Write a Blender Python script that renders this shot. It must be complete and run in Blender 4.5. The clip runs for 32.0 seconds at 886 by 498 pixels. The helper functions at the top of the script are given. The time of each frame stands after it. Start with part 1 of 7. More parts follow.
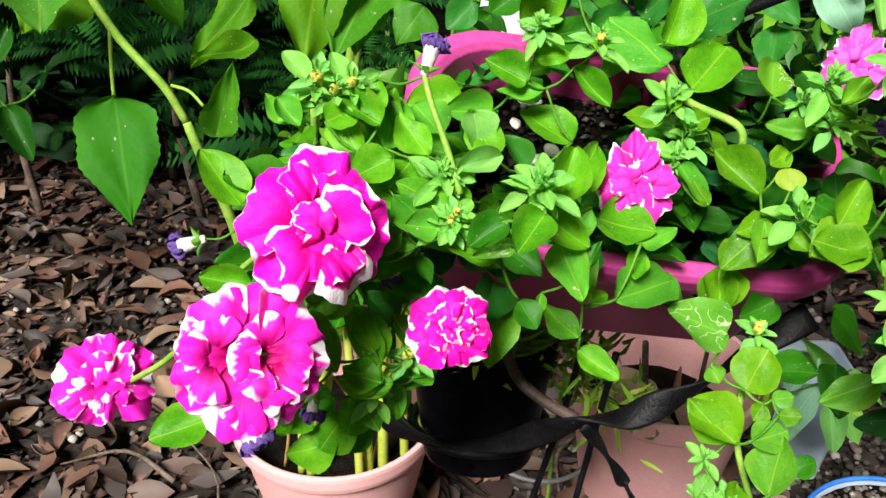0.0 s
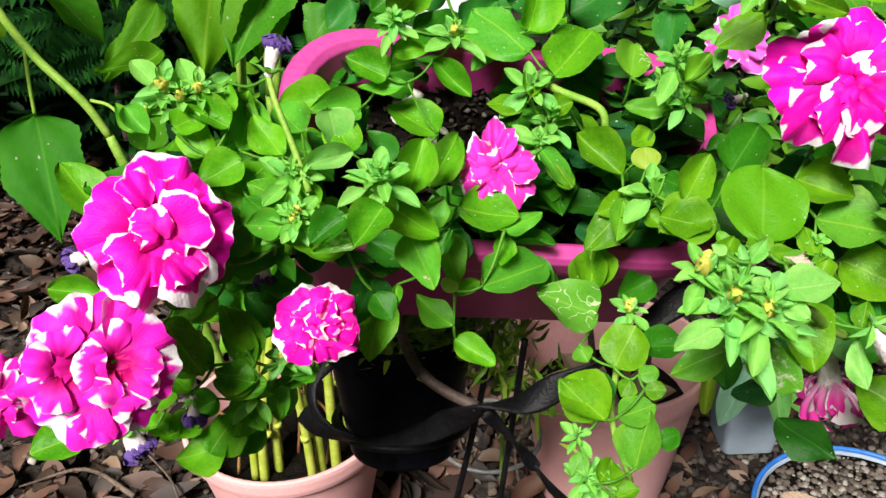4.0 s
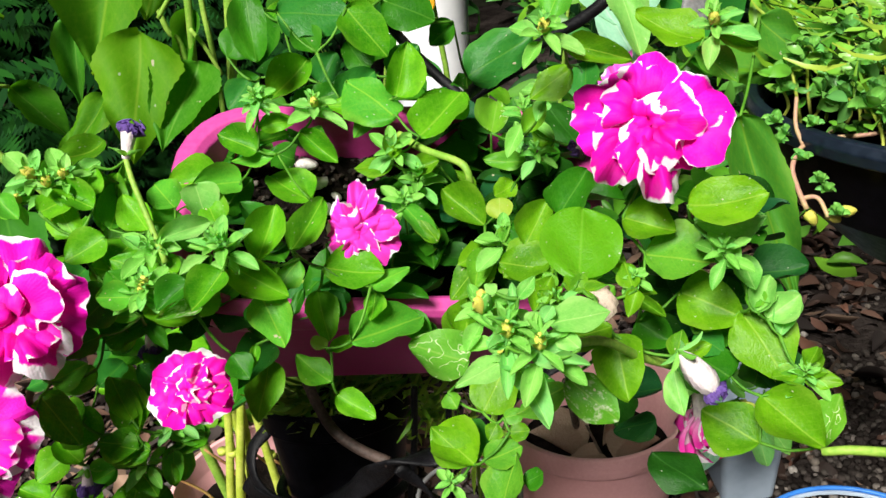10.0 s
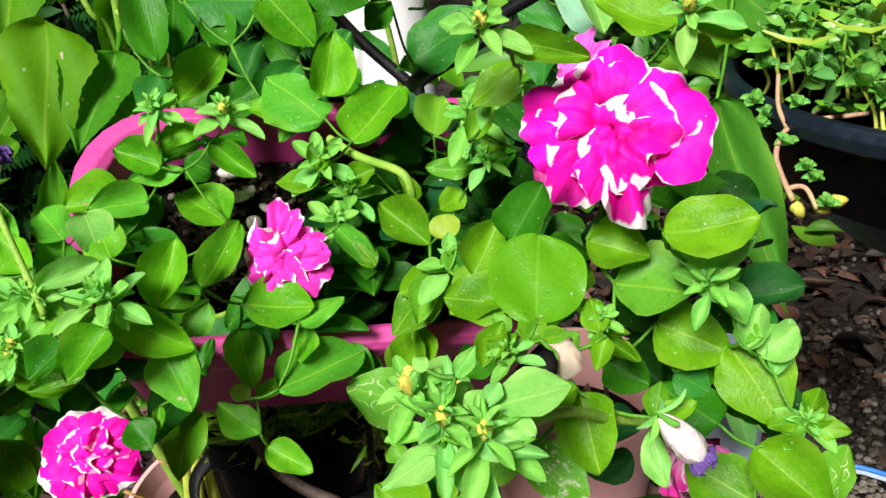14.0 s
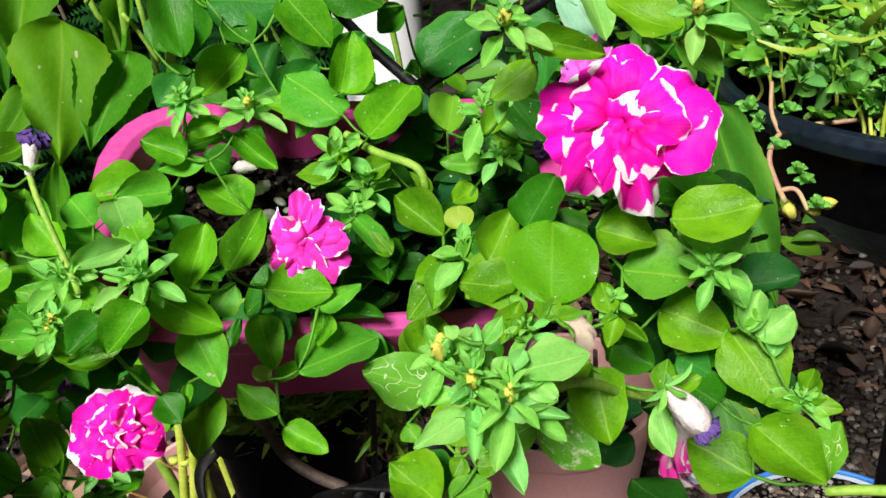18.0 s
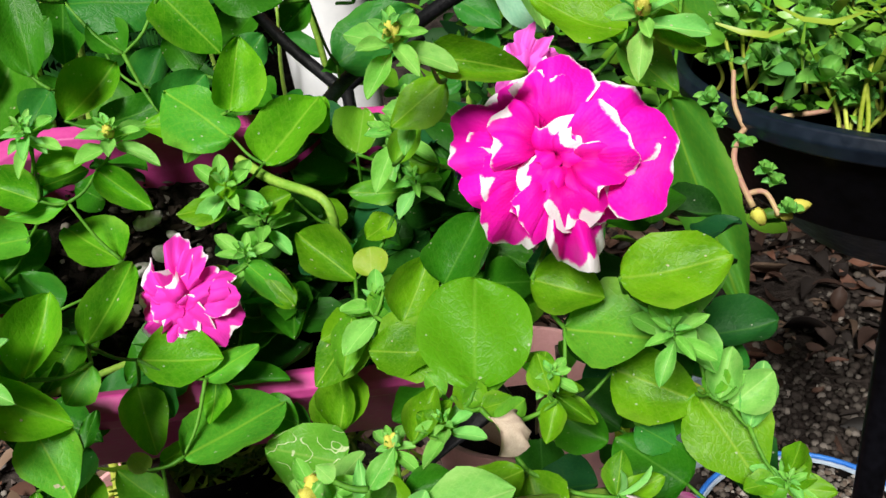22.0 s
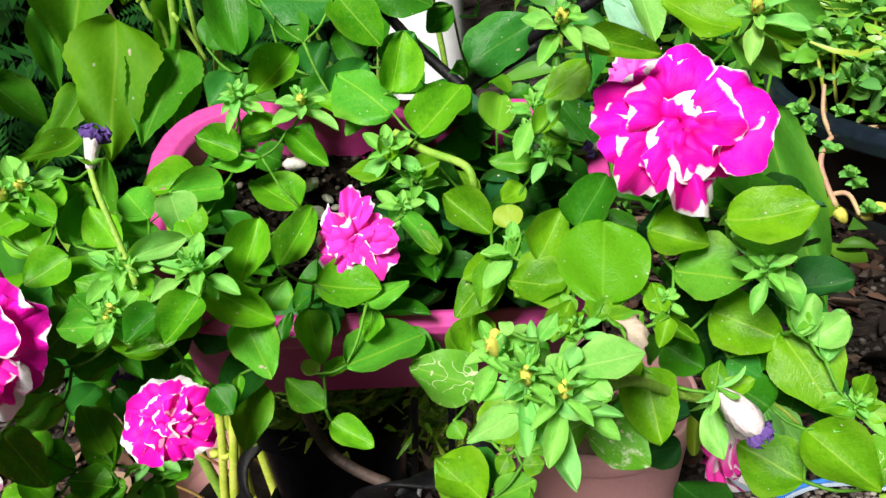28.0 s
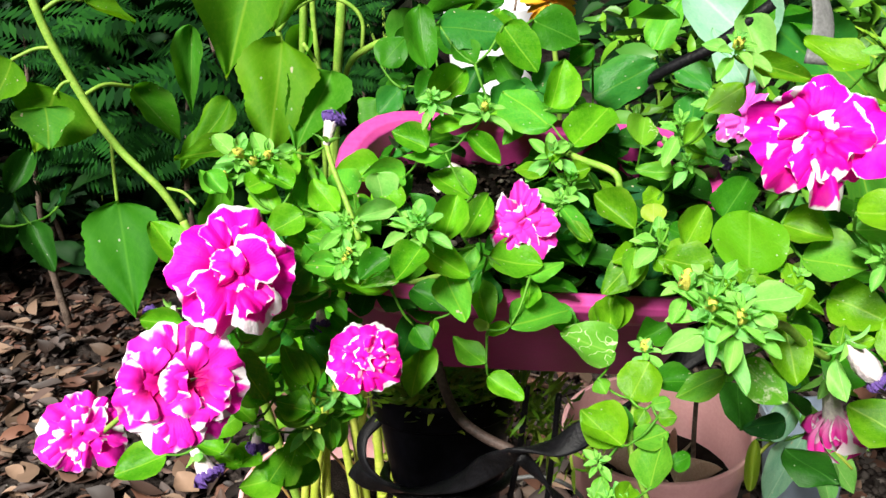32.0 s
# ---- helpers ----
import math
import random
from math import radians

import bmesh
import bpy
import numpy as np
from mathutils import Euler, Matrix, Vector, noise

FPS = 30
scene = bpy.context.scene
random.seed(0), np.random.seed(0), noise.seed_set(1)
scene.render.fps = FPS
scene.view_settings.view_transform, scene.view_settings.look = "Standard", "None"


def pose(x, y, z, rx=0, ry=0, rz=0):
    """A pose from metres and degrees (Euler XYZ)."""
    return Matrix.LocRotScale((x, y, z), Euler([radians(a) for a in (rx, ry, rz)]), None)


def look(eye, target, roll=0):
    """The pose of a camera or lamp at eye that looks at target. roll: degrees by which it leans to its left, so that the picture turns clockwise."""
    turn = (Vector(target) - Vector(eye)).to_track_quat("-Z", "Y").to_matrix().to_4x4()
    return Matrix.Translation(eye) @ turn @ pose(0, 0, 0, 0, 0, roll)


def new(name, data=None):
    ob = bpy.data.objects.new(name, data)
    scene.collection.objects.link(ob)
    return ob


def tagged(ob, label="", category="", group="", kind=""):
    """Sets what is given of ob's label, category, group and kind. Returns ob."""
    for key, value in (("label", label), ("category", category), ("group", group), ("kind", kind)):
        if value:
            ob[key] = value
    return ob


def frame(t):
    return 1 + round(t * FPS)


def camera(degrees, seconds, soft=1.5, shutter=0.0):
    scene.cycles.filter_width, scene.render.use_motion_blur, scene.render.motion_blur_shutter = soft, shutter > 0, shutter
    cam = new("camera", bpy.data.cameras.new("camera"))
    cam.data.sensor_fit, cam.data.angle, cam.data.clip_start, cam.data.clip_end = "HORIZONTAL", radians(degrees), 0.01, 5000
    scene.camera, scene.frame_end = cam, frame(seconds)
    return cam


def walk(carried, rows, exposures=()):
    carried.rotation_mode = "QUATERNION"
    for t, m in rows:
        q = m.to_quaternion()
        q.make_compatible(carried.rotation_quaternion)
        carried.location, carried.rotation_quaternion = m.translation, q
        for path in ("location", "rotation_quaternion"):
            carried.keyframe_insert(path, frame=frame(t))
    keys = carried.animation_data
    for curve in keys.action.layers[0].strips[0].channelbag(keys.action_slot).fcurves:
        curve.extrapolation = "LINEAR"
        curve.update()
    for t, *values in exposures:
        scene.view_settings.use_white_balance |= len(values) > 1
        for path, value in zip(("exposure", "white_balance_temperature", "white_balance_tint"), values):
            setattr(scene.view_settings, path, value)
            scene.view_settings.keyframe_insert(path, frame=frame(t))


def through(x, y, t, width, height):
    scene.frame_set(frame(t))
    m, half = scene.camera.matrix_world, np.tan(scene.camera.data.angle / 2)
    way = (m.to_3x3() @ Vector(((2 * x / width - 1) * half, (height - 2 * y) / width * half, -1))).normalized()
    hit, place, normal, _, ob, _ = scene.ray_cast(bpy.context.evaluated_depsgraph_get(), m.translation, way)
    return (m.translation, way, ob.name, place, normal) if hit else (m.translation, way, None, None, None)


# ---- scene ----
EXPOSURE = [(0.0, 0.15), (2.0, 0.0), (6.0, 0.0), (10.0, 0.03), (13.0, 0.08), (15.0, -0.12), (18.0, -0.15), (21.0, -0.3), (24.5, -0.35), (28.0, 0.03), (30.0, 0.17), (32.0, 0.32)]
SKY, SUN = 0.013, 8.1
cam = camera(55.3, 32.0)
PATH = [
    (0, (-0.015, 0.043, 0.906), (-0.012, 1.771, -0.101), 1.5),
    (0.5, (-0.011, 0.043, 0.906), (-0.003, 1.767, -0.106), 1.3),
    (1, (-0.001, 0.045, 0.906), (0.01, 1.768, -0.11), 1.0),
    (1.5, (0.007, 0.046, 0.906), (0.021, 1.768, -0.111), 0.6),
    (2, (0.016, 0.045, 0.906), (0.032, 1.767, -0.111), 0.1),
    (2.5, (0.026, 0.042, 0.907), (0.051, 1.764, -0.11), -0.3),
    (4.5, (0.05, 0.037, 0.906), (0.087, 1.765, -0.101), -1.9),
    (5, (0.066, 0.038, 0.905), (0.1, 1.767, -0.1), -2.5),
    (5.5, (0.077, 0.04, 0.905), (0.108, 1.768, -0.101), -3.1),
    (6, (0.086, 0.042, 0.904), (0.119, 1.77, -0.103), -3.6),
    (6.5, (0.097, 0.042, 0.904), (0.131, 1.769, -0.105), -4.2),
    (7, (0.105, 0.041, 0.903), (0.138, 1.768, -0.105), -4.6),
    (7.5, (0.102, 0.041, 0.904), (0.131, 1.769, -0.102), -4.9),
    (8, (0.104, 0.039, 0.903), (0.125, 1.773, -0.094), -5.2),
    (8.5, (0.099, 0.034, 0.904), (0.111, 1.78, -0.072), -5.4),
    (9, (0.101, 0.031, 0.905), (0.109, 1.797, -0.035), -5.7),
    (9.5, (0.102, 0.025, 0.907), (0.099, 1.81, 0.006), -6.0),
    (10, (0.118, 0.017, 0.906), (0.093, 1.818, 0.037), -6.4),
    (10.5, (0.131, 0.0, 0.905), (0.077, 1.809, 0.056), -6.8),
    (11, (0.115, 0.005, 0.906), (0.051, 1.819, 0.068), -6.9),
    (11.5, (0.117, 0.006, 0.906), (0.067, 1.819, 0.063), -7.0),
    (12, (0.13, 0.029, 0.905), (0.099, 1.831, 0.038), -7.4),
    (12.5, (0.145, 0.073, 0.902), (0.137, 1.859, 0.001), -7.8),
    (13, (0.147, 0.079, 0.902), (0.153, 1.85, -0.026), -8.1),
    (13.5, (0.144, 0.086, 0.901), (0.159, 1.849, -0.042), -8.2),
    (14, (0.136, 0.08, 0.902), (0.159, 1.839, -0.049), -8.0),
    (14.5, (0.129, 0.079, 0.902), (0.159, 1.838, -0.05), -7.7),
    (15, (0.121, 0.079, 0.903), (0.155, 1.836, -0.052), -7.4),
    (15.5, (0.116, 0.076, 0.904), (0.155, 1.834, -0.048), -7.2),
    (17.5, (0.116, 0.057, 0.903), (0.177, 1.827, -0.025), -6.7),
    (18, (0.122, 0.061, 0.903), (0.184, 1.831, -0.026), -6.7),
    (18.5, (0.124, 0.061, 0.903), (0.19, 1.83, -0.028), -6.8),
    (19, (0.128, 0.066, 0.902), (0.197, 1.832, -0.034), -6.9),
    (19.5, (0.13, 0.074, 0.902), (0.205, 1.836, -0.043), -7.1),
    (20, (0.129, 0.081, 0.901), (0.216, 1.833, -0.058), -7.3),
    (20.5, (0.139, 0.107, 0.899), (0.24, 1.848, -0.08), -7.5),
    (21, (0.144, 0.128, 0.896), (0.26, 1.862, -0.094), -7.8),
    (21.5, (0.146, 0.128, 0.896), (0.272, 1.858, -0.098), -8.0),
    (22, (0.149, 0.126, 0.896), (0.277, 1.857, -0.098), -8.3),
    (22.5, (0.153, 0.131, 0.893), (0.279, 1.862, -0.1), -8.4),
    (23, (0.151, 0.132, 0.894), (0.278, 1.86, -0.105), -8.5),
    (23.5, (0.153, 0.132, 0.894), (0.272, 1.86, -0.106), -8.6),
    (24, (0.156, 0.131, 0.894), (0.27, 1.859, -0.107), -8.7),
    (24.5, (0.152, 0.128, 0.895), (0.26, 1.858, -0.102), -8.7),
    (26.5, (0.142, 0.12, 0.896), (0.198, 1.865, -0.081), -8.3),
    (27, (0.132, 0.082, 0.901), (0.155, 1.836, -0.059), -7.7),
    (27.5, (0.118, 0.071, 0.902), (0.111, 1.838, -0.035), -7.4),
    (28, (0.116, 0.059, 0.903), (0.096, 1.836, -0.013), -7.0),
    (28.5, (0.109, 0.037, 0.904), (0.077, 1.826, 0.012), -6.5),
    (29, (0.093, 0.019, 0.905), (0.053, 1.823, 0.042), -5.8),
    (29.5, (0.081, -0.005, 0.904), (0.035, 1.812, 0.07), -5.0),
    (30, (0.072, -0.019, 0.905), (0.021, 1.807, 0.091), -4.4),
    (30.5, (0.068, -0.03, 0.907), (0.006, 1.804, 0.111), -4.0),
    (31, (0.067, -0.036, 0.906), (-0.002, 1.803, 0.122), -3.7),
    (31.5, (0.072, -0.035, 0.906), (-0.001, 1.804, 0.124), -3.6),
    (32, (0.049, -0.025, 0.908), (-0.032, 1.809, 0.116), -3.4),
]
walk(cam, [(t, look(eye, target, roll)) for t, eye, target, roll in PATH], EXPOSURE)
TROUGH_AT = (0.085, 0.456, 0.727)
TROUGH_SIZE = (0.245, 0.14, 0.115)
BOWL_AT = (0.490, 0.5678, 0.720)
BOWL_TILT = (0.0, 0.0)
WHITE_AT = (0.105, 2.0, 0.0)
WHITE_H = 0.64
ORANGE_AT = (0.12, 0.72, 0.81)
# ---------------------------------------------------------------- light
world = bpy.data.worlds.new("world")
scene.world = world
world.use_nodes = True
wn = world.node_tree
sky = wn.nodes.new("ShaderNodeTexSky")
sky.sky_type = "NISHITA"
sky.sun_disc = False
sky.sun_elevation = radians(48)
sky.sun_rotation = radians(200)
sky.air_density, sky.dust_density = 0.7, 6.0
wn.links.new(sky.outputs[0], wn.nodes["Background"].inputs[0])
wn.nodes["Background"].inputs[1].default_value = SKY
sun = new("sun", bpy.data.lights.new("sun", "SUN"))
sun.data.energy, sun.data.angle, sun.data.color = SUN, radians(17), (1.0, 0.97, 0.9)
sun.matrix_world = look((-1.1, -2.2, 3.6), (0.1, 0.4, 0.5))

# ---------------------------------------------------------------- materials


def material(name, rough=0.6, metal=0.0):
    m = bpy.data.materials.new(name)
    m.use_nodes = True
    n = m.node_tree.nodes
    p = n["Principled BSDF"]
    p.inputs["Roughness"].default_value = rough
    p.inputs["Metallic"].default_value = metal
    p.inputs["Specular IOR Level"].default_value = 0.04 if rough > 0.75 else 0.12 if rough > 0.62 else 0.3
    return m, m.node_tree, p


def math_node(nt, op, a, b=None, clamp=False):
    n = nt.nodes.new("ShaderNodeMath")
    n.operation, n.use_clamp = op, clamp
    for i, v in enumerate((a, b)):
        if v is None:
            continue
        if isinstance(v, (int, float)):
            n.inputs[i].default_value = v
        else:
            nt.links.new(v, n.inputs[i])
    return n.outputs[0]


def mix_color(nt, fac, a, b):
    n = nt.nodes.new("ShaderNodeMix")
    n.data_type = "RGBA"
    for sock, v in ((n.inputs[0], fac), (n.inputs[6], a), (n.inputs[7], b)):
        if isinstance(v, (int, float)):
            sock.default_value = v
        elif isinstance(v, tuple):
            sock.default_value = (*v, 1)
        else:
            nt.links.new(v, sock)
    return n.outputs[2]


def ramp(nt, fac, lo, hi):
    n = nt.nodes.new("ShaderNodeMapRange")
    n.interpolation_type = "SMOOTHSTEP"
    n.inputs[1].default_value, n.inputs[2].default_value = lo, hi
    nt.links.new(fac, n.inputs[0])
    return n.outputs[0]


def noise_fac(nt, vec, scale, detail=4.0, rough=0.55, w=None):
    n = nt.nodes.new("ShaderNodeTexNoise")
    n.inputs["Scale"].default_value, n.inputs["Detail"].default_value, n.inputs["Roughness"].default_value = scale, detail, rough
    if w is not None:
        n.noise_dimensions = "4D"
        nt.links.new(w, n.inputs["W"])
    if vec is not None:
        nt.links.new(vec, n.inputs["Vector"])
    return n.outputs["Fac"]


def bump(nt, p, height, strength=0.3, distance=0.001):
    n = nt.nodes.new("ShaderNodeBump")
    n.inputs["Strength"].default_value, n.inputs["Distance"].default_value = strength, distance
    nt.links.new(height, n.inputs["Height"])
    nt.links.new(n.outputs[0], p.inputs["Normal"])


def rough_surface(name, a, b, scale, rough=0.7, metal=0.0, relief=0.3, distance=0.002, fine=8.0, spots=None):
    """Two colours mixed by a broad and a fine noise, with relief."""
    m, nt, p = material(name, rough, metal)
    tc = nt.nodes.new("ShaderNodeTexCoord").outputs["Object"]
    broad, small = noise_fac(nt, tc, scale), noise_fac(nt, tc, scale * fine, 6)
    f = math_node(nt, "ADD", math_node(nt, "MULTIPLY", broad, 0.6), math_node(nt, "MULTIPLY", small, 0.4))
    col = mix_color(nt, ramp(nt, f, 0.35, 0.65), a, b)
    if spots:
        col = mix_color(nt, ramp(nt, noise_fac(nt, tc, scale * 3, 2), 0.58, 0.72), col, spots)
    nt.links.new(col, p.inputs["Base Color"])
    r = nt.nodes.new("ShaderNodeMapRange")
    r.inputs[3].default_value, r.inputs[4].default_value = max(rough - 0.15, 0.05), min(rough + 0.15, 1)
    nt.links.new(small, r.inputs[0])
    nt.links.new(r.outputs[0], p.inputs["Roughness"])
    bump(nt, p, small, relief, distance)
    return m


def leaf_material(name, a, b, vein, through=0.32, rough=0.4, veins=7.0, trails=0.0, mottled=0.0, relief=0.1, cells=13.0):
    m, nt, p = material(name, rough)
    p.inputs["Specular IOR Level"].default_value = 0.16
    tc = nt.nodes.new("ShaderNodeTexCoord").outputs["Object"]
    rnd = nt.nodes.new("ShaderNodeObjectInfo").outputs["Random"]
    sep = nt.nodes.new("ShaderNodeSeparateXYZ")
    nt.links.new(tc, sep.inputs[0])
    x = math_node(nt, "ABSOLUTE", sep.outputs[0])
    mid = math_node(nt, "SUBTRACT", 1.0, ramp(nt, x, 0.0, 0.028))
    wave = math_node(nt, "FRACT", math_node(nt, "MULTIPLY", math_node(nt, "SUBTRACT", sep.outputs[1], math_node(nt, "MULTIPLY", x, 0.85)), veins))
    side = math_node(nt, "SUBTRACT", 1.0, ramp(nt, math_node(nt, "ABSOLUTE", math_node(nt, "SUBTRACT", wave, 0.5)), 0.0, 0.10))
    lines = math_node(nt, "MAXIMUM", mid, math_node(nt, "MULTIPLY", side, 0.16))
    shift = math_node(nt, "MULTIPLY", rnd, 37.0)
    big = noise_fac(nt, tc, 2.2, 3, w=shift)
    tiny = noise_fac(nt, tc, 26.0, 4, w=shift)
    f = math_node(nt, "ADD", math_node(nt, "MULTIPLY", rnd, 0.55), math_node(nt, "MULTIPLY", ramp(nt, big, 0.3, 0.7), 0.45))
    col = mix_color(nt, f, a, b)
    cool = ramp(nt, math_node(nt, "FRACT", math_node(nt, "MULTIPLY", rnd, 7.3)), 0.62, 0.8)
    col = mix_color(nt, math_node(nt, "MULTIPLY", cool, 0.5), col, (b[0] * 0.6, b[1] * 0.95, b[2] + 0.04))
    worn = math_node(nt, "MULTIPLY", ramp(nt, tiny, 0.42, 0.7), 0.14)
    col = mix_color(nt, worn, col, vein)
    shade = math_node(nt, "MULTIPLY", ramp(nt, noise_fac(nt, tc, 6.0, 3, 0.6, shift), 0.5, 0.75), 0.35)
    col = mix_color(nt, shade, col, (a[0] * 0.8, a[1] * 0.8, a[2]))
    col = mix_color(nt, math_node(nt, "MULTIPLY", lines, 0.55), col, vein)
    cell = nt.nodes.new("ShaderNodeTexVoronoi")
    cell.feature = "DISTANCE_TO_EDGE"
    cell.inputs["Scale"].default_value = cells
    nt.links.new(tc, cell.inputs["Vector"])
    net = math_node(nt, "SUBTRACT", 1.0, ramp(nt, cell.outputs["Distance"], 0.0, 0.16))
    col = mix_color(nt, math_node(nt, "MULTIPLY", net, 0.06), col, vein)
    rimmed = ramp(nt, math_node(nt, "ABSOLUTE", sep.outputs[0]), 0.36, 0.5)
    col = mix_color(nt, math_node(nt, "MULTIPLY", rimmed, 0.25), col, vein)
    if mottled:
        col = mix_color(nt, math_node(nt, "MULTIPLY", ramp(nt, noise_fac(nt, tc, 5.0, 5, 0.7, shift), 0.5, 0.62), mottled), col, (0.55, 0.62, 0.42))
    if trails:
        warp = noise_fac(nt, tc, 5.5, 1, 0.3, shift)
        band = math_node(nt, "ABSOLUTE", math_node(nt, "SUBTRACT", warp, 0.5))
        inside = ramp(nt, noise_fac(nt, tc, 1.7, 0, 0.3, shift), 0.47, 0.53)
        trail = math_node(nt, "MULTIPLY", math_node(nt, "SUBTRACT", 1.0, ramp(nt, band, 0.007, 0.02)), inside)
        col = mix_color(nt, math_node(nt, "MULTIPLY", trail, trails), col, (0.62, 0.72, 0.42))
    scar = ramp(nt, noise_fac(nt, tc, 9.0, 1, 0.3, shift), 0.77, 0.8)
    col = mix_color(nt, scar, col, (0.5, 0.48, 0.3))
    dots = nt.nodes.new("ShaderNodeTexVoronoi")
    dots.inputs["Scale"].default_value = 9.0
    dots.voronoi_dimensions = "4D"
    nt.links.new(tc, dots.inputs["Vector"])
    nt.links.new(shift, dots.inputs["W"])
    speck = math_node(nt, "SUBTRACT", 1.0, ramp(nt, dots.outputs["Distance"], 0.10, 0.16))
    col = mix_color(nt, math_node(nt, "MULTIPLY", speck, 0.5), col, (0.6, 0.66, 0.5))
    nt.links.new(col, p.inputs["Base Color"])
    h = math_node(nt, "SUBTRACT", math_node(nt, "MULTIPLY", tiny, 0.4), math_node(nt, "ADD", math_node(nt, "MULTIPLY", lines, 0.6), math_node(nt, "MULTIPLY", net, 0.35)))
    h = math_node(nt, "ADD", h, math_node(nt, "MULTIPLY", noise_fac(nt, tc, 5.0, 2, 0.5, shift), 1.6))
    bump(nt, p, h, relief, 0.02)
    t = nt.nodes.new("ShaderNodeBsdfTranslucent")
    bright = nt.nodes.new("ShaderNodeMix")
    bright.data_type, bright.blend_type = "RGBA", "MULTIPLY"
    bright.inputs[0].default_value = 1.0
    nt.links.new(col, bright.inputs[6])
    bright.inputs[7].default_value = (1.5, 1.35, 0.5, 1)
    nt.links.new(bright.outputs[2], t.inputs[0])
    mix = nt.nodes.new("ShaderNodeMixShader")
    mix.inputs[0].default_value = through
    nt.links.new(p.outputs[0], mix.inputs[1])
    nt.links.new(t.outputs[0], mix.inputs[2])
    nt.links.new(mix.outputs[0], nt.nodes["Material Output"].inputs[0])
    return m


def petal_material(name, pink, deep, white, margin, flecks=0.0, soft=0.04):
    """Petal: uv.x across, uv.y from the throat (0) to the rim (1); margin is the greatest width of the uneven white edge."""
    m, nt, p = material(name, 0.55)
    p.inputs["Specular IOR Level"].default_value = 0.12
    tc = nt.nodes.new("ShaderNodeTexCoord").outputs["Object"]
    rnd = math_node(nt, "MULTIPLY", nt.nodes.new("ShaderNodeObjectInfo").outputs["Random"], 53.0)
    uv = nt.nodes.new("ShaderNodeUVMap")
    sep = nt.nodes.new("ShaderNodeSeparateXYZ")
    nt.links.new(uv.outputs[0], sep.inputs[0])
    along = nt.nodes.new("ShaderNodeCombineXYZ")
    nt.links.new(math_node(nt, "MULTIPLY", sep.outputs[0], 2.6), along.inputs[0])
    reach = noise_fac(nt, along.outputs[0], 1.0, 2, 0.5, rnd)
    fine = noise_fac(nt, tc, 30.0, 3, 0.5, rnd)
    side = math_node(nt, "ABSOLUTE", math_node(nt, "SUBTRACT", math_node(nt, "MULTIPLY", sep.outputs[0], 2.0), 1.0))
    edge = math_node(nt, "MAXIMUM", sep.outputs[1], math_node(nt, "MULTIPLY", side, ramp(nt, sep.outputs[1], 0.35, 0.75)))
    wide = math_node(nt, "MULTIPLY", ramp(nt, reach, 0.45, 0.64), margin)
    rim = math_node(nt, "ADD", math_node(nt, "ADD", edge, wide), math_node(nt, "MULTIPLY", math_node(nt, "SUBTRACT", fine, 0.5), 0.06))
    rim = ramp(nt, rim, 0.995, 0.995 + soft)
    streak = nt.nodes.new("ShaderNodeTexWave")
    streak.inputs["Scale"].default_value, streak.inputs["Distortion"].default_value = 7.0, 2.5
    nt.links.new(uv.outputs[0], streak.inputs["Vector"])
    # deep throat colour, carried far out so it also paints shade in the folds
    col = mix_color(nt, ramp(nt, sep.outputs[1], 0.1, 0.88), deep, pink)
    col = mix_color(nt, math_node(nt, "MULTIPLY", streak.outputs["Fac"], 0.05), col, deep)
    light = math_node(nt, "MULTIPLY", ramp(nt, noise_fac(nt, tc, 2.4, 2, 0.5, rnd), 0.5, 0.75), 0.16)
    col = mix_color(nt, light, col, (0.95, 0.2, 0.8))
    if flecks:
        col = mix_color(nt, math_node(nt, "MULTIPLY", ramp(nt, noise_fac(nt, tc, 2.2, 1, 0.4, rnd), 0.63, 0.66), flecks), col, white)
    col = mix_color(nt, rim, col, white)
    nt.links.new(col, p.inputs["Base Color"])
    bump(nt, p, math_node(nt, "ADD", fine, math_node(nt, "MULTIPLY", streak.outputs["Fac"], 0.15)), 0.14, 0.02)
    t = nt.nodes.new("ShaderNodeBsdfTranslucent")
    nt.links.new(col, t.inputs[0])
    mix = nt.nodes.new("ShaderNodeMixShader")
    mix.inputs[0].default_value = 0.24
    nt.links.new(p.outputs[0], mix.inputs[1])
    nt.links.new(t.outputs[0], mix.inputs[2])
    nt.links.new(mix.outputs[0], nt.nodes["Material Output"].inputs[0])
    return m


def island_material(name, stops, rough=0.7, scale=40.0):
    """Joined small pieces, each with a colour of its own out of the stops."""
    m, nt, p = material(name, rough)
    tc = nt.nodes.new("ShaderNodeTexCoord").outputs["Object"]
    rnd = nt.nodes.new("ShaderNodeNewGeometry").outputs["Random Per Island"]
    cr = nt.nodes.new("ShaderNodeValToRGB")
    e = cr.color_ramp.elements
    while len(e) < len(stops):
        e.new(0.5)
    for i, c in enumerate(stops):
        e[i].position, e[i].color = i / (len(stops) - 1), (*c, 1)
    nt.links.new(rnd, cr.inputs[0])
    n1 = noise_fac(nt, tc, scale, 5)
    dark = nt.nodes.new("ShaderNodeMix")
    dark.data_type, dark.blend_type = "RGBA", "MULTIPLY"
    dark.inputs[0].default_value = 0.7
    nt.links.new(cr.outputs[0], dark.inputs[6])
    nt.links.new(n1, dark.inputs[7])
    boost = mix_color(nt, 0.35, dark.outputs[2], cr.outputs[0])
    nt.links.new(boost, p.inputs["Base Color"])
    bump(nt, p, n1, 0.4, 0.002)
    return m


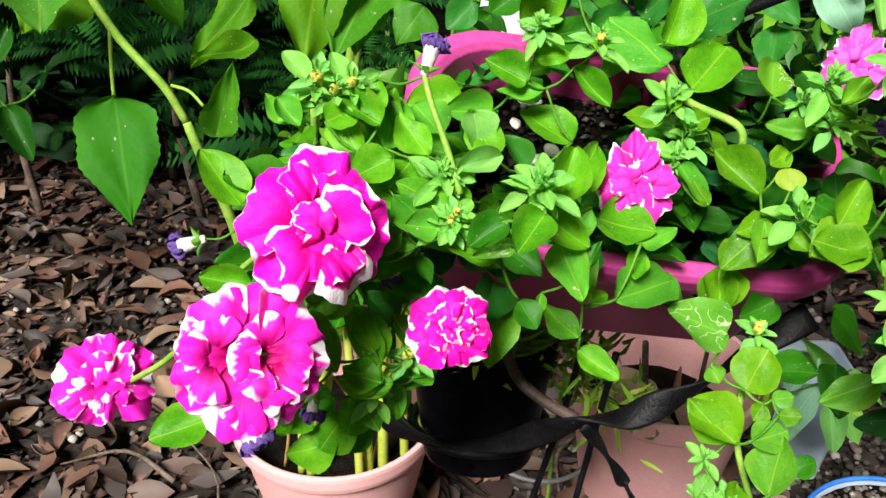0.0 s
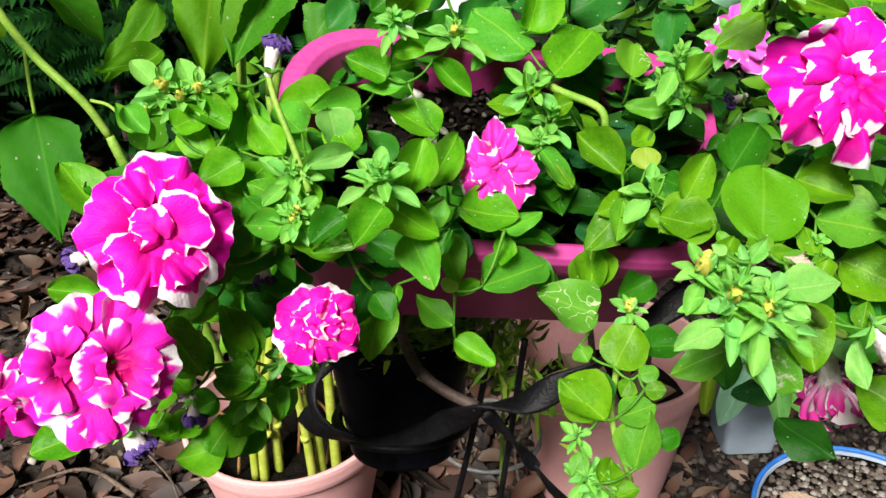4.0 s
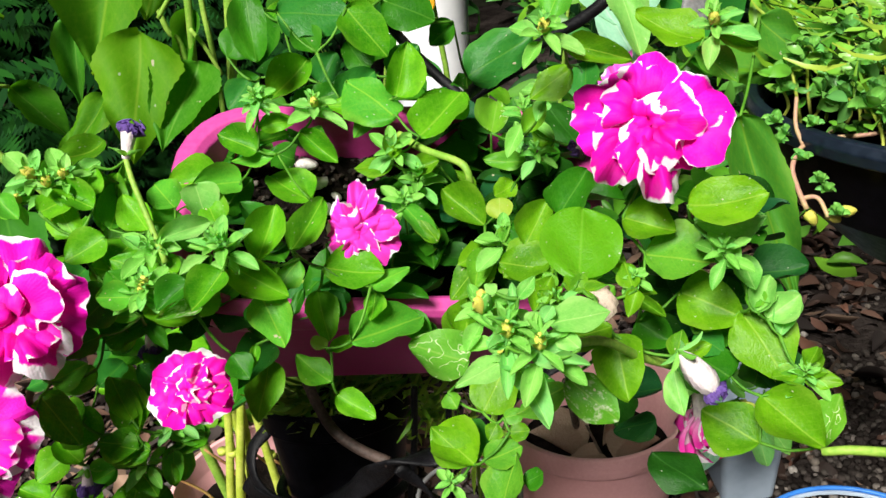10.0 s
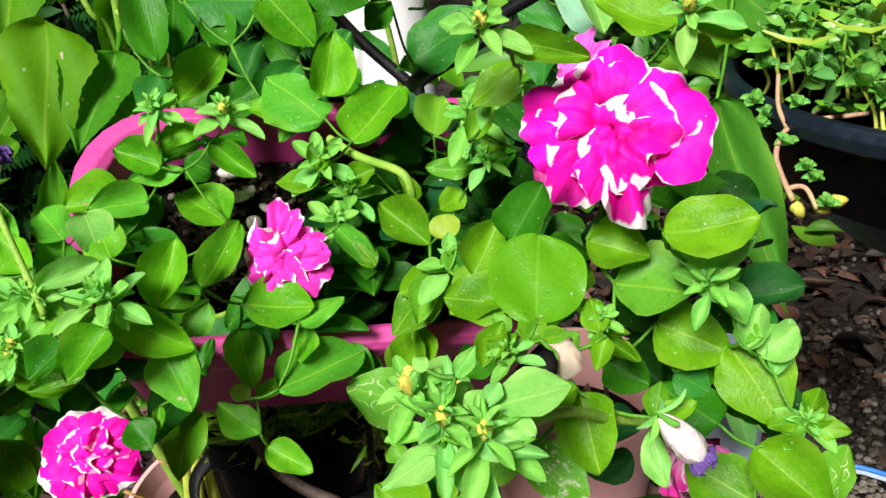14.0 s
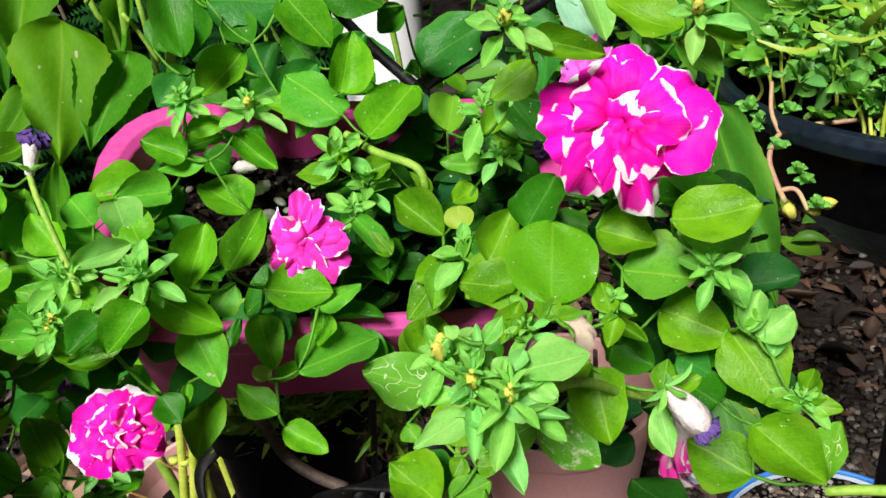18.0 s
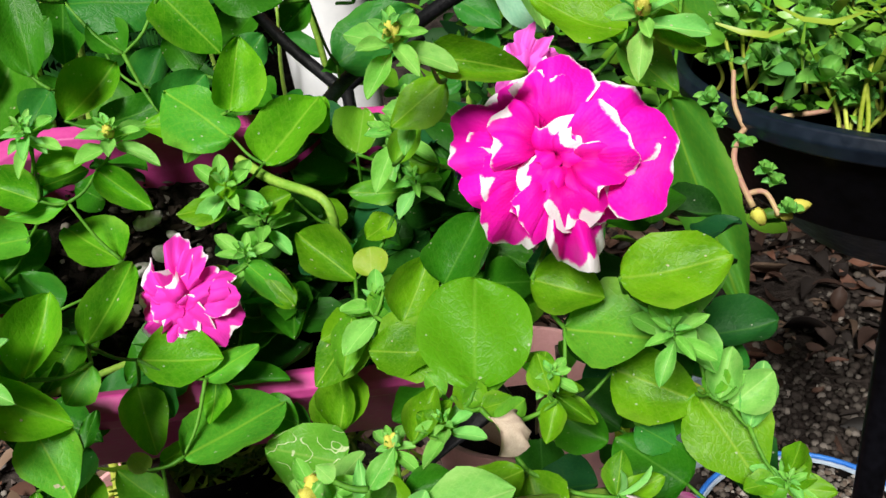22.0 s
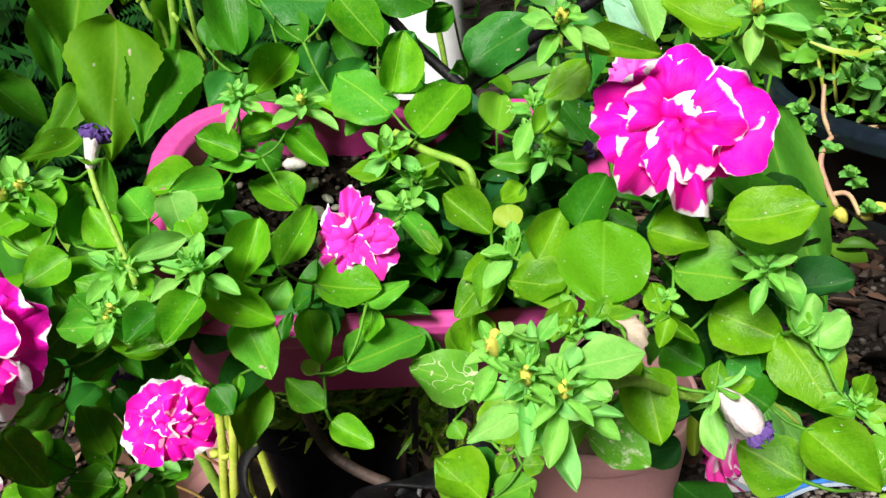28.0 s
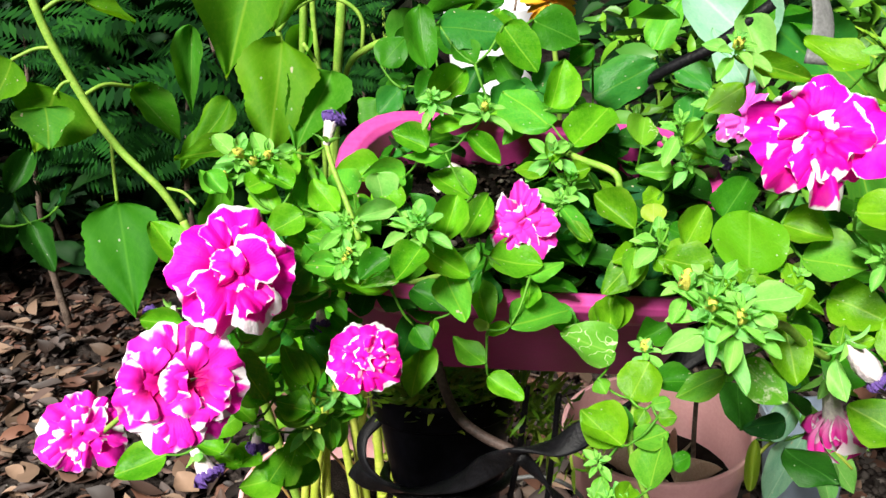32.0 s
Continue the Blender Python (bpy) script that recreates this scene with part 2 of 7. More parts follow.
LEAF = [
    leaf_material("petunia_leaf", (0.026, 0.21, 0.004), (0.145, 0.46, 0.01), (0.3, 0.57, 0.05)),
    # darker copy of the petunia leaf: shade inside the bush is in its colour
    leaf_material("petunia_leaf_shaded", (0.012, 0.12, 0.004), (0.045, 0.23, 0.007), (0.1, 0.3, 0.03)),
    leaf_material("petunia_leaf_yellowing", (0.22, 0.4, 0.02), (0.36, 0.45, 0.05), (0.4, 0.5, 0.12)),
    leaf_material("petunia_leaf_pale", (0.1, 0.42, 0.05), (0.3, 0.6, 0.14), (0.44, 0.68, 0.22)),
    leaf_material("petunia_leaf_mined", (0.09, 0.32, 0.015), (0.16, 0.4, 0.02), (0.26, 0.48, 0.08), trails=0.9),
    leaf_material("petunia_leaf_round", (0.075, 0.29, 0.004), (0.11, 0.35, 0.008), (0.17, 0.42, 0.03)),
    leaf_material("broad_leaf", (0.04, 0.19, 0.003), (0.11, 0.32, 0.004), (0.24, 0.42, 0.03), 0.45, 0.62, 5.0, 0.0, 0.0, 0.035, 40.0),
    leaf_material("petunia_leaf_mottled", (0.05, 0.28, 0.015), (0.13, 0.4, 0.02), (0.26, 0.48, 0.08), mottled=0.8),
    # dark plant's own leaf; as filler its near-black green stands in for shade
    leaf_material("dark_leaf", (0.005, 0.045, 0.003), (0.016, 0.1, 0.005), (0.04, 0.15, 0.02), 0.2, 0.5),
]
LEAF.append(leaf_material("heart_leaf", (0.01, 0.12, 0.003), (0.035, 0.2, 0.005), (0.07, 0.27, 0.015), 0.3, 0.65, 5.0, 0.0, 0.0, 0.03, 40.0))
LEAF.append(leaf_material("sun_leaf_shaded", (0.03, 0.19, 0.006), (0.08, 0.3, 0.01), (0.18, 0.4, 0.06), 0.4, 0.5, 5.0, 0.0, 0.0, 0.035, 40.0))
LEAF.append(leaf_material("blue_green_leaf", (0.16, 0.42, 0.26), (0.32, 0.58, 0.4), (0.5, 0.68, 0.5), 0.3, 0.45, 4.0))
LEAF.append(leaf_material("petunia_leaf_olive", (0.038, 0.18, 0.003), (0.16, 0.4, 0.006), (0.3, 0.5, 0.05)))
LEAF.append(leaf_material("shoot_leaf", (0.12, 0.44, 0.04), (0.28, 0.62, 0.12), (0.44, 0.72, 0.22), 0.35, 0.6))
PETAL = petal_material("petal_magenta", (0.97, 0.008, 0.54), (0.58, 0.0, 0.17), (0.95, 0.9, 0.95), 0.14)
PETAL_EDGED = petal_material("petal_edged", (0.95, 0.007, 0.48), (0.5, 0.0, 0.13), (0.95, 0.9, 0.95), 0.22)
PETAL_SMALL = petal_material("petal_crimson", (0.97, 0.008, 0.47), (0.6, 0.0, 0.18), (0.95, 0.9, 0.94), 0.17, 0.4)
PETAL_WHITE = petal_material("petal_variegated", (0.97, 0.02, 0.56), (0.38, 0.0, 0.07), (0.95, 0.92, 0.95), 0.38, 0.0, 0.16)
PETAL_PALE = petal_material("petal_pale", (0.9, 0.14, 0.68), (0.7, 0.04, 0.45), (0.92, 0.76, 0.9), 0.1)
PETAL_HALF = petal_material("petal_half_open", (0.95, 0.05, 0.56), (0.68, 0.01, 0.3), (0.95, 0.88, 0.94), 0.13)
WITHER = rough_surface("withered_petal", (0.08, 0.035, 0.26), (0.26, 0.16, 0.46), 60, 0.8, relief=0.6)
WITHER_WHITE = rough_surface("withered_tube", (0.55, 0.45, 0.5), (0.8, 0.75, 0.7), 60, 0.7, relief=0.4)
YELLOW = rough_surface("bud_yellow", (0.5, 0.45, 0.03), (0.65, 0.62, 0.15), 90, 0.6)
STEM = rough_surface("stem_green", (0.15, 0.32, 0.03), (0.3, 0.46, 0.07), 60, 0.55, relief=0.2)
BRANCH = rough_surface("stem_reddish", (0.34, 0.12, 0.07), (0.46, 0.32, 0.1), 50, 0.5)
PLASTIC = rough_surface("pink_plastic", (0.42, 0.035, 0.2), (0.52, 0.06, 0.27), 9, 0.42, relief=0.08, fine=30)
TERRA = rough_surface("terracotta_plastic", (0.76, 0.39, 0.39), (0.84, 0.48, 0.48), 7, 0.55, relief=0.12, fine=30)
BLACK = rough_surface("black_plastic", (0.0015, 0.0015, 0.002), (0.004, 0.004, 0.006), 20, 0.35, relief=0.1)
BLACK.node_tree.nodes["Principled BSDF"].inputs["Specular IOR Level"].default_value = 0.04
RIM = rough_surface("black_rim", (0.004, 0.007, 0.014), (0.008, 0.014, 0.026), 20, 0.4, relief=0.1)
IRON = rough_surface("black_iron", (0.0025, 0.0025, 0.003), (0.008, 0.008, 0.01), 60, 0.5, 0.0, relief=0.35)
RUNNER = rough_surface("runner_pinkish", (0.38, 0.19, 0.15), (0.46, 0.34, 0.17), 45, 0.5)
TWIGGY = rough_surface("thin_stem", (0.04, 0.16, 0.008), (0.1, 0.28, 0.02), 60, 0.6, relief=0.2)
RUST = rough_surface("brown_iron", (0.03, 0.02, 0.016), (0.09, 0.06, 0.05), 60, 0.6, 0.0, relief=0.3)
STALKY = rough_surface("stem_yellow_green", (0.3, 0.4, 0.03), (0.5, 0.55, 0.1), 50, 0.5, relief=0.2)
WITHER_PINK = petal_material("petal_wilted", (0.85, 0.03, 0.4), (0.85, 0.4, 0.65), (0.92, 0.86, 0.9), 0.6, 0.6)
IRON.node_tree.nodes["Principled BSDF"].inputs["Specular IOR Level"].default_value = 0.18
WIRE = rough_surface("grey_wire", (0.2, 0.2, 0.2), (0.32, 0.32, 0.32), 60, 0.5, 0.3)
SOIL = rough_surface("potting_soil", (0.003, 0.0025, 0.002), (0.014, 0.011, 0.009), 45, 0.95, relief=0.9, distance=0.006)
EARTH = rough_surface("garden_earth", (0.014, 0.011, 0.01), (0.055, 0.044, 0.039), 12, 0.95, relief=0.9, distance=0.012, fine=6)
WHITE = rough_surface("white_plastic", (0.74, 0.75, 0.78), (0.84, 0.84, 0.86), 4, 0.4, relief=0.05)
GREYPOT = rough_surface("grey_plastic", (0.34, 0.42, 0.52), (0.42, 0.5, 0.6), 6, 0.4, relief=0.05)
BLUE = rough_surface("blue_plastic", (0.03, 0.16, 0.6), (0.05, 0.24, 0.75), 8, 0.4, relief=0.05)
LITTER = island_material("leaf_litter", [(0.01, 0.008, 0.007), (0.07, 0.04, 0.03), (0.17, 0.09, 0.062), (0.02, 0.015, 0.013), (0.34, 0.22, 0.15), (0.014, 0.011, 0.01), (0.14, 0.11, 0.1), (0.22, 0.1, 0.065), (0.03, 0.022, 0.02), (0.08, 0.065, 0.06)], 0.6)
GRAVEL = island_material("gravel", [(0.05, 0.04, 0.035), (0.28, 0.24, 0.2), (0.08, 0.065, 0.055), (0.55, 0.5, 0.45), (0.04, 0.03, 0.028), (0.2, 0.15, 0.12), (0.13, 0.1, 0.085)], 0.8, 90)
# near-black greens: the gloom of the undergrowth is put into these leaf colours
SHRUB = island_material("shrub_leaves_shaded", [(0.002, 0.016, 0.003), (0.004, 0.035, 0.006), (0.014, 0.075, 0.007), (0.002, 0.022, 0.007)], 0.64, 12)
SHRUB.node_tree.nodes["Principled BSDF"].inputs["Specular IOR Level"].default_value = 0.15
FINE = island_material("fine_green", [(0.08, 0.24, 0.01), (0.2, 0.4, 0.02), (0.34, 0.46, 0.05), (0.12, 0.3, 0.015)], 0.45, 30)
SUCC = island_material("succulent_green", [(0.06, 0.26, 0.02), (0.13, 0.38, 0.03), (0.24, 0.48, 0.05), (0.1, 0.32, 0.08)], 0.35, 40)
BARK = rough_surface("dry_stick", (0.07, 0.05, 0.04), (0.2, 0.15, 0.12), 30, 0.85, relief=0.6)
STONE = rough_surface("pale_stone", (0.55, 0.51, 0.46), (0.82, 0.8, 0.76), 60, 0.8, relief=0.5)
PALEDRY = rough_surface("pale_dry_leaf", (0.5, 0.36, 0.25), (0.82, 0.72, 0.6), 60, 0.8, relief=0.6)
DRYLEAF = rough_surface("dry_leaf", (0.36, 0.24, 0.16), (0.62, 0.48, 0.36), 40, 0.8, relief=0.6)
ORANGE = rough_surface("orange_petal", (0.75, 0.28, 0.01), (0.85, 0.45, 0.02), 40, 0.5)

# ---------------------------------------------------------------- mesh helpers


def mesh_of(bm, name, mat, smooth=True):
    me = bpy.data.meshes.new(name)
    bm.to_mesh(me)
    bm.free()
    me.materials.append(mat)
    if smooth:
        me.polygons.foreach_set("use_smooth", [True] * len(me.polygons))
    return me


def part(name, bm, mat, parent=None, label="", m=None):
    """One mesh object under a thing or a part; a bmesh, or a mesh to share."""
    me = bm if isinstance(bm, bpy.types.Mesh) else mesh_of(bm, name, mat)
    ob = new(name, me)
    if parent is not None:
        ob.parent = parent
        world_of = parent.matrix_basis if parent.parent is None else parent.parent.matrix_basis @ parent.matrix_basis
        ob.matrix_basis = world_of.inverted() @ (m if m is not None else Matrix())
    elif m is not None:
        ob.matrix_basis = m
    return tagged(ob, label)


def thing(name, label, category, place=(0, 0, 0), group="", kind=""):
    ob = new(name)
    ob.empty_display_size = 0.02
    ob.matrix_basis = Matrix.Translation(place)
    return tagged(ob, label, category, group, kind)


def smooth_points(points, steps=5):
    """A rounded line through the points."""
    pts = [Vector(p) for p in points]
    if len(pts) < 3:
        return [pts[0].lerp(pts[-1], i / steps) for i in range(steps + 1)]
    ext = [2 * pts[0] - pts[1]] + pts + [2 * pts[-1] - pts[-2]]
    out = []
    for i in range(1, len(ext) - 2):
        a, b, c, d = ext[i - 1 : i + 3]
        for k in range(steps):
            t = k / steps
            out.append(0.5 * (2 * b + (c - a) * t + (2 * a - 5 * b + 4 * c - d) * t * t + (3 * b - a - 3 * c + d) * t ** 3))
    return out + [pts[-1]]


def tube(bm, points, r0, r1=None, sides=8, steps=5, flat=1.0, twist=0.0):
    """A tapered tube; flat squeezes its section, twist turns it along its way (turns in all)."""
    pts = smooth_points(points, steps)
    r1 = r0 if r1 is None else r1
    rings, side = [], None
    for i, p in enumerate(pts):
        d = (pts[min(i + 1, len(pts) - 1)] - pts[max(i - 1, 0)])
        d = d.normalized() if d.length > 1e-9 else Vector((0, 0, 1))
        if side is None:
            side = d.orthogonal().normalized()
        side = (side - d * side.dot(d)).normalized()
        up = d.cross(side)
        f = i / max(len(pts) - 1, 1)
        r, a0 = r0 + (r1 - r0) * f, twist * f * 2 * math.pi
        ring = []
        for k in range(sides):
            a = 2 * math.pi * k / sides
            u, v = math.cos(a), math.sin(a) * flat
            u, v = u * math.cos(a0) - v * math.sin(a0), u * math.sin(a0) + v * math.cos(a0)
            ring.append(bm.verts.new(p + (side * u + up * v) * r))
        rings.append(ring)
    for a, b in zip(rings, rings[1:]):
        for k in range(sides):
            bm.faces.new((a[k], a[(k + 1) % sides], b[(k + 1) % sides], b[k]))
    bm.faces.new(rings[0][::-1])
    bm.faces.new(rings[-1])
    return bm


def held_edges(points):
    """Adds points close to both ends of every stretch, so that smooth shading keeps the corners."""
    out = [points[0]]
    for p, q in zip(points, points[1:]):
        n = min(0.2, 0.0012 / max((q - p).length, 1e-6))
        out += [p.lerp(q, n), p.lerp(q, 1 - n), q]
    return [(p.x, p.z) for p in out]


def lathe(profile, sides=48, wobble=0.0):
    """A turned body from (radius, height) pairs."""
    bm = bmesh.new()
    rings = []
    for r, z in held_edges([Vector((r, 0, z)) for r, z in profile]):
        rings.append([bm.verts.new((r * math.cos(2 * math.pi * k / sides), r * math.sin(2 * math.pi * k / sides), z)) for k in range(sides)])
    for a, b in zip(rings, rings[1:]):
        for k in range(sides):
            bm.faces.new((a[k], a[(k + 1) % sides], b[(k + 1) % sides], b[k]))
    bm.faces.new(rings[0][::-1])
    bm.faces.new(rings[-1])
    return bm


def frame_of(origin, y, z):
    """A pose with its y along y and its z as near z as can be."""
    y = Vector(y).normalized()
    z = Vector(z)
    x = y.cross(z).normalized()
    z = x.cross(y)
    m = Matrix((x, y, z)).transposed().to_4x4()
    m.translation = origin
    return m


# ---------------------------------------------------------------- leaf, bud and petal shapes


def leaf_mesh(name, mat, shape, cup, arch, seed, teeth=0.0, nu=8, nv=12):
    """A leaf one long and one wide, base at the origin, tip at y = 1, with a folded midrib, an arched length and uneven edges."""
    r = random.Random(seed)
    ph = [r.uniform(0, 6.28) for _ in range(4)]
    lop, blunt, lean, roll = r.uniform(0.66, 0.92), r.uniform(0.52, 0.8), r.uniform(-0.1, 0.1), r.uniform(-0.35, 0.35)
    calm = {"round": 0.1, "heart": 1.3, "spoon": 0.2}.get(shape, 1.0)
    lean, roll = lean * min(calm, 1), roll * min(calm, 1)
    bm = bmesh.new()
    rows = []
    for j in range(nv + 1):
        v = 0.5 - 0.5 * math.cos(math.pi * j / nv)
        if shape == "round":
            half = 0.5 * math.sqrt(max(0.0, 1 - (2 * v - 1) ** 2))
        elif shape == "heart":
            half = 0.5 * 1.02 * math.sin(math.pi * min(1.0, v ** 0.54)) ** 0.95
        elif shape == "spoon":
            half = 0.5 * math.sin(math.pi * v ** 1.25) ** 0.62
        elif shape == "narrow":
            half = 0.5 * math.sin(math.pi * min(1.0, v ** 0.75)) ** 0.9
        else:
            half = 0.5 * 1.02 * math.sin(math.pi * v ** lop) ** blunt
        half = max(half, 0.006)
        row = []
        for i in range(nu + 1):
            u = 2 * i / nu - 1
            e = abs(u) ** 3
            w = half * (1 + calm * e * (0.05 * math.sin(9 * v + ph[0]) + 0.03 * math.sin(17 * v + ph[1])))
            if teeth:
                w *= 1 + e * teeth * (0.5 - (v * 14 + ph[0]) % 1.0)
            z = cup * (u * u) * half * 2 - arch * (v * v) + 0.07 * calm * (abs(u) - 1) * half * 2
            z += 0.05 * e * math.sin(8 * v + ph[2]) * (1 if u > 0 else -0.8) + 0.02 * math.sin(5 * u + 7 * v + ph[3])
            row.append(bm.verts.new((u * w + lean * math.sin(3.1 * v), v, z + roll * u * w * v)))
        rows.append(row)
    for a, b in zip(rows, rows[1:]):
        for i in range(nu):
            bm.faces.new((a[i], a[i + 1], b[i + 1], b[i]))
    return mesh_of(bm, name, mat)


SHAPE_OF = {0: "ovate", 1: "ovate", 2: "round", 3: "ovate", 4: "ovate", 5: "round", 6: "heart", 7: "ovate", 8: "ovate", 9: "heart", 10: "heart", 11: "ovate", 12: "ovate"}
LEAF_MESH = {}
for k in range(13):
    for s in range(7):
        cup, arch = (0.10, 0.16, 0.28, -0.14, 0.22, 0.05, -0.06)[s], (0.10, 0.3, 0.02, 0.2, 0.14, -0.1, 0.26)[s]
        n_u, n_v = (20, 28) if k == 5 else (14, 44) if k in (6, 9, 10) else (8, 12)
        if k == 5:
            cup, arch = 0.05, 0.04
        LEAF_MESH[k, s] = leaf_mesh("leaf", LEAF[k], SHAPE_OF[k], cup, arch, 10 * k + s, 0.07 if k in (6, 9, 10) else 0.0, n_u, n_v)
SMALL_MESH = [leaf_mesh("small_leaf", LEAF[m], "spoon", 0.14, 0.1 + 0.1 * s, 90 + s, nu=6, nv=9) for s, m in enumerate((13, 13, 3, 13))]
TALLY = {"n": 0}
ANCHOR = {}


def leaf(plant, base, tip, up, width, kind=0, held=True):
    TALLY["n"] += 1
    base, tip = Vector(base), Vector(tip)
    m = frame_of(base, tip - base, up)
    s = TALLY["n"] * 5 % 7
    part("leaf", LEAF_MESH[kind, s], None, plant, "", m @ Matrix.Diagonal((width * 1.08, (tip - base).length, (tip - base).length, 1)))
    if held:
        ANCHOR.setdefault(plant.name, []).append(base)


def bud_mesh(mat, name):
    bm = bmesh.new()
    prof = [(0.05, 0), (0.22, 0.12), (0.3, 0.35), (0.26, 0.6), (0.16, 0.85), (0.04, 1.0)]
    rings = []
    for j, (r, z) in enumerate(prof):
        rings.append([bm.verts.new((r * (1 + 0.16 * math.cos(5 * a)) * math.cos(a + z), r * (1 + 0.16 * math.cos(5 * a)) * math.sin(a + z), z)) for a in [2 * math.pi * k / 15 for k in range(15)]])
    for a, b in zip(rings, rings[1:]):
        for k in range(15):
            bm.faces.new((a[k], a[(k + 1) % 15], b[(k + 1) % 15], b[k]))
    bm.faces.new(rings[-1])
    return mesh_of(bm, name, mat)


BUD = bud_mesh(YELLOW, "bud")
BUD_GREEN = bud_mesh(LEAF[3], "bud")


def sprig(plant, place, up, radius, kind="s"):
    """A shoot tip: two or three whorls of small narrow leaves, with buds in some."""
    r = random.Random(int(abs(place[0] * 9173 + place[2] * 5531)))
    place, up = Vector(place), Vector(up).normalized()
    a = up.orthogonal().normalized()
    b = up.cross(a)
    base = place - up * radius * 0.5
    full = ((0, 5, 1.4, 0.05), (1, 5, 1.0, 0.7), (2, 6, 0.66, 1.5), (3, 6, 0.46, 2.6))
    for ring, count, length, lift in full if kind == "f" else ((0, 4, 1.25, 0.1), (1, 4, 0.85, 0.6), (2, 4, 0.5, 1.4), (3, 3, 0.32, 2.4)):
        for k in range(count):
            ang = 2 * math.pi * (k + 0.5 * ring + r.uniform(-0.2, 0.2)) / count
            out = (a * math.cos(ang) + b * math.sin(ang))
            d = (out + up * lift * r.uniform(0.7, 1.3)).normalized()
            ln = radius * length * r.uniform(0.8, 1.15)
            st = base + up * radius * 0.3 * ring + out * radius * 0.06
            m = frame_of(st, d, up - out * 0.4) @ Matrix.Diagonal((ln * (r.uniform(0.3, 0.4) if kind == "f" else r.uniform(0.38, 0.52)), ln, ln, 1))
            part("leaf", SMALL_MESH[r.randrange(4)], None, plant, "", m)
    n = {"s": 0, "b": 2, "d": 3, "f": 2}[kind]
    for k in range(n):
        d = (up + a * r.uniform(-0.4, 0.4) + b * r.uniform(-0.4, 0.4)).normalized()
        ln = radius * (0.9 if kind == "d" else 0.6)
        part("bud", BUD if k < 2 else BUD_GREEN, None, plant, "yellow flower bud" if k < 2 else "", frame_of(place - d * ln * 0.2, d.orthogonal(), d) @ Matrix.Scale(ln, 4))
    ANCHOR.setdefault(plant.name, []).append(base)


def petal_mesh(name, mat, seed, spread, ruffle, curl, nu=20, nv=11, waves=2.0):
    """A fan-shaped petal: bulging towards the viewer, folded more and more towards its uneven rim; uv.y runs from the throat to the rim."""
    r = random.Random(seed)
    ph = [r.uniform(0, 6.28) for _ in range(7)]
    waves *= r.uniform(0.8, 1.25)
    bm = bmesh.new()
    uv = bm.loops.layers.uv.new("uv")
    rows = []
    for j in range(nv + 1):
        v = j / nv
        row = []
        for i in range(nu + 1):
            u = 2 * i / nu - 1
            a = u * spread * (0.3 + 0.7 * min(1.0, v * 1.7))
            rim = 1 - 0.2 * abs(u) ** 3 + 0.06 * math.sin(waves * 1.6 * u + ph[0]) + 0.035 * math.sin(7 * u + ph[1]) + 0.018 * math.sin(17 * u + ph[5])
            d = v * rim * (1 - 0.25 * ruffle * v)
            folds = math.sin(waves * math.pi * u + ph[2]) + 0.45 * math.sin(waves * 5.3 * u + ph[3]) + 0.22 * math.sin(waves * 9.1 * u + ph[4])
            z = ruffle * v ** 2.4 * folds + curl * math.sin(math.pi * min(1.0, v * 0.9)) - 0.35 * curl * v ** 5 + 0.08 * u * u * v + 0.02 * v * math.sin(6 * u + 9 * v + ph[6])
            row.append((bm.verts.new((d * math.sin(a) + 0.06 * ruffle * math.sin(9 * v + ph[1]), d * math.cos(a), z)), (0.5 + 0.5 * u, v)))
        rows.append(row)
    for a, b in zip(rows, rows[1:]):
        for i in range(nu):
            four = (a[i], a[i + 1], b[i + 1], b[i])
            f = bm.faces.new([x[0] for x in four])
            for loop, x in zip(f.loops, four):
                loop[uv].uv = x[1]
    return mesh_of(bm, name, mat)


PETALS = {}
for key, mat in (("double", PETAL), ("twin", PETAL_WHITE), ("small", PETAL_SMALL), ("half", PETAL_HALF), ("pale", PETAL_PALE)):
    PETALS[key, "lobe"] = [petal_mesh("petal", mat, 200 + 17 * len(key) + s, 0.72, 0.06 + 0.03 * (s % 3), 0.2, waves=1.6) for s in range(6)]
    inner = PETAL_EDGED if key == "double" else mat
    PETALS[key, "fold"] = [petal_mesh("petal", inner, 300 + 17 * len(key) + s, 0.7, 0.16 + 0.05 * (s % 3), 0.3, waves=1.5) for s in range(6)]
    PETALS[key, "curl"] = [petal_mesh("petal", inner, 350 + 17 * len(key) + s, 0.85, 0.2 + 0.06 * (s % 3), 0.5, waves=1.1) for s in range(6)]

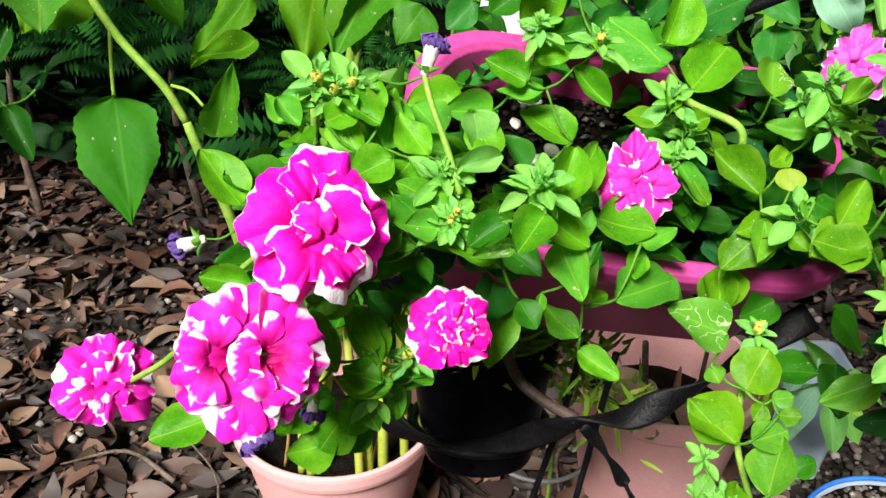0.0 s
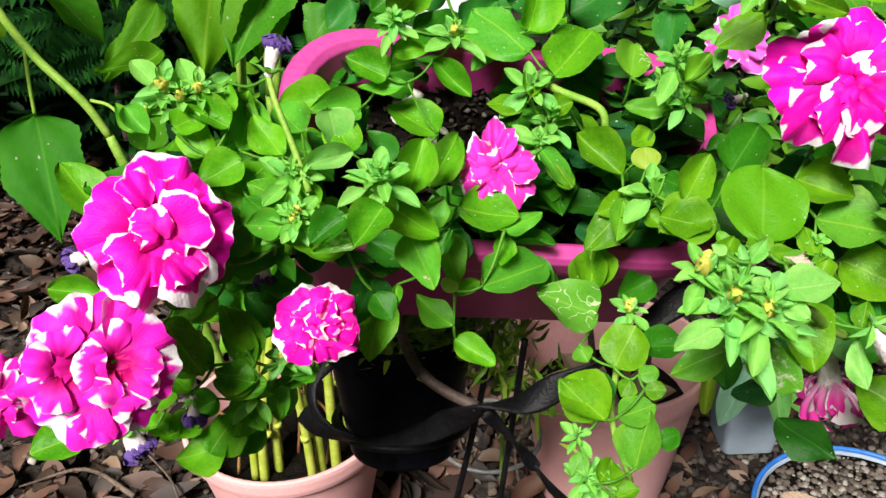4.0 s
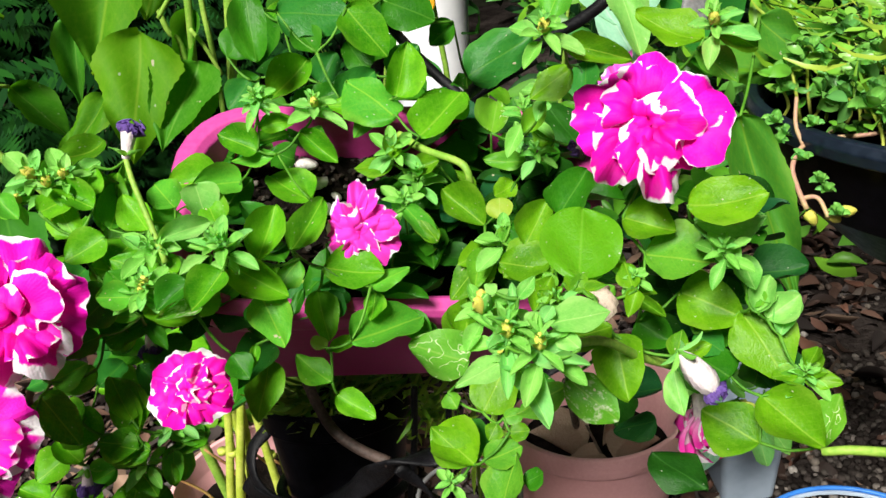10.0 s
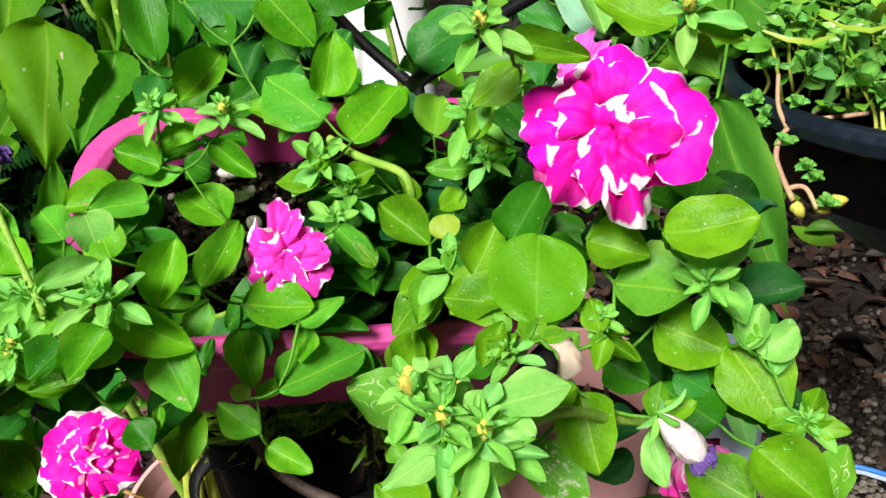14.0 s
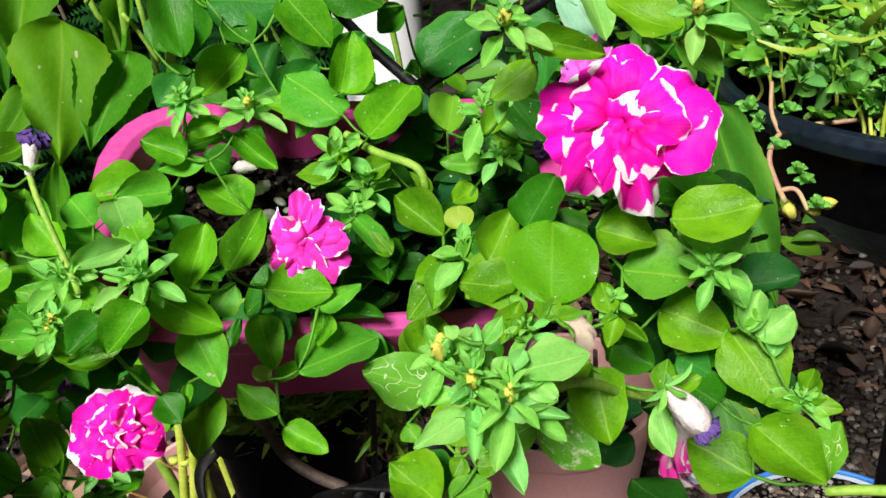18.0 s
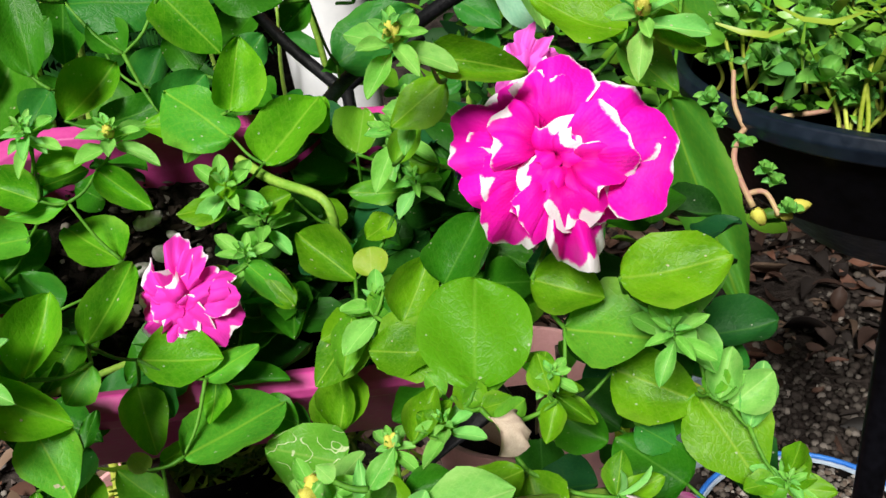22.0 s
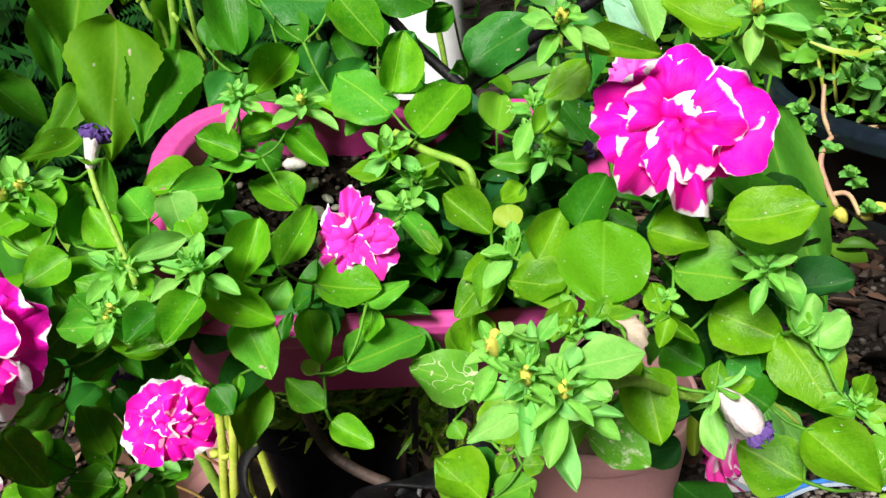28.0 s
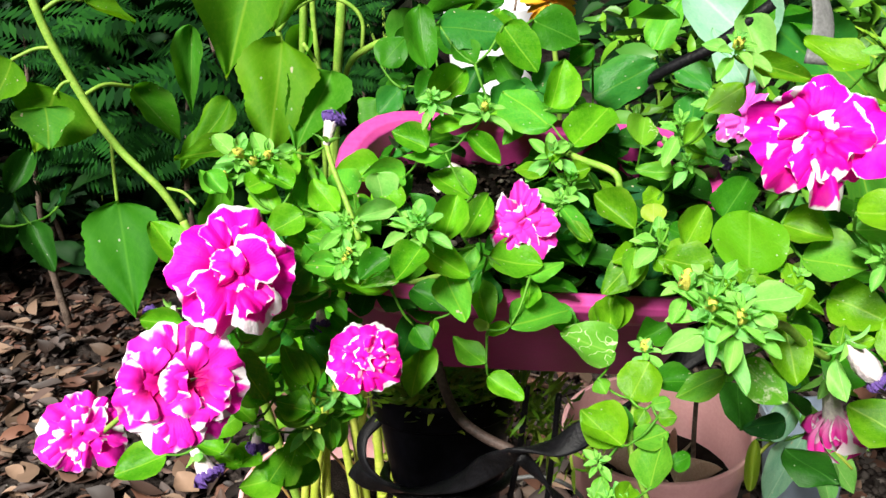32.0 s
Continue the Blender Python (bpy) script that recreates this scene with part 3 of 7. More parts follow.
# every petal: shape, angle in the face's plane from the viewer's right, length, width, lift from the plane, distance of its foot from the centre
BIG = (("lobe", -8, 1.02, 1.15, 0.08, 0.05), ("lobe", 28, 0.94, 1.0, 0.05, 0.05), ("lobe", 66, 0.8, 1.1, 0.1, 0.05), ("lobe", 98, 0.86, 1.15, 0.02, 0.05), ("lobe", 138, 0.84, 1.1, 0.1, 0.05),
       ("lobe", 172, 0.98, 0.8, 0.04, 0.05), ("lobe", 205, 0.86, 1.0, 0.1, 0.05), ("fold", 238, 0.92, 0.8, 0.02, 0.05), ("fold", 283, 1.06, 0.62, 0.06, 0.08), ("lobe", 318, 0.84, 0.95, 0.05, 0.05),
       ("lobe", 10, 0.72, 1.2, 0.35, 0.05), ("fold", 150, 0.62, 1.1, 0.4, 0.08), ("fold", 215, 0.64, 1.1, 0.4, 0.1), ("fold", 262, 0.66, 1.0, 0.4, 0.12), ("curl", 296, 0.5, 1.1, 0.5, 0.24),
       ("fold", 335, 0.62, 1.0, 0.45, 0.1), ("curl", 84, 0.46, 1.3, 0.75, 0.04), ("curl", 20, 0.42, 1.2, 0.85, 0.08), ("curl", 190, 0.4, 1.1, 0.85, 0.04), ("curl", 250, 0.4, 1.2, 0.8, 0.1))
HIGH = (("lobe", 82, 1.05, 1.0, 0.04, 0.04), ("lobe", 118, 0.98, 0.95, 0.02, 0.05), ("lobe", 158, 0.96, 1.0, 0.05, 0.05), ("lobe", 40, 0.86, 1.1, 0.1, 0.05), ("lobe", 2, 0.98, 1.0, 0.1, 0.05),
        ("lobe", 208, 0.98, 1.0, 0.06, 0.05), ("fold", 248, 0.98, 0.8, 0.03, 0.05), ("fold", 292, 1.02, 0.9, 0.05, 0.05), ("lobe", 330, 0.96, 0.95, 0.1, 0.05),
        ("lobe", 22, 0.7, 1.35, 0.6, 0.06), ("lobe", 214, 0.66, 1.3, 0.5, 0.12), ("fold", 276, 0.62, 0.9, 0.45, 0.2), ("fold", 306, 0.66, 0.9, 0.4, 0.16), ("fold", 340, 0.6, 1.1, 0.5, 0.1),
        ("curl", 100, 0.46, 1.2, 0.8, 0.04), ("curl", 160, 0.44, 1.1, 0.85, 0.06), ("curl", 250, 0.4, 1.2, 0.9, 0.06))
TWIN = (("lobe", 118, 0.98, 1.1, 0.04, 0.05), ("lobe", 70, 0.94, 1.15, 0.06, 0.05), ("lobe", 160, 0.94, 1.0, 0.04, 0.05), ("lobe", 24, 0.98, 1.1, 0.08, 0.05), ("lobe", 200, 0.98, 1.0, 0.05, 0.05),
        ("lobe", -20, 1.0, 1.0, 0.08, 0.05), ("lobe", 238, 0.98, 1.0, 0.04, 0.05), ("lobe", 276, 0.96, 1.0, 0.06, 0.05), ("lobe", 312, 1.0, 1.0, 0.06, 0.05))
CUP = (("lobe", 90, 1.0, 1.25, 0.35, 0.14), ("lobe", 158, 0.95, 1.25, 0.4, 0.14), ("lobe", 222, 1.05, 1.15, 0.3, 0.14), ("lobe", 288, 1.1, 1.2, 0.25, 0.14), ("lobe", 350, 1.0, 1.25, 0.4, 0.14))
HALF = (("fold", 15, 0.95, 0.8, 0.3, 0.05), ("fold", 58, 0.9, 0.7, 0.4, 0.08), ("fold", 88, 1.08, 0.6, 0.25, 0.05), ("fold", 130, 0.85, 0.8, 0.4, 0.06), ("fold", 180, 0.85, 0.8, 0.3, 0.05), ("fold", 225, 0.95, 0.8, 0.25, 0.05), ("lobe", 322, 1.05, 0.8, 0.2, 0.06), ("lobe", 350, 0.95, 0.7, 0.35, 0.08), ("fold", 270, 0.75, 0.7, 0.4, 0.05),
        ("curl", 30, 0.7, 0.9, 0.7, 0.1), ("curl", 110, 0.72, 0.9, 0.75, 0.06), ("curl", 185, 0.62, 1.0, 0.8, 0.12), ("fold", 240, 0.66, 0.9, 0.6, 0.14), ("curl", 300, 0.6, 1.0, 0.8, 0.12), ("curl", 70, 0.5, 1.1, 1.0, 0.04), ("curl", 200, 0.45, 1.2, 1.1, 0.02))

FEW = (("lobe", 96, 0.98, 0.95, 0.05, 0.05), ("lobe", 62, 0.94, 0.9, 0.08, 0.05), ("lobe", 26, 0.98, 0.9, 0.05, 0.05), ("lobe", -12, 0.9, 0.9, 0.1, 0.05), ("lobe", -48, 1.02, 0.95, 0.06, 0.05), ("fold", 268, 0.84, 0.9, 0.05, 0.05),
       ("lobe", 216, 0.94, 1.05, 0.12, 0.05), ("lobe", 178, 0.98, 1.0, 0.06, 0.05), ("lobe", 136, 0.92, 1.1, 0.1, 0.05), ("lobe", 108, 0.64, 1.3, 0.45, 0.06), ("fold", 44, 0.62, 1.0, 0.5, 0.08), ("fold", 8, 0.58, 1.0, 0.5, 0.1),
       ("lobe", 200, 0.6, 1.3, 0.5, 0.08), ("fold", 320, 0.6, 1.0, 0.5, 0.08), ("curl", 80, 0.4, 1.2, 0.9, 0.05), ("curl", 330, 0.4, 1.2, 0.9, 0.05), ("curl", 220, 0.4, 1.2, 0.9, 0.06))


def flower(plant, kind, place, face, radius):
    """A ruffled double petunia: broad outer lobes, folded inner petals, a calyx and a tube behind."""
    r = random.Random(int(abs(place[0] * 7717 + place[2] * 3391)))
    place, face = Vector(place), Vector(face).normalized()
    right = Vector((0, 0, 1)).cross(face).normalized()
    up = face.cross(right)
    bm = bmesh.new()
    tube(bm, [place - face * radius * 0.9 - up * radius * 0.25, place - face * radius * 0.5, place - face * radius * 0.12], radius * 0.07, radius * 0.2, 10)
    head = part("flower", bm, STEM, plant, {"twin": "pair of joined magenta blooms with broad white edges", "pale": "pale pink bloom", "half": "half-open pink bloom"}.get(kind, "ruffled double magenta bloom with white edges"))
    sets = {"double": [((0, 0), 1.0, HIGH)], "big": [((0, 0), 1.0, BIG)], "small": [((0, 0), 1.0, FEW)], "side": [((0, 0), 1.0, FEW)], "half": [((0, 0), 1.0, HALF)], "pale": [((0, 0), 1.0, HALF)],
            "twin": [((0, 0), 1.0, TWIN), ((-0.36, 0.08), 0.5, CUP), ((0.26, -0.04), 0.52, CUP), ((-0.08, -0.5), 0.4, CUP[2:])]}[kind]
    look_of = {"big": "double", "side": "twin"}.get(kind, kind)
    for (ox, oy), size, rows in sets:
        off = right * ox * radius + up * oy * radius + face * (0.1 * radius if size < 0.9 else 0.0)
        for n, (which, ang, length, wide, lift, foot) in enumerate(rows):
            ang = radians(ang + r.uniform(-5, 5))
            out = right * math.cos(ang) + up * math.sin(ang)
            d = (out * math.cos(lift) + face * math.sin(lift)).normalized()
            ln = radius * size * length * r.uniform(0.96, 1.04)
            rise = (0.02 * (n % 4) if lift < 0.3 else 0.08 + 0.03 * (n % 4)) * radius * size
            m = frame_of(place + off + face * rise + out * radius * size * foot, d, face - out * math.sin(lift)) @ Matrix.Rotation(r.uniform(-0.2, 0.2) * (1 if which == "lobe" else 1.8), 4, "Y")
            part("petal", PETALS[look_of, which][r.randrange(6)], None, head, "", m @ Matrix.Diagonal((ln * wide, ln, ln, 1)))
    for k in range(5):
        ang = 2 * math.pi * k / 5
        out = right * math.cos(ang) + up * math.sin(ang)
        m = frame_of(place - face * radius * 0.5, out - face * 0.1, face) @ Matrix.Diagonal((radius * 0.14, radius * 0.45, radius * 0.4, 1))
        part("sepal", SMALL_MESH[k % 4], None, head, "", m)
    ANCHOR.setdefault(plant.name, []).append(place - face * radius * 0.9 - up * radius * 0.25)


def withered(plant, place, tip, width, name="withered_flower", bag=False, label="withered violet flower with a papery white tube", tint="violet", bloom=0.75):
    """A spent bloom: papery tube, shrivelled violet end, green sepals."""
    place, tip = Vector(place), Vector(tip)
    d, ln = (tip - place).normalized(), (tip - place).length
    bm = bmesh.new()
    a = d.orthogonal().normalized()
    b = d.cross(a)
    if bag:
        rings = []
        for k, (at, wide) in enumerate(((0.0, 0.16), (0.1, 0.3), (0.25, 0.42), (0.42, 0.5), (0.6, 0.52), (0.75, 0.44), (0.86, 0.28))):
            ring = []
            for n in range(18):
                ang = 2 * math.pi * n / 18
                rr = wide * width * (1 + 0.09 * math.sin(6 * ang + k) + 0.05 * math.sin(11 * ang - 2 * k))
                ring.append(bm.verts.new(place + d * ln * (at + 0.03 * math.sin(4 * ang + k)) + (a * math.cos(ang) + b * math.sin(ang)) * rr))
            rings.append(ring)
        for low, high in zip(rings, rings[1:]):
            for n in range(18):
                bm.faces.new((low[n], low[(n + 1) % 18], high[(n + 1) % 18], high[n]))
    else:
        tube(bm, [place, place + d * ln * 0.35, place + d * ln * 0.7], width * 0.14, width * 0.3, 10)
    head = part(name, bm, WITHER_WHITE, plant, label)
    r = random.Random(int(abs(place[0]) * 9999))
    for k in range(10):
        ang = 2 * math.pi * k / 10
        out = a * math.cos(ang) + b * math.sin(ang)
        m = frame_of(place + d * ln * (0.8 if bag else 0.55) + out * width * 0.1, (d + out * r.uniform(0.1, 1.1)).normalized(), out) @ Matrix.Diagonal((width * 0.9 * bloom, ln * r.uniform(0.45, 0.65) * bloom, ln * 0.6 * bloom, 1))
        part("shrivelled_petal", SHRIVEL[tint][k % 3], None, head, "", m)
    for k in range(5):
        ang = 2 * math.pi * k / 5
        out = a * math.cos(ang) + b * math.sin(ang)
        m = frame_of(place - d * (0.08 * ln if bag else 0), (d * (0.3 if bag else 0.7) + out * 0.8).normalized(), -out) @ Matrix.Diagonal((width * 0.28, ln * 0.5, ln * 0.4, 1))
        part("sepal", SMALL_MESH[k % 4], None, head, "", m)
    ANCHOR.setdefault(plant.name, []).append(place)


SHRIVEL = {tint: [petal_mesh("shrivelled_petal", mat, 400 + s, 0.5, 0.3, 0.2, 8, 6) for s in range(3)] for tint, mat in (("violet", WITHER), ("pink", WITHER_PINK))}


def stems(plant, root, thick=0.0008, reach=0.032):
    """Joins every leaf base of a plant to its root by a branching stem."""
    todo = list(ANCHOR[plant.name])
    have, shoot = [Vector(root)], [0]
    shoots = {}
    best = [((p - have[0]).length, 0) for p in todo]
    while todo:
        i = min(range(len(todo)), key=lambda k: best[k][0])
        p, n = todo.pop(i), best.pop(i)[1]
        q = have[n]
        far = (p - q).length > reach
        shoot.append(len(have) if far else shoot[n])
        if far:
            q = p + (Vector(root) - p).normalized() * 0.02
        if (p - q).length > 0.002:
            mid = (p + q) / 2 + Vector((0, 0, -0.12 * (p - q).length))
            tube(shoots.setdefault(shoot[-1], bmesh.new()), [q, mid, p], thick, thick * 0.7, 6, 3)
        have.append(p)
        for k, t in enumerate(todo):
            d = (t - p).length
            if d < best[k][0]:
                best[k] = (d, len(have) - 1)
    for bm in shoots.values():
        part("stem", bm, TWIGGY, plant)


# ---------------------------------------------------------------- ground and litter
bm = bmesh.new()
xs = [-60, -20, -8, -4] + [-2.4 + 0.08 * k for k in range(61)] + [4, 8, 20, 60]
ys = [-60, -20, -6, -2] + [-0.8 + 0.08 * k for k in range(51)] + [4.5, 8, 20, 60]
grid = [[bm.verts.new((x, y, 0.018 * noise.noise((x * 5, y * 5, 0)) - 0.012)) for x in xs] for y in ys]
for a, b in zip(grid, grid[1:]):
    for k in range(len(xs) - 1):
        bm.faces.new((a[k], a[k + 1], b[k + 1], b[k]))
tagged(part("ground", bm, EARTH), "dark bare garden earth under leaf litter", "ground", kind="structure")


# added walls out of view: they close the place and cut low sky light
WALL_DARK = rough_surface("added_wall", (0.02, 0.025, 0.015), (0.06, 0.06, 0.04), 1.5, 0.9, relief=0.6, distance=0.02)
for name, x0, x1, y0, y1 in (("wall_south", -4.0, 4.0, -4.2, -4.0), ("wall_west", -4.0, -3.8, -4.0, 5.2), ("wall_east", 3.8, 4.0, -4.0, 5.2), ("wall_north", -4.0, 4.0, 5.2, 5.4)):
    high = 2.4 if name == "wall_north" else 1.2
    bm = bmesh.new()
    bmesh.ops.create_cube(bm, size=1, matrix=Matrix.Translation(((x0 + x1) / 2, (y0 + y1) / 2, 0)) @ Matrix.Diagonal((x1 - x0, y1 - y0, 2 * high, 1)))
    tagged(part(name, bm, WALL_DARK), "plain dark wall added out of view to cut low sky light", "wall", kind="structure")


def scatter(name, mat, label, category, count, seed, where, size, shape="leaf"):
    """Many small pieces joined in one mesh: curled dead leaves, stones or blades."""
    r = random.Random(seed)
    verts, faces = [], []
    for _ in range(count):
        p, up, ax = where(r)
        s = size * r.uniform(0.55, 1.35)
        m = frame_of(p, ax, up)
        n0 = len(verts)
        if shape == "stone":
            for z, rad in ((0, 0.35), (0.25, 0.5), (0.5, 0.3)):
                for k in range(5):
                    a = 2 * math.pi * k / 5
                    verts.append(m @ Vector((s * rad * math.cos(a) * r.uniform(0.7, 1.2), s * rad * math.sin(a) * r.uniform(0.7, 1.2), s * z)))
            for j in range(2):
                for k in range(5):
                    faces.append((n0 + 5 * j + k, n0 + 5 * j + (k + 1) % 5, n0 + 5 * j + 5 + (k + 1) % 5, n0 + 5 * j + 5 + k))
            faces.append(tuple(n0 + 10 + k for k in range(5)))
        else:
            wide = {"leaf": r.uniform(0.3, 0.5), "blade": 0.10, "needle": 0.16, "pad": 0.55}[shape]
            curl, fold = r.uniform(-0.4, 0.6), r.uniform(-0.3, 0.7)
            if shape in ("blade", "needle"):
                curl, fold = r.uniform(0.0, 0.5), 0.1
            rows = 6 if shape in ("leaf", "pad") else 4
            for j in range(rows):
                v = j / (rows - 1)
                h = max(wide * 0.5 * math.sin(math.pi * v ** (1.2 if shape == "pad" else 0.8)) ** (0.55 if shape == "pad" else 0.8) if 0 < v < 1 else 0.015, 0.01)
                for u in (-1, 0, 1):
                    verts.append(m @ Vector((u * h * s + 0.04 * s * math.sin(4 * v + curl * 9), v * s, (curl * (v - 0.5) ** 2 * 2 + fold * abs(u) * h * 2) * s)))
            for j in range(rows - 1):
                for u in (0, 1):
                    a = n0 + 3 * j + u
                    faces.append((a, a + 1, a + 4, a + 3))
    me = bpy.data.meshes.new(name)
    me.from_pydata([tuple(v) for v in verts], [], faces)
    me.materials.append(mat)
    me.polygons.foreach_set("use_smooth", [True] * len(me.polygons))
    return tagged(new(name, me), label, category, kind="stuff")


def on_ground(x0, x1, y0, y1, lift=0.012):
    def where(r):
        x, y = r.uniform(x0, x1), r.uniform(y0, y1)
        z = 0.018 * noise.noise((x * 5, y * 5, 0)) - 0.012 + r.uniform(0.003, lift)
        up = Vector((r.gauss(0, 0.45), r.gauss(0, 0.45), 1))
        a = r.uniform(0, 6.28)
        return Vector((x, y, z)), up, Vector((math.cos(a), math.sin(a), r.uniform(-0.15, 0.15)))
    return where


scatter("leaf_litter", LITTER, "brown curled dead leaves lying on the earth", "leaf litter", 4200, 3, on_ground(-1.9, 0.42, 0.3, 2.7, 0.035), 0.062)
scatter("leaf_litter", LITTER, "brown curled dead leaves lying on the earth", "leaf litter", 2300, 13, on_ground(0.42, 1.8, 1.12, 2.7, 0.035), 0.052)
scatter("leaf_litter", LITTER, "few brown dead leaves on the bare earth", "leaf litter", 420, 14, on_ground(0.42, 1.6, 0.4, 1.12, 0.02), 0.045)
scatter("leaf_litter", LITTER, "small broken brown leaves on the earth", "leaf litter", 5200, 4, on_ground(-1.5, 0.5, 0.2, 2.2, 0.02), 0.028)
CLOD = island_material("earth_clods", [(0.02, 0.016, 0.014), (0.08, 0.065, 0.058), (0.03, 0.025, 0.022), (0.14, 0.12, 0.105), (0.025, 0.02, 0.018), (0.3, 0.26, 0.23)], 0.9, 90)
scatter("earth_clods", CLOD, "grey-brown crumbs of bare garden earth", "earth", 7000, 15, on_ground(0.38, 1.4, 0.4, 1.3, 0.006), 0.013, "stone")
scatter("gravel", GRAVEL, "small stones and crumbs of earth on the ground", "gravel", 2500, 5, on_ground(-1.4, 1.4, 0.3, 1.9, 0.008), 0.014, "stone")
r0 = random.Random(8)
for k in range(14):
    x, y, a = r0.uniform(-1.1, 1.0), r0.uniform(0.6, 1.7), r0.uniform(0, 6.28)
    ln = r0.uniform(0.1, 0.3)
    bm = bmesh.new()
    tube(bm, [(x, y, 0.025), (x + ln * 0.5 * math.cos(a), y + ln * 0.5 * math.sin(a), 0.04), (x + ln * math.cos(a + 0.3), y + ln * math.sin(a + 0.3), 0.02)], r0.uniform(0.002, 0.005), 0.0015, 6)
    tagged(part("twig", bm, BARK), "thin dry grey-brown twig lying on the litter", "twig", "twigs on the ground")

# ---------------------------------------------------------------- pots and trough


def round_pot(name, label, place, radius, height, mat, soil=0.88, rim=0.03, lean=(0, 0)):
    pot = thing(name, label, "flower pot", place)
    pot.matrix_basis = pose(*place, lean[0], lean[1], 0)
    w = radius * 0.03
    prof = [(radius * 0.66, 0), (radius * 0.68, 0.004), (radius * 0.935, height - rim), (radius * 0.955, height - rim + 0.001), (radius * 0.985, height - rim * 0.85), (radius, height - rim * 0.6), (radius * 1.005, height - 0.006), (radius, height - 0.001), (radius - 0.003, height), (radius - 0.006, height - 0.001), (radius * 0.93, height - rim), (radius * 0.62, 0.01)]
    part("body", lathe(prof, 64), mat, pot, "", pot.matrix_basis)
    bm = bmesh.new()
    rings = [[bm.verts.new((q * radius * (0.7 + 0.2 * soil) * math.cos(2 * math.pi * k / 24), q * radius * (0.7 + 0.2 * soil) * math.sin(2 * math.pi * k / 24), height * soil + 0.006 * noise.noise((q * 7, k, radius * 50)))) for k in range(24)] for q in (0.02, 0.3, 0.55, 0.8, 1.0)]
    for a, b in zip(rings, rings[1:]):
        for k in range(24):
            bm.faces.new((a[k], a[(k + 1) % 24], b[(k + 1) % 24], b[k]))
    part("soil", bm, SOIL, pot, "dark potting soil", pot.matrix_basis)
    return pot


round_pot("flower_pot", "terracotta-coloured plastic pot of dark soil standing on the ground", (-0.143, 0.862, 0.0), 0.130, 0.2, TERRA, 0.78, 0.03)
pot_r = round_pot("flower_pot", "terracotta-coloured pot with dry leaves on its soil", (0.274, 0.905, 0.0), 0.123, 0.245, TERRA, 0.66, 0.036)
bm = bmesh.new()
tube(bm, [(0.274 + 0.1046 * math.cos(2 * math.pi * k / 32), 0.905 + 0.1046 * math.sin(2 * math.pi * k / 32), 0.15) for k in range(33)], 0.0012, None, 6, 2)
part("band", bm, TERRA, pot_r)

# long pink trough, leaning towards the viewer and dipping to one end
U = Vector((0.985, 0.05, -0.125)).normalized()
V = Vector((0.0, 0.115, 0.08))
V = (V - U * V.dot(U)).normalized()
N = U.cross(V)
TM = Matrix((U, V, N)).transposed().to_4x4()
TM.translation = TROUGH_AT
TL, TW, TH = TROUGH_SIZE
trough = thing("planter_trough", "long magenta-pink plastic planter trough full of petunias", "planter")
trough.matrix_basis = TM


def round_rect(a, b, c, z, n=7):
    out = []
    for cx, cy, a0 in ((a - c, b - c, 0), (-a + c, b - c, 90), (-a + c, -b + c, 180), (a - c, -b + c, 270)):
        for k in range(n):
            t = radians(a0 + 90 * k / (n - 1))
            out.append((cx + c * math.cos(t), cy + c * math.sin(t), z))
    return out


def loft(loops, cap0=True, cap1=True):
    bm = bmesh.new()
    full = [loops[0]]
    for lo, hi in zip(loops, loops[1:]):
        n = min(0.2, 0.0012 / max((Vector(hi[0]) - Vector(lo[0])).length, 1e-6))
        full += [[Vector(p).lerp(Vector(q), n) for p, q in zip(lo, hi)], [Vector(p).lerp(Vector(q), 1 - n) for p, q in zip(lo, hi)], hi]
    rings = [[bm.verts.new(p) for p in lp] for lp in full]
    n = len(rings[0])
    for a, b in zip(rings, rings[1:]):
        for k in range(n):
            bm.faces.new((a[k], a[(k + 1) % n], b[(k + 1) % n], b[k]))
    if cap0:
        bm.faces.new(rings[0][::-1])
    if cap1:
        bm.faces.new(rings[-1])
    return bm


a, b = TL / 2, TW / 2
part("body", loft([round_rect(a * 0.9, b * 0.82, 0.02, -TH), round_rect(a * 0.91, b * 0.84, 0.022, -TH + 0.003), round_rect(a * 0.95, b * 0.9, 0.036, -0.018), round_rect(a * 0.93, b * 0.87, 0.035, -0.018), round_rect(a * 0.87, b * 0.79, 0.02, -TH + 0.004)]), PLASTIC, trough, "", TM)
part("rim", loft([round_rect(a * 0.95, b * 0.9, 0.036, -0.019), round_rect(a * 0.99, b * 0.98, 0.042, -0.02), round_rect(a, b, 0.044, -0.014), round_rect(a, b, 0.044, -0.004), round_rect(a - 0.002, b - 0.002, 0.043, 0), round_rect(a - 0.011, b - 0.009, 0.037, 0.0005), round_rect(a - 0.015, b - 0.012, 0.035, -0.003), round_rect(a - 0.024, b - 0.017, 0.03, -0.036)], False, False), PLASTIC, trough, "thick rounded pink rim", TM)
bm = bmesh.new()
sg = [[bm.verts.new((-a * 0.92 + 1.84 * a * i / 24, -b * 0.85 + 1.7 * b * j / 12, -0.034 + 0.007 * noise.noise((i * 0.5, j * 0.5, 3)))) for i in range(25)] for j in range(13)]
for p, q in zip(sg, sg[1:]):
    for k in range(24):
        bm.faces.new((p[k], p[k + 1], q[k + 1], q[k]))
part("soil", bm, SOIL, trough, "dark crumbly potting soil", TM)


def in_trough(u, v, w):
    return TM @ Vector((u * a * 0.9, v * b * 0.85, w))


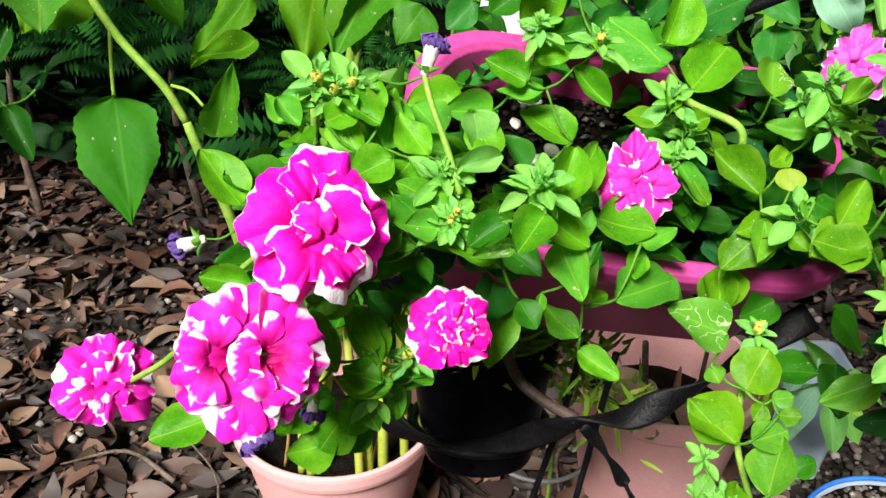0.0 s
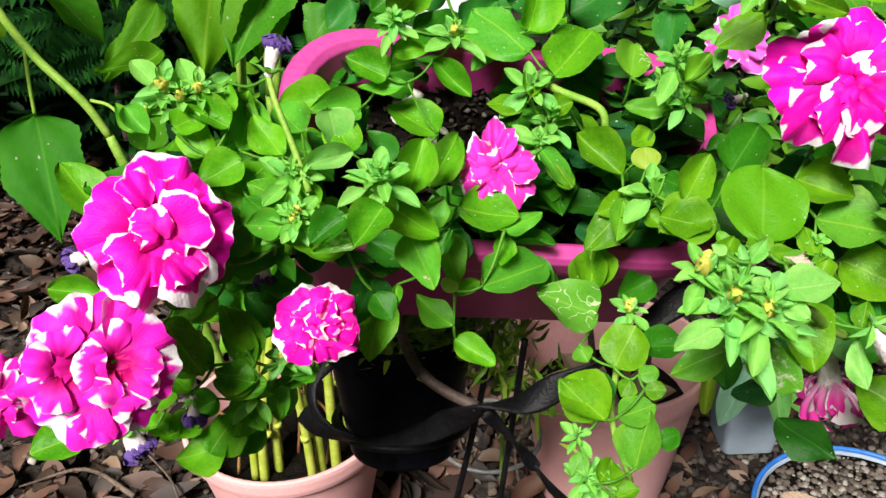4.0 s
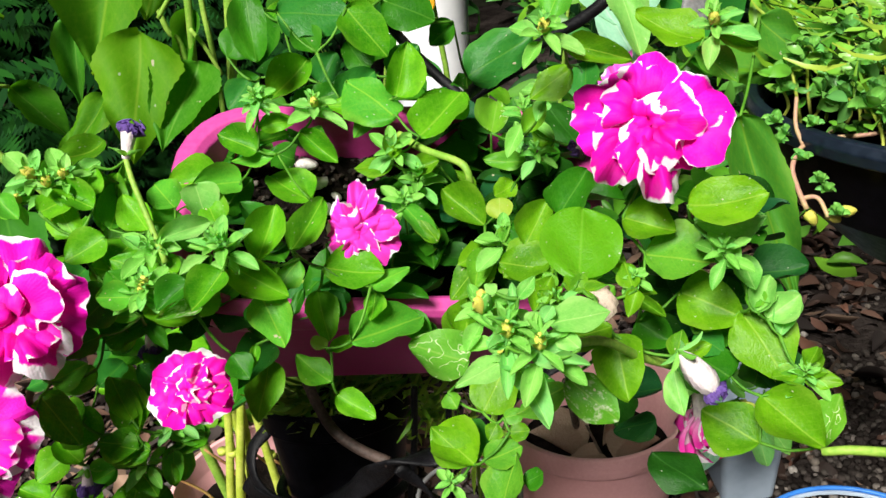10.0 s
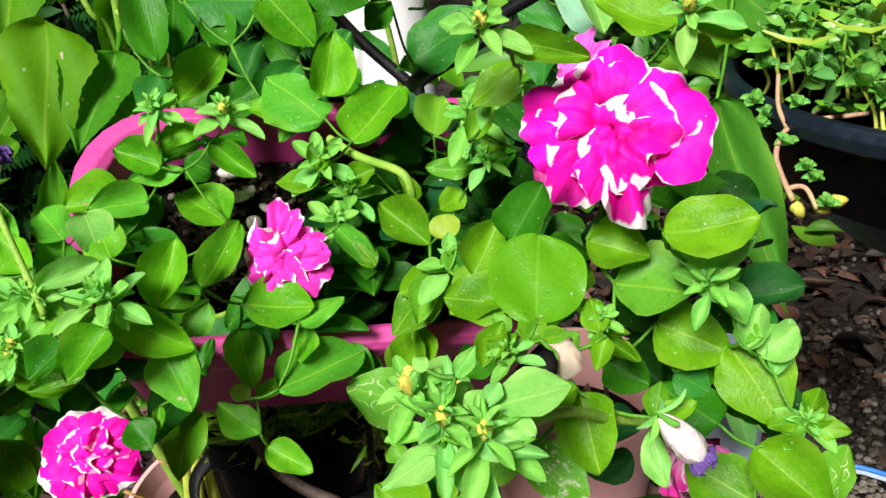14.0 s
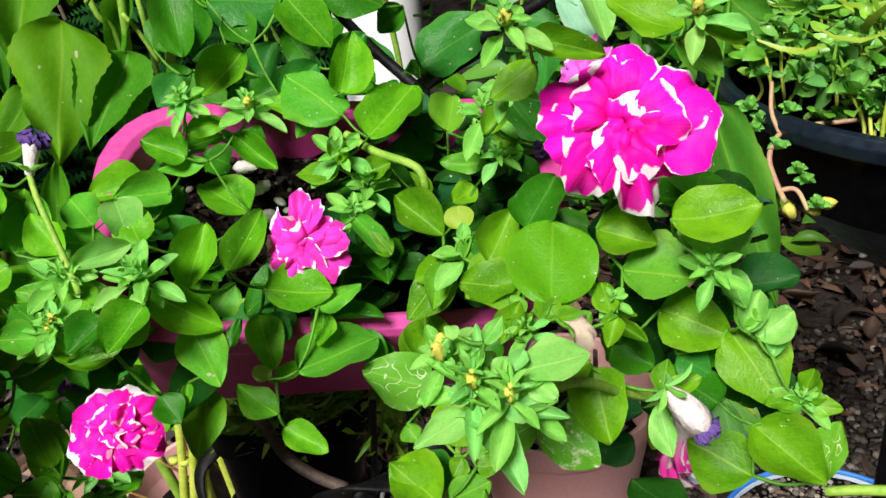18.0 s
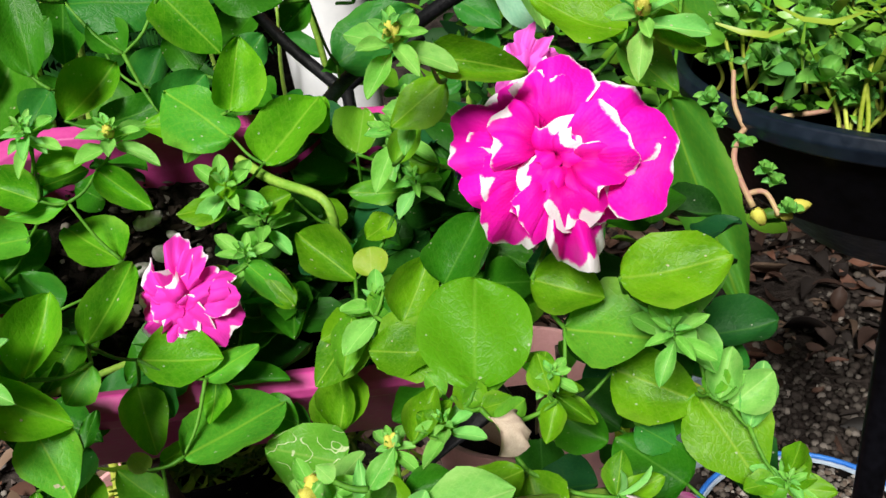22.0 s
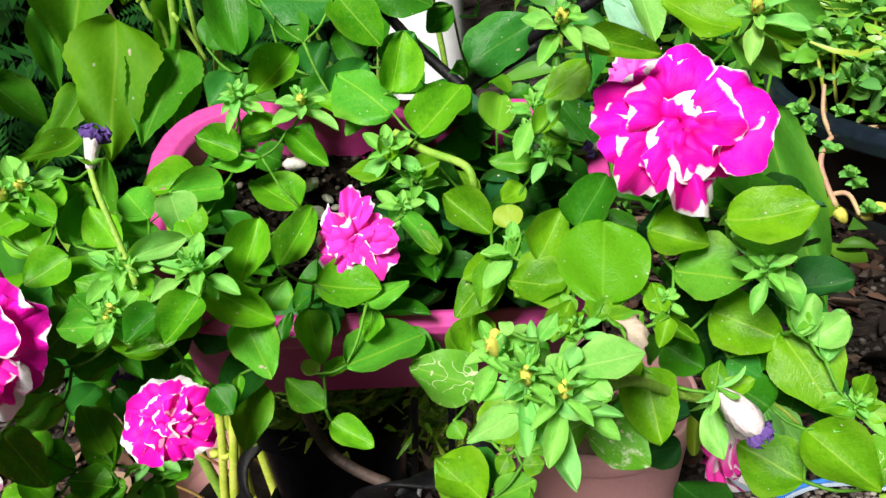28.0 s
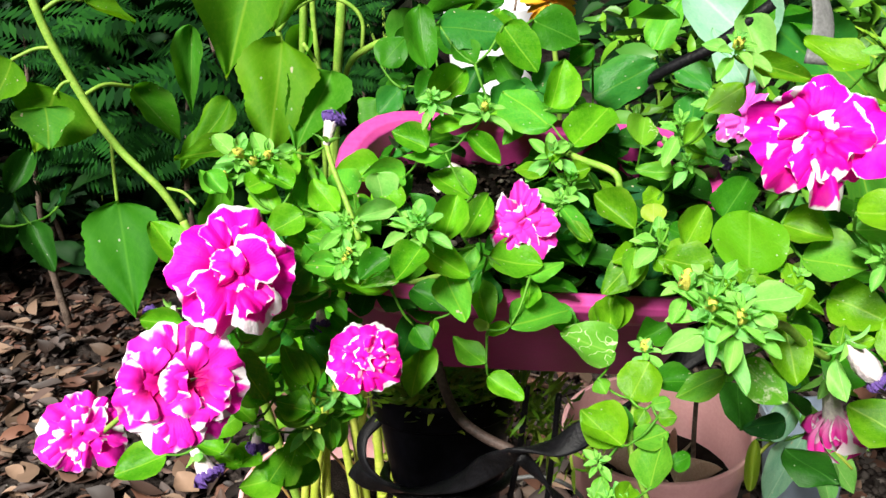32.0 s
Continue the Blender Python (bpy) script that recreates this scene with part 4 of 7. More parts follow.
def on_soil(r):
    p = in_trough(r.uniform(-1, 1), r.uniform(-1, 1), -0.032)
    return p, Vector((r.gauss(0, 0.4), r.gauss(0, 0.4), 1)), Vector((r.gauss(0, 1), r.gauss(0, 1), 0))


CRUMB = island_material("soil_crumb", [(0.01, 0.008, 0.006), (0.03, 0.022, 0.016), (0.06, 0.045, 0.035), (0.015, 0.012, 0.01), (0.2, 0.18, 0.15)], 0.9, 120)
scatter("soil_crumbs", CRUMB, "dark bits of stone on the potting soil", "soil crumbs", 420, 21, on_soil, 0.0042, "stone")
scatter("bark_chips", CRUMB, "dark chips of bark on the potting soil", "bark chips", 420, 22, on_soil, 0.009, "leaf")
# ---------------------------------------------------------------- petunias
P1 = thing("petunia_plant", "double petunia spilling from the trough, magenta blooms edged white", "petunia", in_trough(-0.85, -0.2, -0.025), "petunias in the trough")
P2 = thing("petunia_plant", "bushy petunia with one half-open magenta bloom in the trough", "petunia", in_trough(-0.3, 0, -0.025), "petunias in the trough")
P3 = thing("petunia_plant", "trailing petunia with one large ruffled magenta and white bloom", "petunia", in_trough(0.55, 0, -0.025), "petunias in the trough")

# petunia rooted in the pot on the ground
leaf(P1, (-0.025, 0.3511, 0.7275), (-0.0408, 0.3483, 0.7308), (0.26, -0.61, 0.75), 0.0056, 0)
leaf(P1, (-0.0351, 0.3714, 0.7148), (-0.0416, 0.3578, 0.7072), (0.34, -0.57, 0.75), 0.0050, 0)
leaf(P1, (-0.0275, 0.3595, 0.7181), (-0.0178, 0.3525, 0.7091), (0.29, -0.58, 0.76), 0.0069, 1)
leaf(P1, (-0.0566, 0.3777, 0.6958), (-0.0457, 0.3862, 0.7001), (0.21, -0.64, 0.74), 0.0129, 1)
leaf(P1, (-0.071, 0.3837, 0.6719), (-0.0621, 0.4007, 0.6768), (0.2, -0.37, 0.91), 0.0172, 1)
leaf(P1, (-0.0481, 0.3723, 0.7244), (-0.0335, 0.3635, 0.7108), (0.35, -0.57, 0.75), 0.0133, 1)
leaf(P1, (-0.0417, 0.3474, 0.665), (-0.0602, 0.3778, 0.6792), (-0.14, -0.49, 0.86), 0.0131, 0)
leaf(P1, (-0.0621, 0.3563, 0.661), (-0.0833, 0.3595, 0.6746), (0.37, -0.59, 0.72), 0.0199, 0)
leaf(P1, (-0.0357, 0.3433, 0.6593), (-0.0597, 0.3418, 0.664), (0.19, -0.64, 0.74), 0.0122, 0)
leaf(P1, (-0.0357, 0.3671, 0.6396), (-0.0344, 0.3542, 0.6274), (0.29, -0.64, 0.71), 0.0100, 0)
leaf(P1, (-0.0355, 0.3718, 0.6396), (-0.0203, 0.3741, 0.6392), (0.09, -0.46, 0.88), 0.0111, 0)
leaf(P1, (-0.0697, 0.3481, 0.6814), (-0.0815, 0.3384, 0.6812), (0.44, -0.55, 0.71), 0.0153, 0)
leaf(P1, (-0.067, 0.3674, 0.6316), (-0.0805, 0.3562, 0.6308), (0.37, -0.51, 0.78), 0.0148, 0)
leaf(P1, (-0.0783, 0.3668, 0.6191), (-0.0903, 0.3558, 0.6193), (0.37, -0.39, 0.84), 0.0154, 0)
leaf(P1, (-0.054, 0.3621, 0.6343), (-0.0429, 0.352, 0.623), (0.06, -0.71, 0.7), 0.0128, 0)
leaf(P1, (-0.0541, 0.3722, 0.6293), (-0.0585, 0.3534, 0.6204), (0.22, -0.46, 0.86), 0.0166, 0)
leaf(P1, (-0.0833, 0.3564, 0.6504), (-0.096, 0.3452, 0.6482), (0.24, -0.44, 0.86), 0.0174, 0)
leaf(P1, (-0.075, 0.3238, 0.6947), (-0.0832, 0.3154, 0.6879), (0.15, -0.71, 0.69), 0.0118, 0)
leaf(P1, (-0.0269, 0.3662, 0.6619), (-0.037, 0.3774, 0.6752), (0.27, -0.62, 0.73), 0.0114, 0)
leaf(P1, (-0.0911, 0.343, 0.6357), (-0.107, 0.3479, 0.6405), (0.17, -0.36, 0.92), 0.0130, 0)
leaf(P1, (-0.1049, 0.3765, 0.7319), (-0.1236, 0.3902, 0.7534), (0.37, -0.61, 0.71), 0.0197, 0)
leaf(P1, (-0.0452, 0.3913, 0.7599), (-0.0377, 0.4038, 0.7776), (0.15, -0.84, 0.53), 0.0179, 0)
leaf(P1, (-0.0515, 0.3682, 0.7624), (-0.0596, 0.3762, 0.7782), (0.22, -0.82, 0.53), 0.0140, 0)
leaf(P1, (-0.0643, 0.37, 0.7746), (-0.051, 0.378, 0.7802), (0.18, -0.75, 0.64), 0.0136, 0)
leaf(P1, (-0.0342, 0.3919, 0.7527), (-0.0482, 0.3843, 0.7499), (0.24, -0.7, 0.67), 0.0192, 0)
leaf(P1, (-0.0307, 0.4052, 0.7508), (-0.0125, 0.4056, 0.7464), (0.15, -0.84, 0.52), 0.0191, 0)
leaf(P1, (0.0078, 0.3282, 0.737), (-0.0147, 0.3308, 0.7429), (0.13, -0.61, 0.78), 0.0183, 0)
leaf(P1, (-0.0414, 0.3514, 0.6654), (-0.0564, 0.3756, 0.6819), (0.01, -0.56, 0.83), 0.0163, 0)
leaf(P1, (-0.0396, 0.3465, 0.6608), (-0.0585, 0.3416, 0.6675), (0.4, -0.55, 0.73), 0.0155, 0)
leaf(P1, (-0.0348, 0.3728, 0.6383), (-0.0313, 0.3609, 0.6247), (0.39, -0.64, 0.66), 0.0115, 0)
leaf(P1, (-0.074, 0.3375, 0.6994), (-0.0563, 0.323, 0.6844), (0.25, -0.53, 0.81), 0.0172, 0)
leaf(P1, (-0.0709, 0.3434, 0.7024), (-0.0573, 0.3551, 0.7051), (0.33, -0.56, 0.76), 0.0153, 0)
leaf(P1, (-0.0478, 0.3574, 0.7133), (-0.0244, 0.367, 0.7204), (0.03, -0.63, 0.77), 0.0199, 1)
leaf(P1, (-0.0884, 0.3191, 0.726), (-0.1086, 0.3184, 0.7305), (0.15, -0.81, 0.57), 0.0122, 0)
leaf(P1, (-0.1219, 0.3431, 0.636), (-0.1476, 0.3325, 0.6326), (0.15, -0.61, 0.78), 0.0197, 0)
leaf(P1, (-0.0649, 0.3633, 0.6061), (-0.0903, 0.3571, 0.6005), (-0.06, -0.53, 0.85), 0.0212, 0)
leaf(P1, (-0.0623, 0.3725, 0.6149), (-0.0721, 0.3546, 0.6094), (0.25, -0.41, 0.88), 0.0201, 0)
leaf(P1, (-0.0543, 0.3885, 0.5986), (-0.0684, 0.3702, 0.5929), (0.25, -0.46, 0.85), 0.0209, 1)
leaf(P1, (-0.0367, 0.3681, 0.6546), (-0.015, 0.3662, 0.649), (0.11, -0.72, 0.68), 0.0125, 0)
leaf(P1, (-0.0383, 0.3837, 0.6635), (-0.0503, 0.3903, 0.6788), (0.35, -0.73, 0.59), 0.0144, 1)
leaf(P1, (-0.0737, 0.3497, 0.6505), (-0.0876, 0.3605, 0.6586), (0.22, -0.39, 0.9), 0.0154, 0)
leaf(P1, (-0.0718, 0.3374, 0.7122), (-0.0872, 0.3467, 0.7208), (0.02, -0.66, 0.75), 0.0164, 1)
leaf(P1, (-0.0808, 0.3831, 0.7679), (-0.0922, 0.3885, 0.7791), (0.22, -0.78, 0.59), 0.0088, 0)
leaf(P1, (-0.0476, 0.3664, 0.7475), (-0.0247, 0.3637, 0.7411), (0.12, -0.69, 0.71), 0.0216, 0)
leaf(P1, (-0.0345, 0.3535, 0.7398), (-0.0506, 0.3445, 0.7324), (0.04, -0.67, 0.74), 0.0218, 1)
leaf(P1, (-0.03, 0.3833, 0.6779), (-0.0404, 0.3946, 0.6868), (0.06, -0.59, 0.81), 0.0158, 1)
leaf(P1, (-0.0874, 0.3565, 0.6165), (-0.1042, 0.3637, 0.6236), (0.15, -0.5, 0.85), 0.0124, 0)
leaf(P1, (-0.0189, 0.3669, 0.6433), (-0.0319, 0.3722, 0.6479), (0.12, -0.46, 0.88), 0.0135, 0)
leaf(P1, (-0.0447, 0.3539, 0.6696), (-0.0576, 0.3735, 0.685), (0.44, -0.36, 0.82), 0.0174, 0)
leaf(P1, (-0.0404, 0.341, 0.6618), (-0.0587, 0.3457, 0.6656), (0.12, -0.3, 0.95), 0.0159, 0)
leaf(P1, (-0.0378, 0.3694, 0.6396), (-0.0351, 0.3538, 0.6298), (0.19, -0.5, 0.85), 0.0118, 0)
leaf(P1, (-0.0703, 0.3555, 0.6701), (-0.0885, 0.3634, 0.6753), (0.06, -0.45, 0.89), 0.0173, 0)
leaf(P1, (-0.0546, 0.3558, 0.6992), (-0.0719, 0.3431, 0.7001), (0.28, -0.32, 0.91), 0.0141, 0)
leaf(P1, (-0.0412, 0.3411, 0.7249), (-0.0581, 0.3352, 0.7217), (0.19, -0.84, 0.5), 0.0128, 1)
leaf(P1, (-0.0851, 0.3778, 0.7819), (-0.0754, 0.3721, 0.7717), (0.3, -0.68, 0.67), 0.0102, 0)
leaf(P1, (-0.0365, 0.3655, 0.7614), (-0.053, 0.3555, 0.7565), (0.26, -0.74, 0.62), 0.0160, 0)
leaf(P1, (-0.0446, 0.3952, 0.7852), (-0.0539, 0.3794, 0.772), (0.04, -0.65, 0.76), 0.0147, 0)
leaf(P1, (-0.038, 0.401, 0.7736), (-0.0466, 0.3853, 0.76), (0.32, -0.72, 0.62), 0.0159, 0)
leaf(P1, (-0.0021, 0.3999, 0.7699), (0.0023, 0.3905, 0.7551), (0.29, -0.77, 0.58), 0.0164, 3)
leaf(P1, (-0.017, 0.3567, 0.7459), (-0.0324, 0.356, 0.7567), (0.49, -0.57, 0.66), 0.0142, 0)
leaf(P1, (-0.042, 0.3753, 0.7723), (-0.062, 0.381, 0.7837), (0.22, -0.66, 0.72), 0.0127, 0)
leaf(P1, (-0.0167, 0.3277, 0.7492), (-0.0292, 0.3236, 0.7528), (0.4, -0.77, 0.5), 0.0120, 0)
leaf(P1, (0.0172, 0.3325, 0.7139), (0.0248, 0.3236, 0.7067), (0.2, -0.51, 0.84), 0.0116, 1)
leaf(P1, (-0.027, 0.3656, 0.6447), (-0.0162, 0.3721, 0.6456), (0.18, -0.42, 0.89), 0.0147, 0)
sprig(P1, (-0.0685, 0.3837, 0.7884), (0.19, -0.66, 0.73), 0.0159, 'b')
sprig(P1, (-0.0786, 0.3832, 0.777), (0.31, -0.46, 0.83), 0.0076, 'd')
sprig(P1, (-0.0545, 0.3842, 0.786), (0.32, -0.64, 0.7), 0.0130, 'b')
sprig(P1, (-0.0195, 0.3805, 0.7466), (0.24, -0.54, 0.81), 0.0125, 's')
sprig(P1, (-0.0121, 0.3287, 0.751), (0.23, -0.43, 0.87), 0.0090, 'b')
sprig(P1, (-0.0285, 0.3619, 0.6617), (0.03, -0.29, 0.96), 0.0111, 'b')
sprig(P1, (-0.0444, 0.3523, 0.6453), (0.05, -0.48, 0.87), 0.0110, 's')
sprig(P1, (0.0278, 0.4323, 0.7996), (-0.04, -0.53, 0.85), 0.0110, 's')
sprig(P1, (-0.0313, 0.3612, 0.6609), (0.19, -0.08, 0.98), 0.0086, 'b')
sprig(P1, (-0.0614, 0.3797, 0.7841), (0.21, -0.25, 0.95), 0.0105, 'b')
sprig(P1, (-0.0118, 0.3563, 0.757), (0.34, -0.68, 0.66), 0.0113, 's')
sprig(P1, (0.0195, 0.3336, 0.7662), (0.28, -0.28, 0.92), 0.0110, 's')
sprig(P1, (-0.0112, 0.3287, 0.7534), (0.08, -0.43, 0.9), 0.0077, 'b')
flower(P1, 'double', (-0.0633, 0.3251, 0.7488), (0.3, -0.83, 0.48), 0.0284)
flower(P1, 'twin', (-0.0874, 0.2965, 0.7084), (0.35, -0.75, 0.56), 0.0288)
flower(P1, 'side', (-0.1866, 0.383, 0.623), (0.42, -0.7, 0.58), 0.0253)
flower(P1, 'small', (-0.0109, 0.3488, 0.6867), (0.16, -0.8, 0.57), 0.0199)

# petunia at one end of the trough
leaf(P2, (0.0954, 0.4552, 0.7758), (0.0693, 0.4787, 0.7972), (0.09, -0.61, 0.79), 0.0260, 0)
leaf(P2, (0.1062, 0.4458, 0.7661), (0.1312, 0.4715, 0.7879), (-0.04, -0.62, 0.78), 0.0267, 0)
leaf(P2, (0.1218, 0.471, 0.7688), (0.1337, 0.4779, 0.78), (-0.16, -0.76, 0.63), 0.0182, 0)
leaf(P2, (0.0237, 0.4313, 0.7727), (0.0038, 0.4359, 0.7833), (0.12, -0.81, 0.57), 0.0152, 0)
leaf(P2, (0.0462, 0.4365, 0.7788), (0.0639, 0.4273, 0.7631), (0.07, -0.83, 0.56), 0.0118, 0)
leaf(P2, (0.047, 0.4257, 0.7448), (0.0231, 0.4453, 0.7559), (0.03, -0.47, 0.88), 0.0221, 0)
leaf(P2, (0.0331, 0.4325, 0.7695), (0.0093, 0.4329, 0.7671), (-0.08, -0.75, 0.66), 0.0084, 0)
leaf(P2, (0.0266, 0.4321, 0.7856), (0.0444, 0.4333, 0.7869), (0.01, -0.82, 0.57), 0.0105, 0)
leaf(P2, (0.0225, 0.4413, 0.7742), (0.0388, 0.4522, 0.7766), (0.32, -0.64, 0.7), 0.0102, 0)
leaf(P2, (0.007, 0.3882, 0.753), (-0.0024, 0.4052, 0.7719), (0.16, -0.69, 0.7), 0.0160, 0)
leaf(P2, (-0.0102, 0.3569, 0.7614), (0.0107, 0.3688, 0.7633), (0.33, -0.68, 0.66), 0.0102, 3)
leaf(P2, (0.032, 0.3495, 0.7489), (0.0404, 0.3712, 0.766), (0.14, -0.65, 0.75), 0.0163, 0)
leaf(P2, (0.042, 0.3778, 0.7395), (0.057, 0.4061, 0.7549), (0.18, -0.54, 0.82), 0.0148, 0)
leaf(P2, (0.0546, 0.3824, 0.7267), (0.0825, 0.3858, 0.7175), (0.31, -0.67, 0.68), 0.0220, 0)
leaf(P2, (0.076, 0.3796, 0.7149), (0.0956, 0.3895, 0.7206), (0.06, -0.59, 0.81), 0.0107, 0)
leaf(P2, (0.0645, 0.3635, 0.6951), (0.1015, 0.3889, 0.6977), (0.24, -0.44, 0.86), 0.0244, 0)
leaf(P2, (0.0326, 0.3416, 0.737), (0.0428, 0.3227, 0.7241), (0.1, -0.53, 0.84), 0.0173, 0)
leaf(P2, (0.0219, 0.3433, 0.7515), (0.0455, 0.3378, 0.7372), (0.19, -0.77, 0.61), 0.0158, 0)
leaf(P2, (0.0237, 0.3259, 0.7577), (0.0126, 0.3092, 0.7498), (0.15, -0.51, 0.85), 0.0157, 0)
leaf(P2, (0.0483, 0.3906, 0.71), (0.0542, 0.3703, 0.6937), (0.42, -0.49, 0.76), 0.0156, 0)
leaf(P2, (0.0772, 0.3892, 0.7076), (0.0741, 0.3742, 0.6981), (0.01, -0.54, 0.84), 0.0101, 0)
leaf(P2, (0.0477, 0.3619, 0.742), (0.0384, 0.3528, 0.7357), (0.02, -0.59, 0.81), 0.0110, 0)
leaf(P2, (0.0953, 0.4168, 0.7134), (0.1128, 0.4245, 0.7191), (0.25, -0.87, 0.43), 0.0136, 1)
leaf(P2, (0.0819, 0.4933, 0.7731), (0.0685, 0.48, 0.7608), (0.13, -0.74, 0.65), 0.0118, 0)
leaf(P2, (0.0084, 0.4463, 0.7517), (-0.0145, 0.4351, 0.7568), (0.47, -0.73, 0.5), 0.0163, 0)
leaf(P2, (-0.0052, 0.4599, 0.751), (-0.0354, 0.4582, 0.7499), (0.01, -0.64, 0.77), 0.0224, 0)
leaf(P2, (0.0518, 0.3715, 0.6604), (0.0708, 0.3592, 0.6539), (0, -0.46, 0.89), 0.0128, 0)
leaf(P2, (0.0512, 0.3678, 0.6699), (0.0335, 0.3803, 0.6795), (0.17, -0.45, 0.88), 0.0144, 0)
leaf(P2, (0.0526, 0.3602, 0.6951), (0.0472, 0.3649, 0.7001), (0.31, -0.51, 0.81), 0.0075, 2)
leaf(P2, (0.0522, 0.3748, 0.6848), (0.0653, 0.3796, 0.6884), (0.07, -0.71, 0.7), 0.0077, 0)
leaf(P2, (-0.0046, 0.3514, 0.7461), (-0.0155, 0.3549, 0.7559), (0.39, -0.64, 0.66), 0.0130, 0)
leaf(P2, (-0.0473, 0.4209, 0.7537), (-0.0569, 0.4326, 0.7668), (0.17, -0.67, 0.72), 0.0119, 0)
leaf(P2, (-0.0042, 0.3421, 0.739), (-0.0158, 0.3363, 0.7371), (0.18, -0.62, 0.77), 0.0138, 0)
leaf(P2, (-0.0401, 0.3808, 0.7587), (-0.0356, 0.4069, 0.7759), (0.38, -0.55, 0.74), 0.0171, 0)
leaf(P2, (-0.0219, 0.3784, 0.7566), (-0.0351, 0.3951, 0.7687), (0.01, -0.58, 0.81), 0.0144, 0)
leaf(P2, (-0.0379, 0.364, 0.748), (-0.0286, 0.38, 0.7552), (0.31, -0.54, 0.78), 0.0200, 0)
leaf(P2, (-0.0164, 0.4057, 0.7562), (-0.0295, 0.4194, 0.7684), (0.07, -0.62, 0.78), 0.0167, 0)
leaf(P2, (-0.0185, 0.3396, 0.7417), (-0.0338, 0.3514, 0.7546), (0.25, -0.55, 0.8), 0.0169, 1)
leaf(P2, (0.0094, 0.3246, 0.7549), (-0.0054, 0.3186, 0.7475), (-0.08, -0.68, 0.73), 0.0123, 1)
leaf(P2, (0.0122, 0.3246, 0.743), (-0.004, 0.315, 0.7449), (0.46, -0.65, 0.61), 0.0069, 7)
leaf(P2, (0.0268, 0.3382, 0.714), (0.026, 0.3289, 0.7083), (0.4, -0.5, 0.77), 0.0042, 0)
leaf(P2, (0.0527, 0.3937, 0.7074), (0.0594, 0.3849, 0.6969), (-0.09, -0.79, 0.6), 0.0122, 1)
leaf(P2, (0.0454, 0.3383, 0.7274), (0.051, 0.3438, 0.7364), (0.08, -0.87, 0.49), 0.0051, 1)
leaf(P2, (0.096, 0.4091, 0.7422), (0.1112, 0.3984, 0.7282), (0.06, -0.76, 0.65), 0.0104, 0)
leaf(P2, (0.089, 0.4076, 0.7402), (0.0747, 0.41, 0.7424), (-0, -0.68, 0.73), 0.0069, 0)
leaf(P2, (0.0873, 0.4195, 0.7139), (0.1102, 0.4192, 0.7067), (0.27, -0.36, 0.89), 0.0205, 1)
leaf(P2, (0.0788, 0.3937, 0.7022), (0.103, 0.3926, 0.6983), (0.13, -0.37, 0.92), 0.0104, 1)
leaf(P2, (0.0865, 0.3937, 0.6885), (0.1026, 0.3884, 0.6798), (0.28, -0.5, 0.82), 0.0149, 1)
leaf(P2, (0.0835, 0.4767, 0.7809), (0.057, 0.4806, 0.7772), (-0.2, -0.68, 0.71), 0.0163, 0)
leaf(P2, (-0.0041, 0.4389, 0.7388), (0.0132, 0.4509, 0.7521), (0.18, -0.84, 0.52), 0.0160, 1)
leaf(P2, (-0.0123, 0.3821, 0.7537), (0.0011, 0.3824, 0.7435), (0.48, -0.63, 0.61), 0.0124, 1)
leaf(P2, (-0.0304, 0.3557, 0.7426), (-0.0175, 0.3662, 0.7447), (0.32, -0.54, 0.78), 0.0144, 1)
leaf(P2, (0.024, 0.4095, 0.7371), (0.0142, 0.4147, 0.7531), (0.51, -0.68, 0.53), 0.0120, 1)
sprig(P2, (0.0559, 0.4328, 0.7934), (0.11, -0.45, 0.88), 0.0122, 'b')
sprig(P2, (0.0927, 0.4268, 0.7676), (0.07, -0.71, 0.7), 0.0135, 's')
sprig(P2, (0.1034, 0.4292, 0.7497), (0.07, -0.36, 0.93), 0.0133, 's')
sprig(P2, (0.0956, 0.4145, 0.7436), (0.13, -0.63, 0.77), 0.0119, 's')
sprig(P2, (0.0235, 0.3331, 0.7664), (-0.15, -0.45, 0.88), 0.0141, 's')
sprig(P2, (-0.0097, 0.329, 0.7542), (0.14, -0.49, 0.86), 0.0097, 'b')
sprig(P2, (-0.0156, 0.3576, 0.7582), (0.26, -0.45, 0.85), 0.0119, 's')
sprig(P2, (0.0271, 0.4334, 0.7996), (0.12, -0.5, 0.86), 0.0075, 's')
flower(P2, 'half', (0.0729, 0.4037, 0.735), (-0.01, -0.89, 0.46), 0.0207)

# petunia at the other end of the trough
leaf(P3, (0.1158, 0.38, 0.6756), (0.122, 0.3979, 0.6935), (-0.18, -0.66, 0.73), 0.0172, 12)
leaf(P3, (0.1317, 0.3834, 0.7276), (0.1252, 0.3658, 0.716), (-0.08, -0.53, 0.84), 0.0114, 12)
leaf(P3, (0.1613, 0.3424, 0.7348), (0.1374, 0.3473, 0.7364), (-0.09, -0.67, 0.73), 0.0186, 12)
leaf(P3, (0.1449, 0.3695, 0.744), (0.1596, 0.3643, 0.7391), (0.04, -0.63, 0.77), 0.0124, 1)
leaf(P3, (0.1052, 0.395, 0.671), (0.0902, 0.4081, 0.678), (-0.1, -0.56, 0.82), 0.0110, 1)
leaf(P3, (0.1361, 0.3833, 0.7276), (0.1136, 0.3703, 0.7095), (-0.04, -0.79, 0.61), 0.0173, 12)
leaf(P3, (0.1496, 0.3528, 0.7413), (0.163, 0.3642, 0.7579), (0.05, -0.84, 0.53), 0.0159, 12)
leaf(P3, (0.1349, 0.4031, 0.7306), (0.1153, 0.4216, 0.7453), (-0.08, -0.67, 0.74), 0.0174, 12)
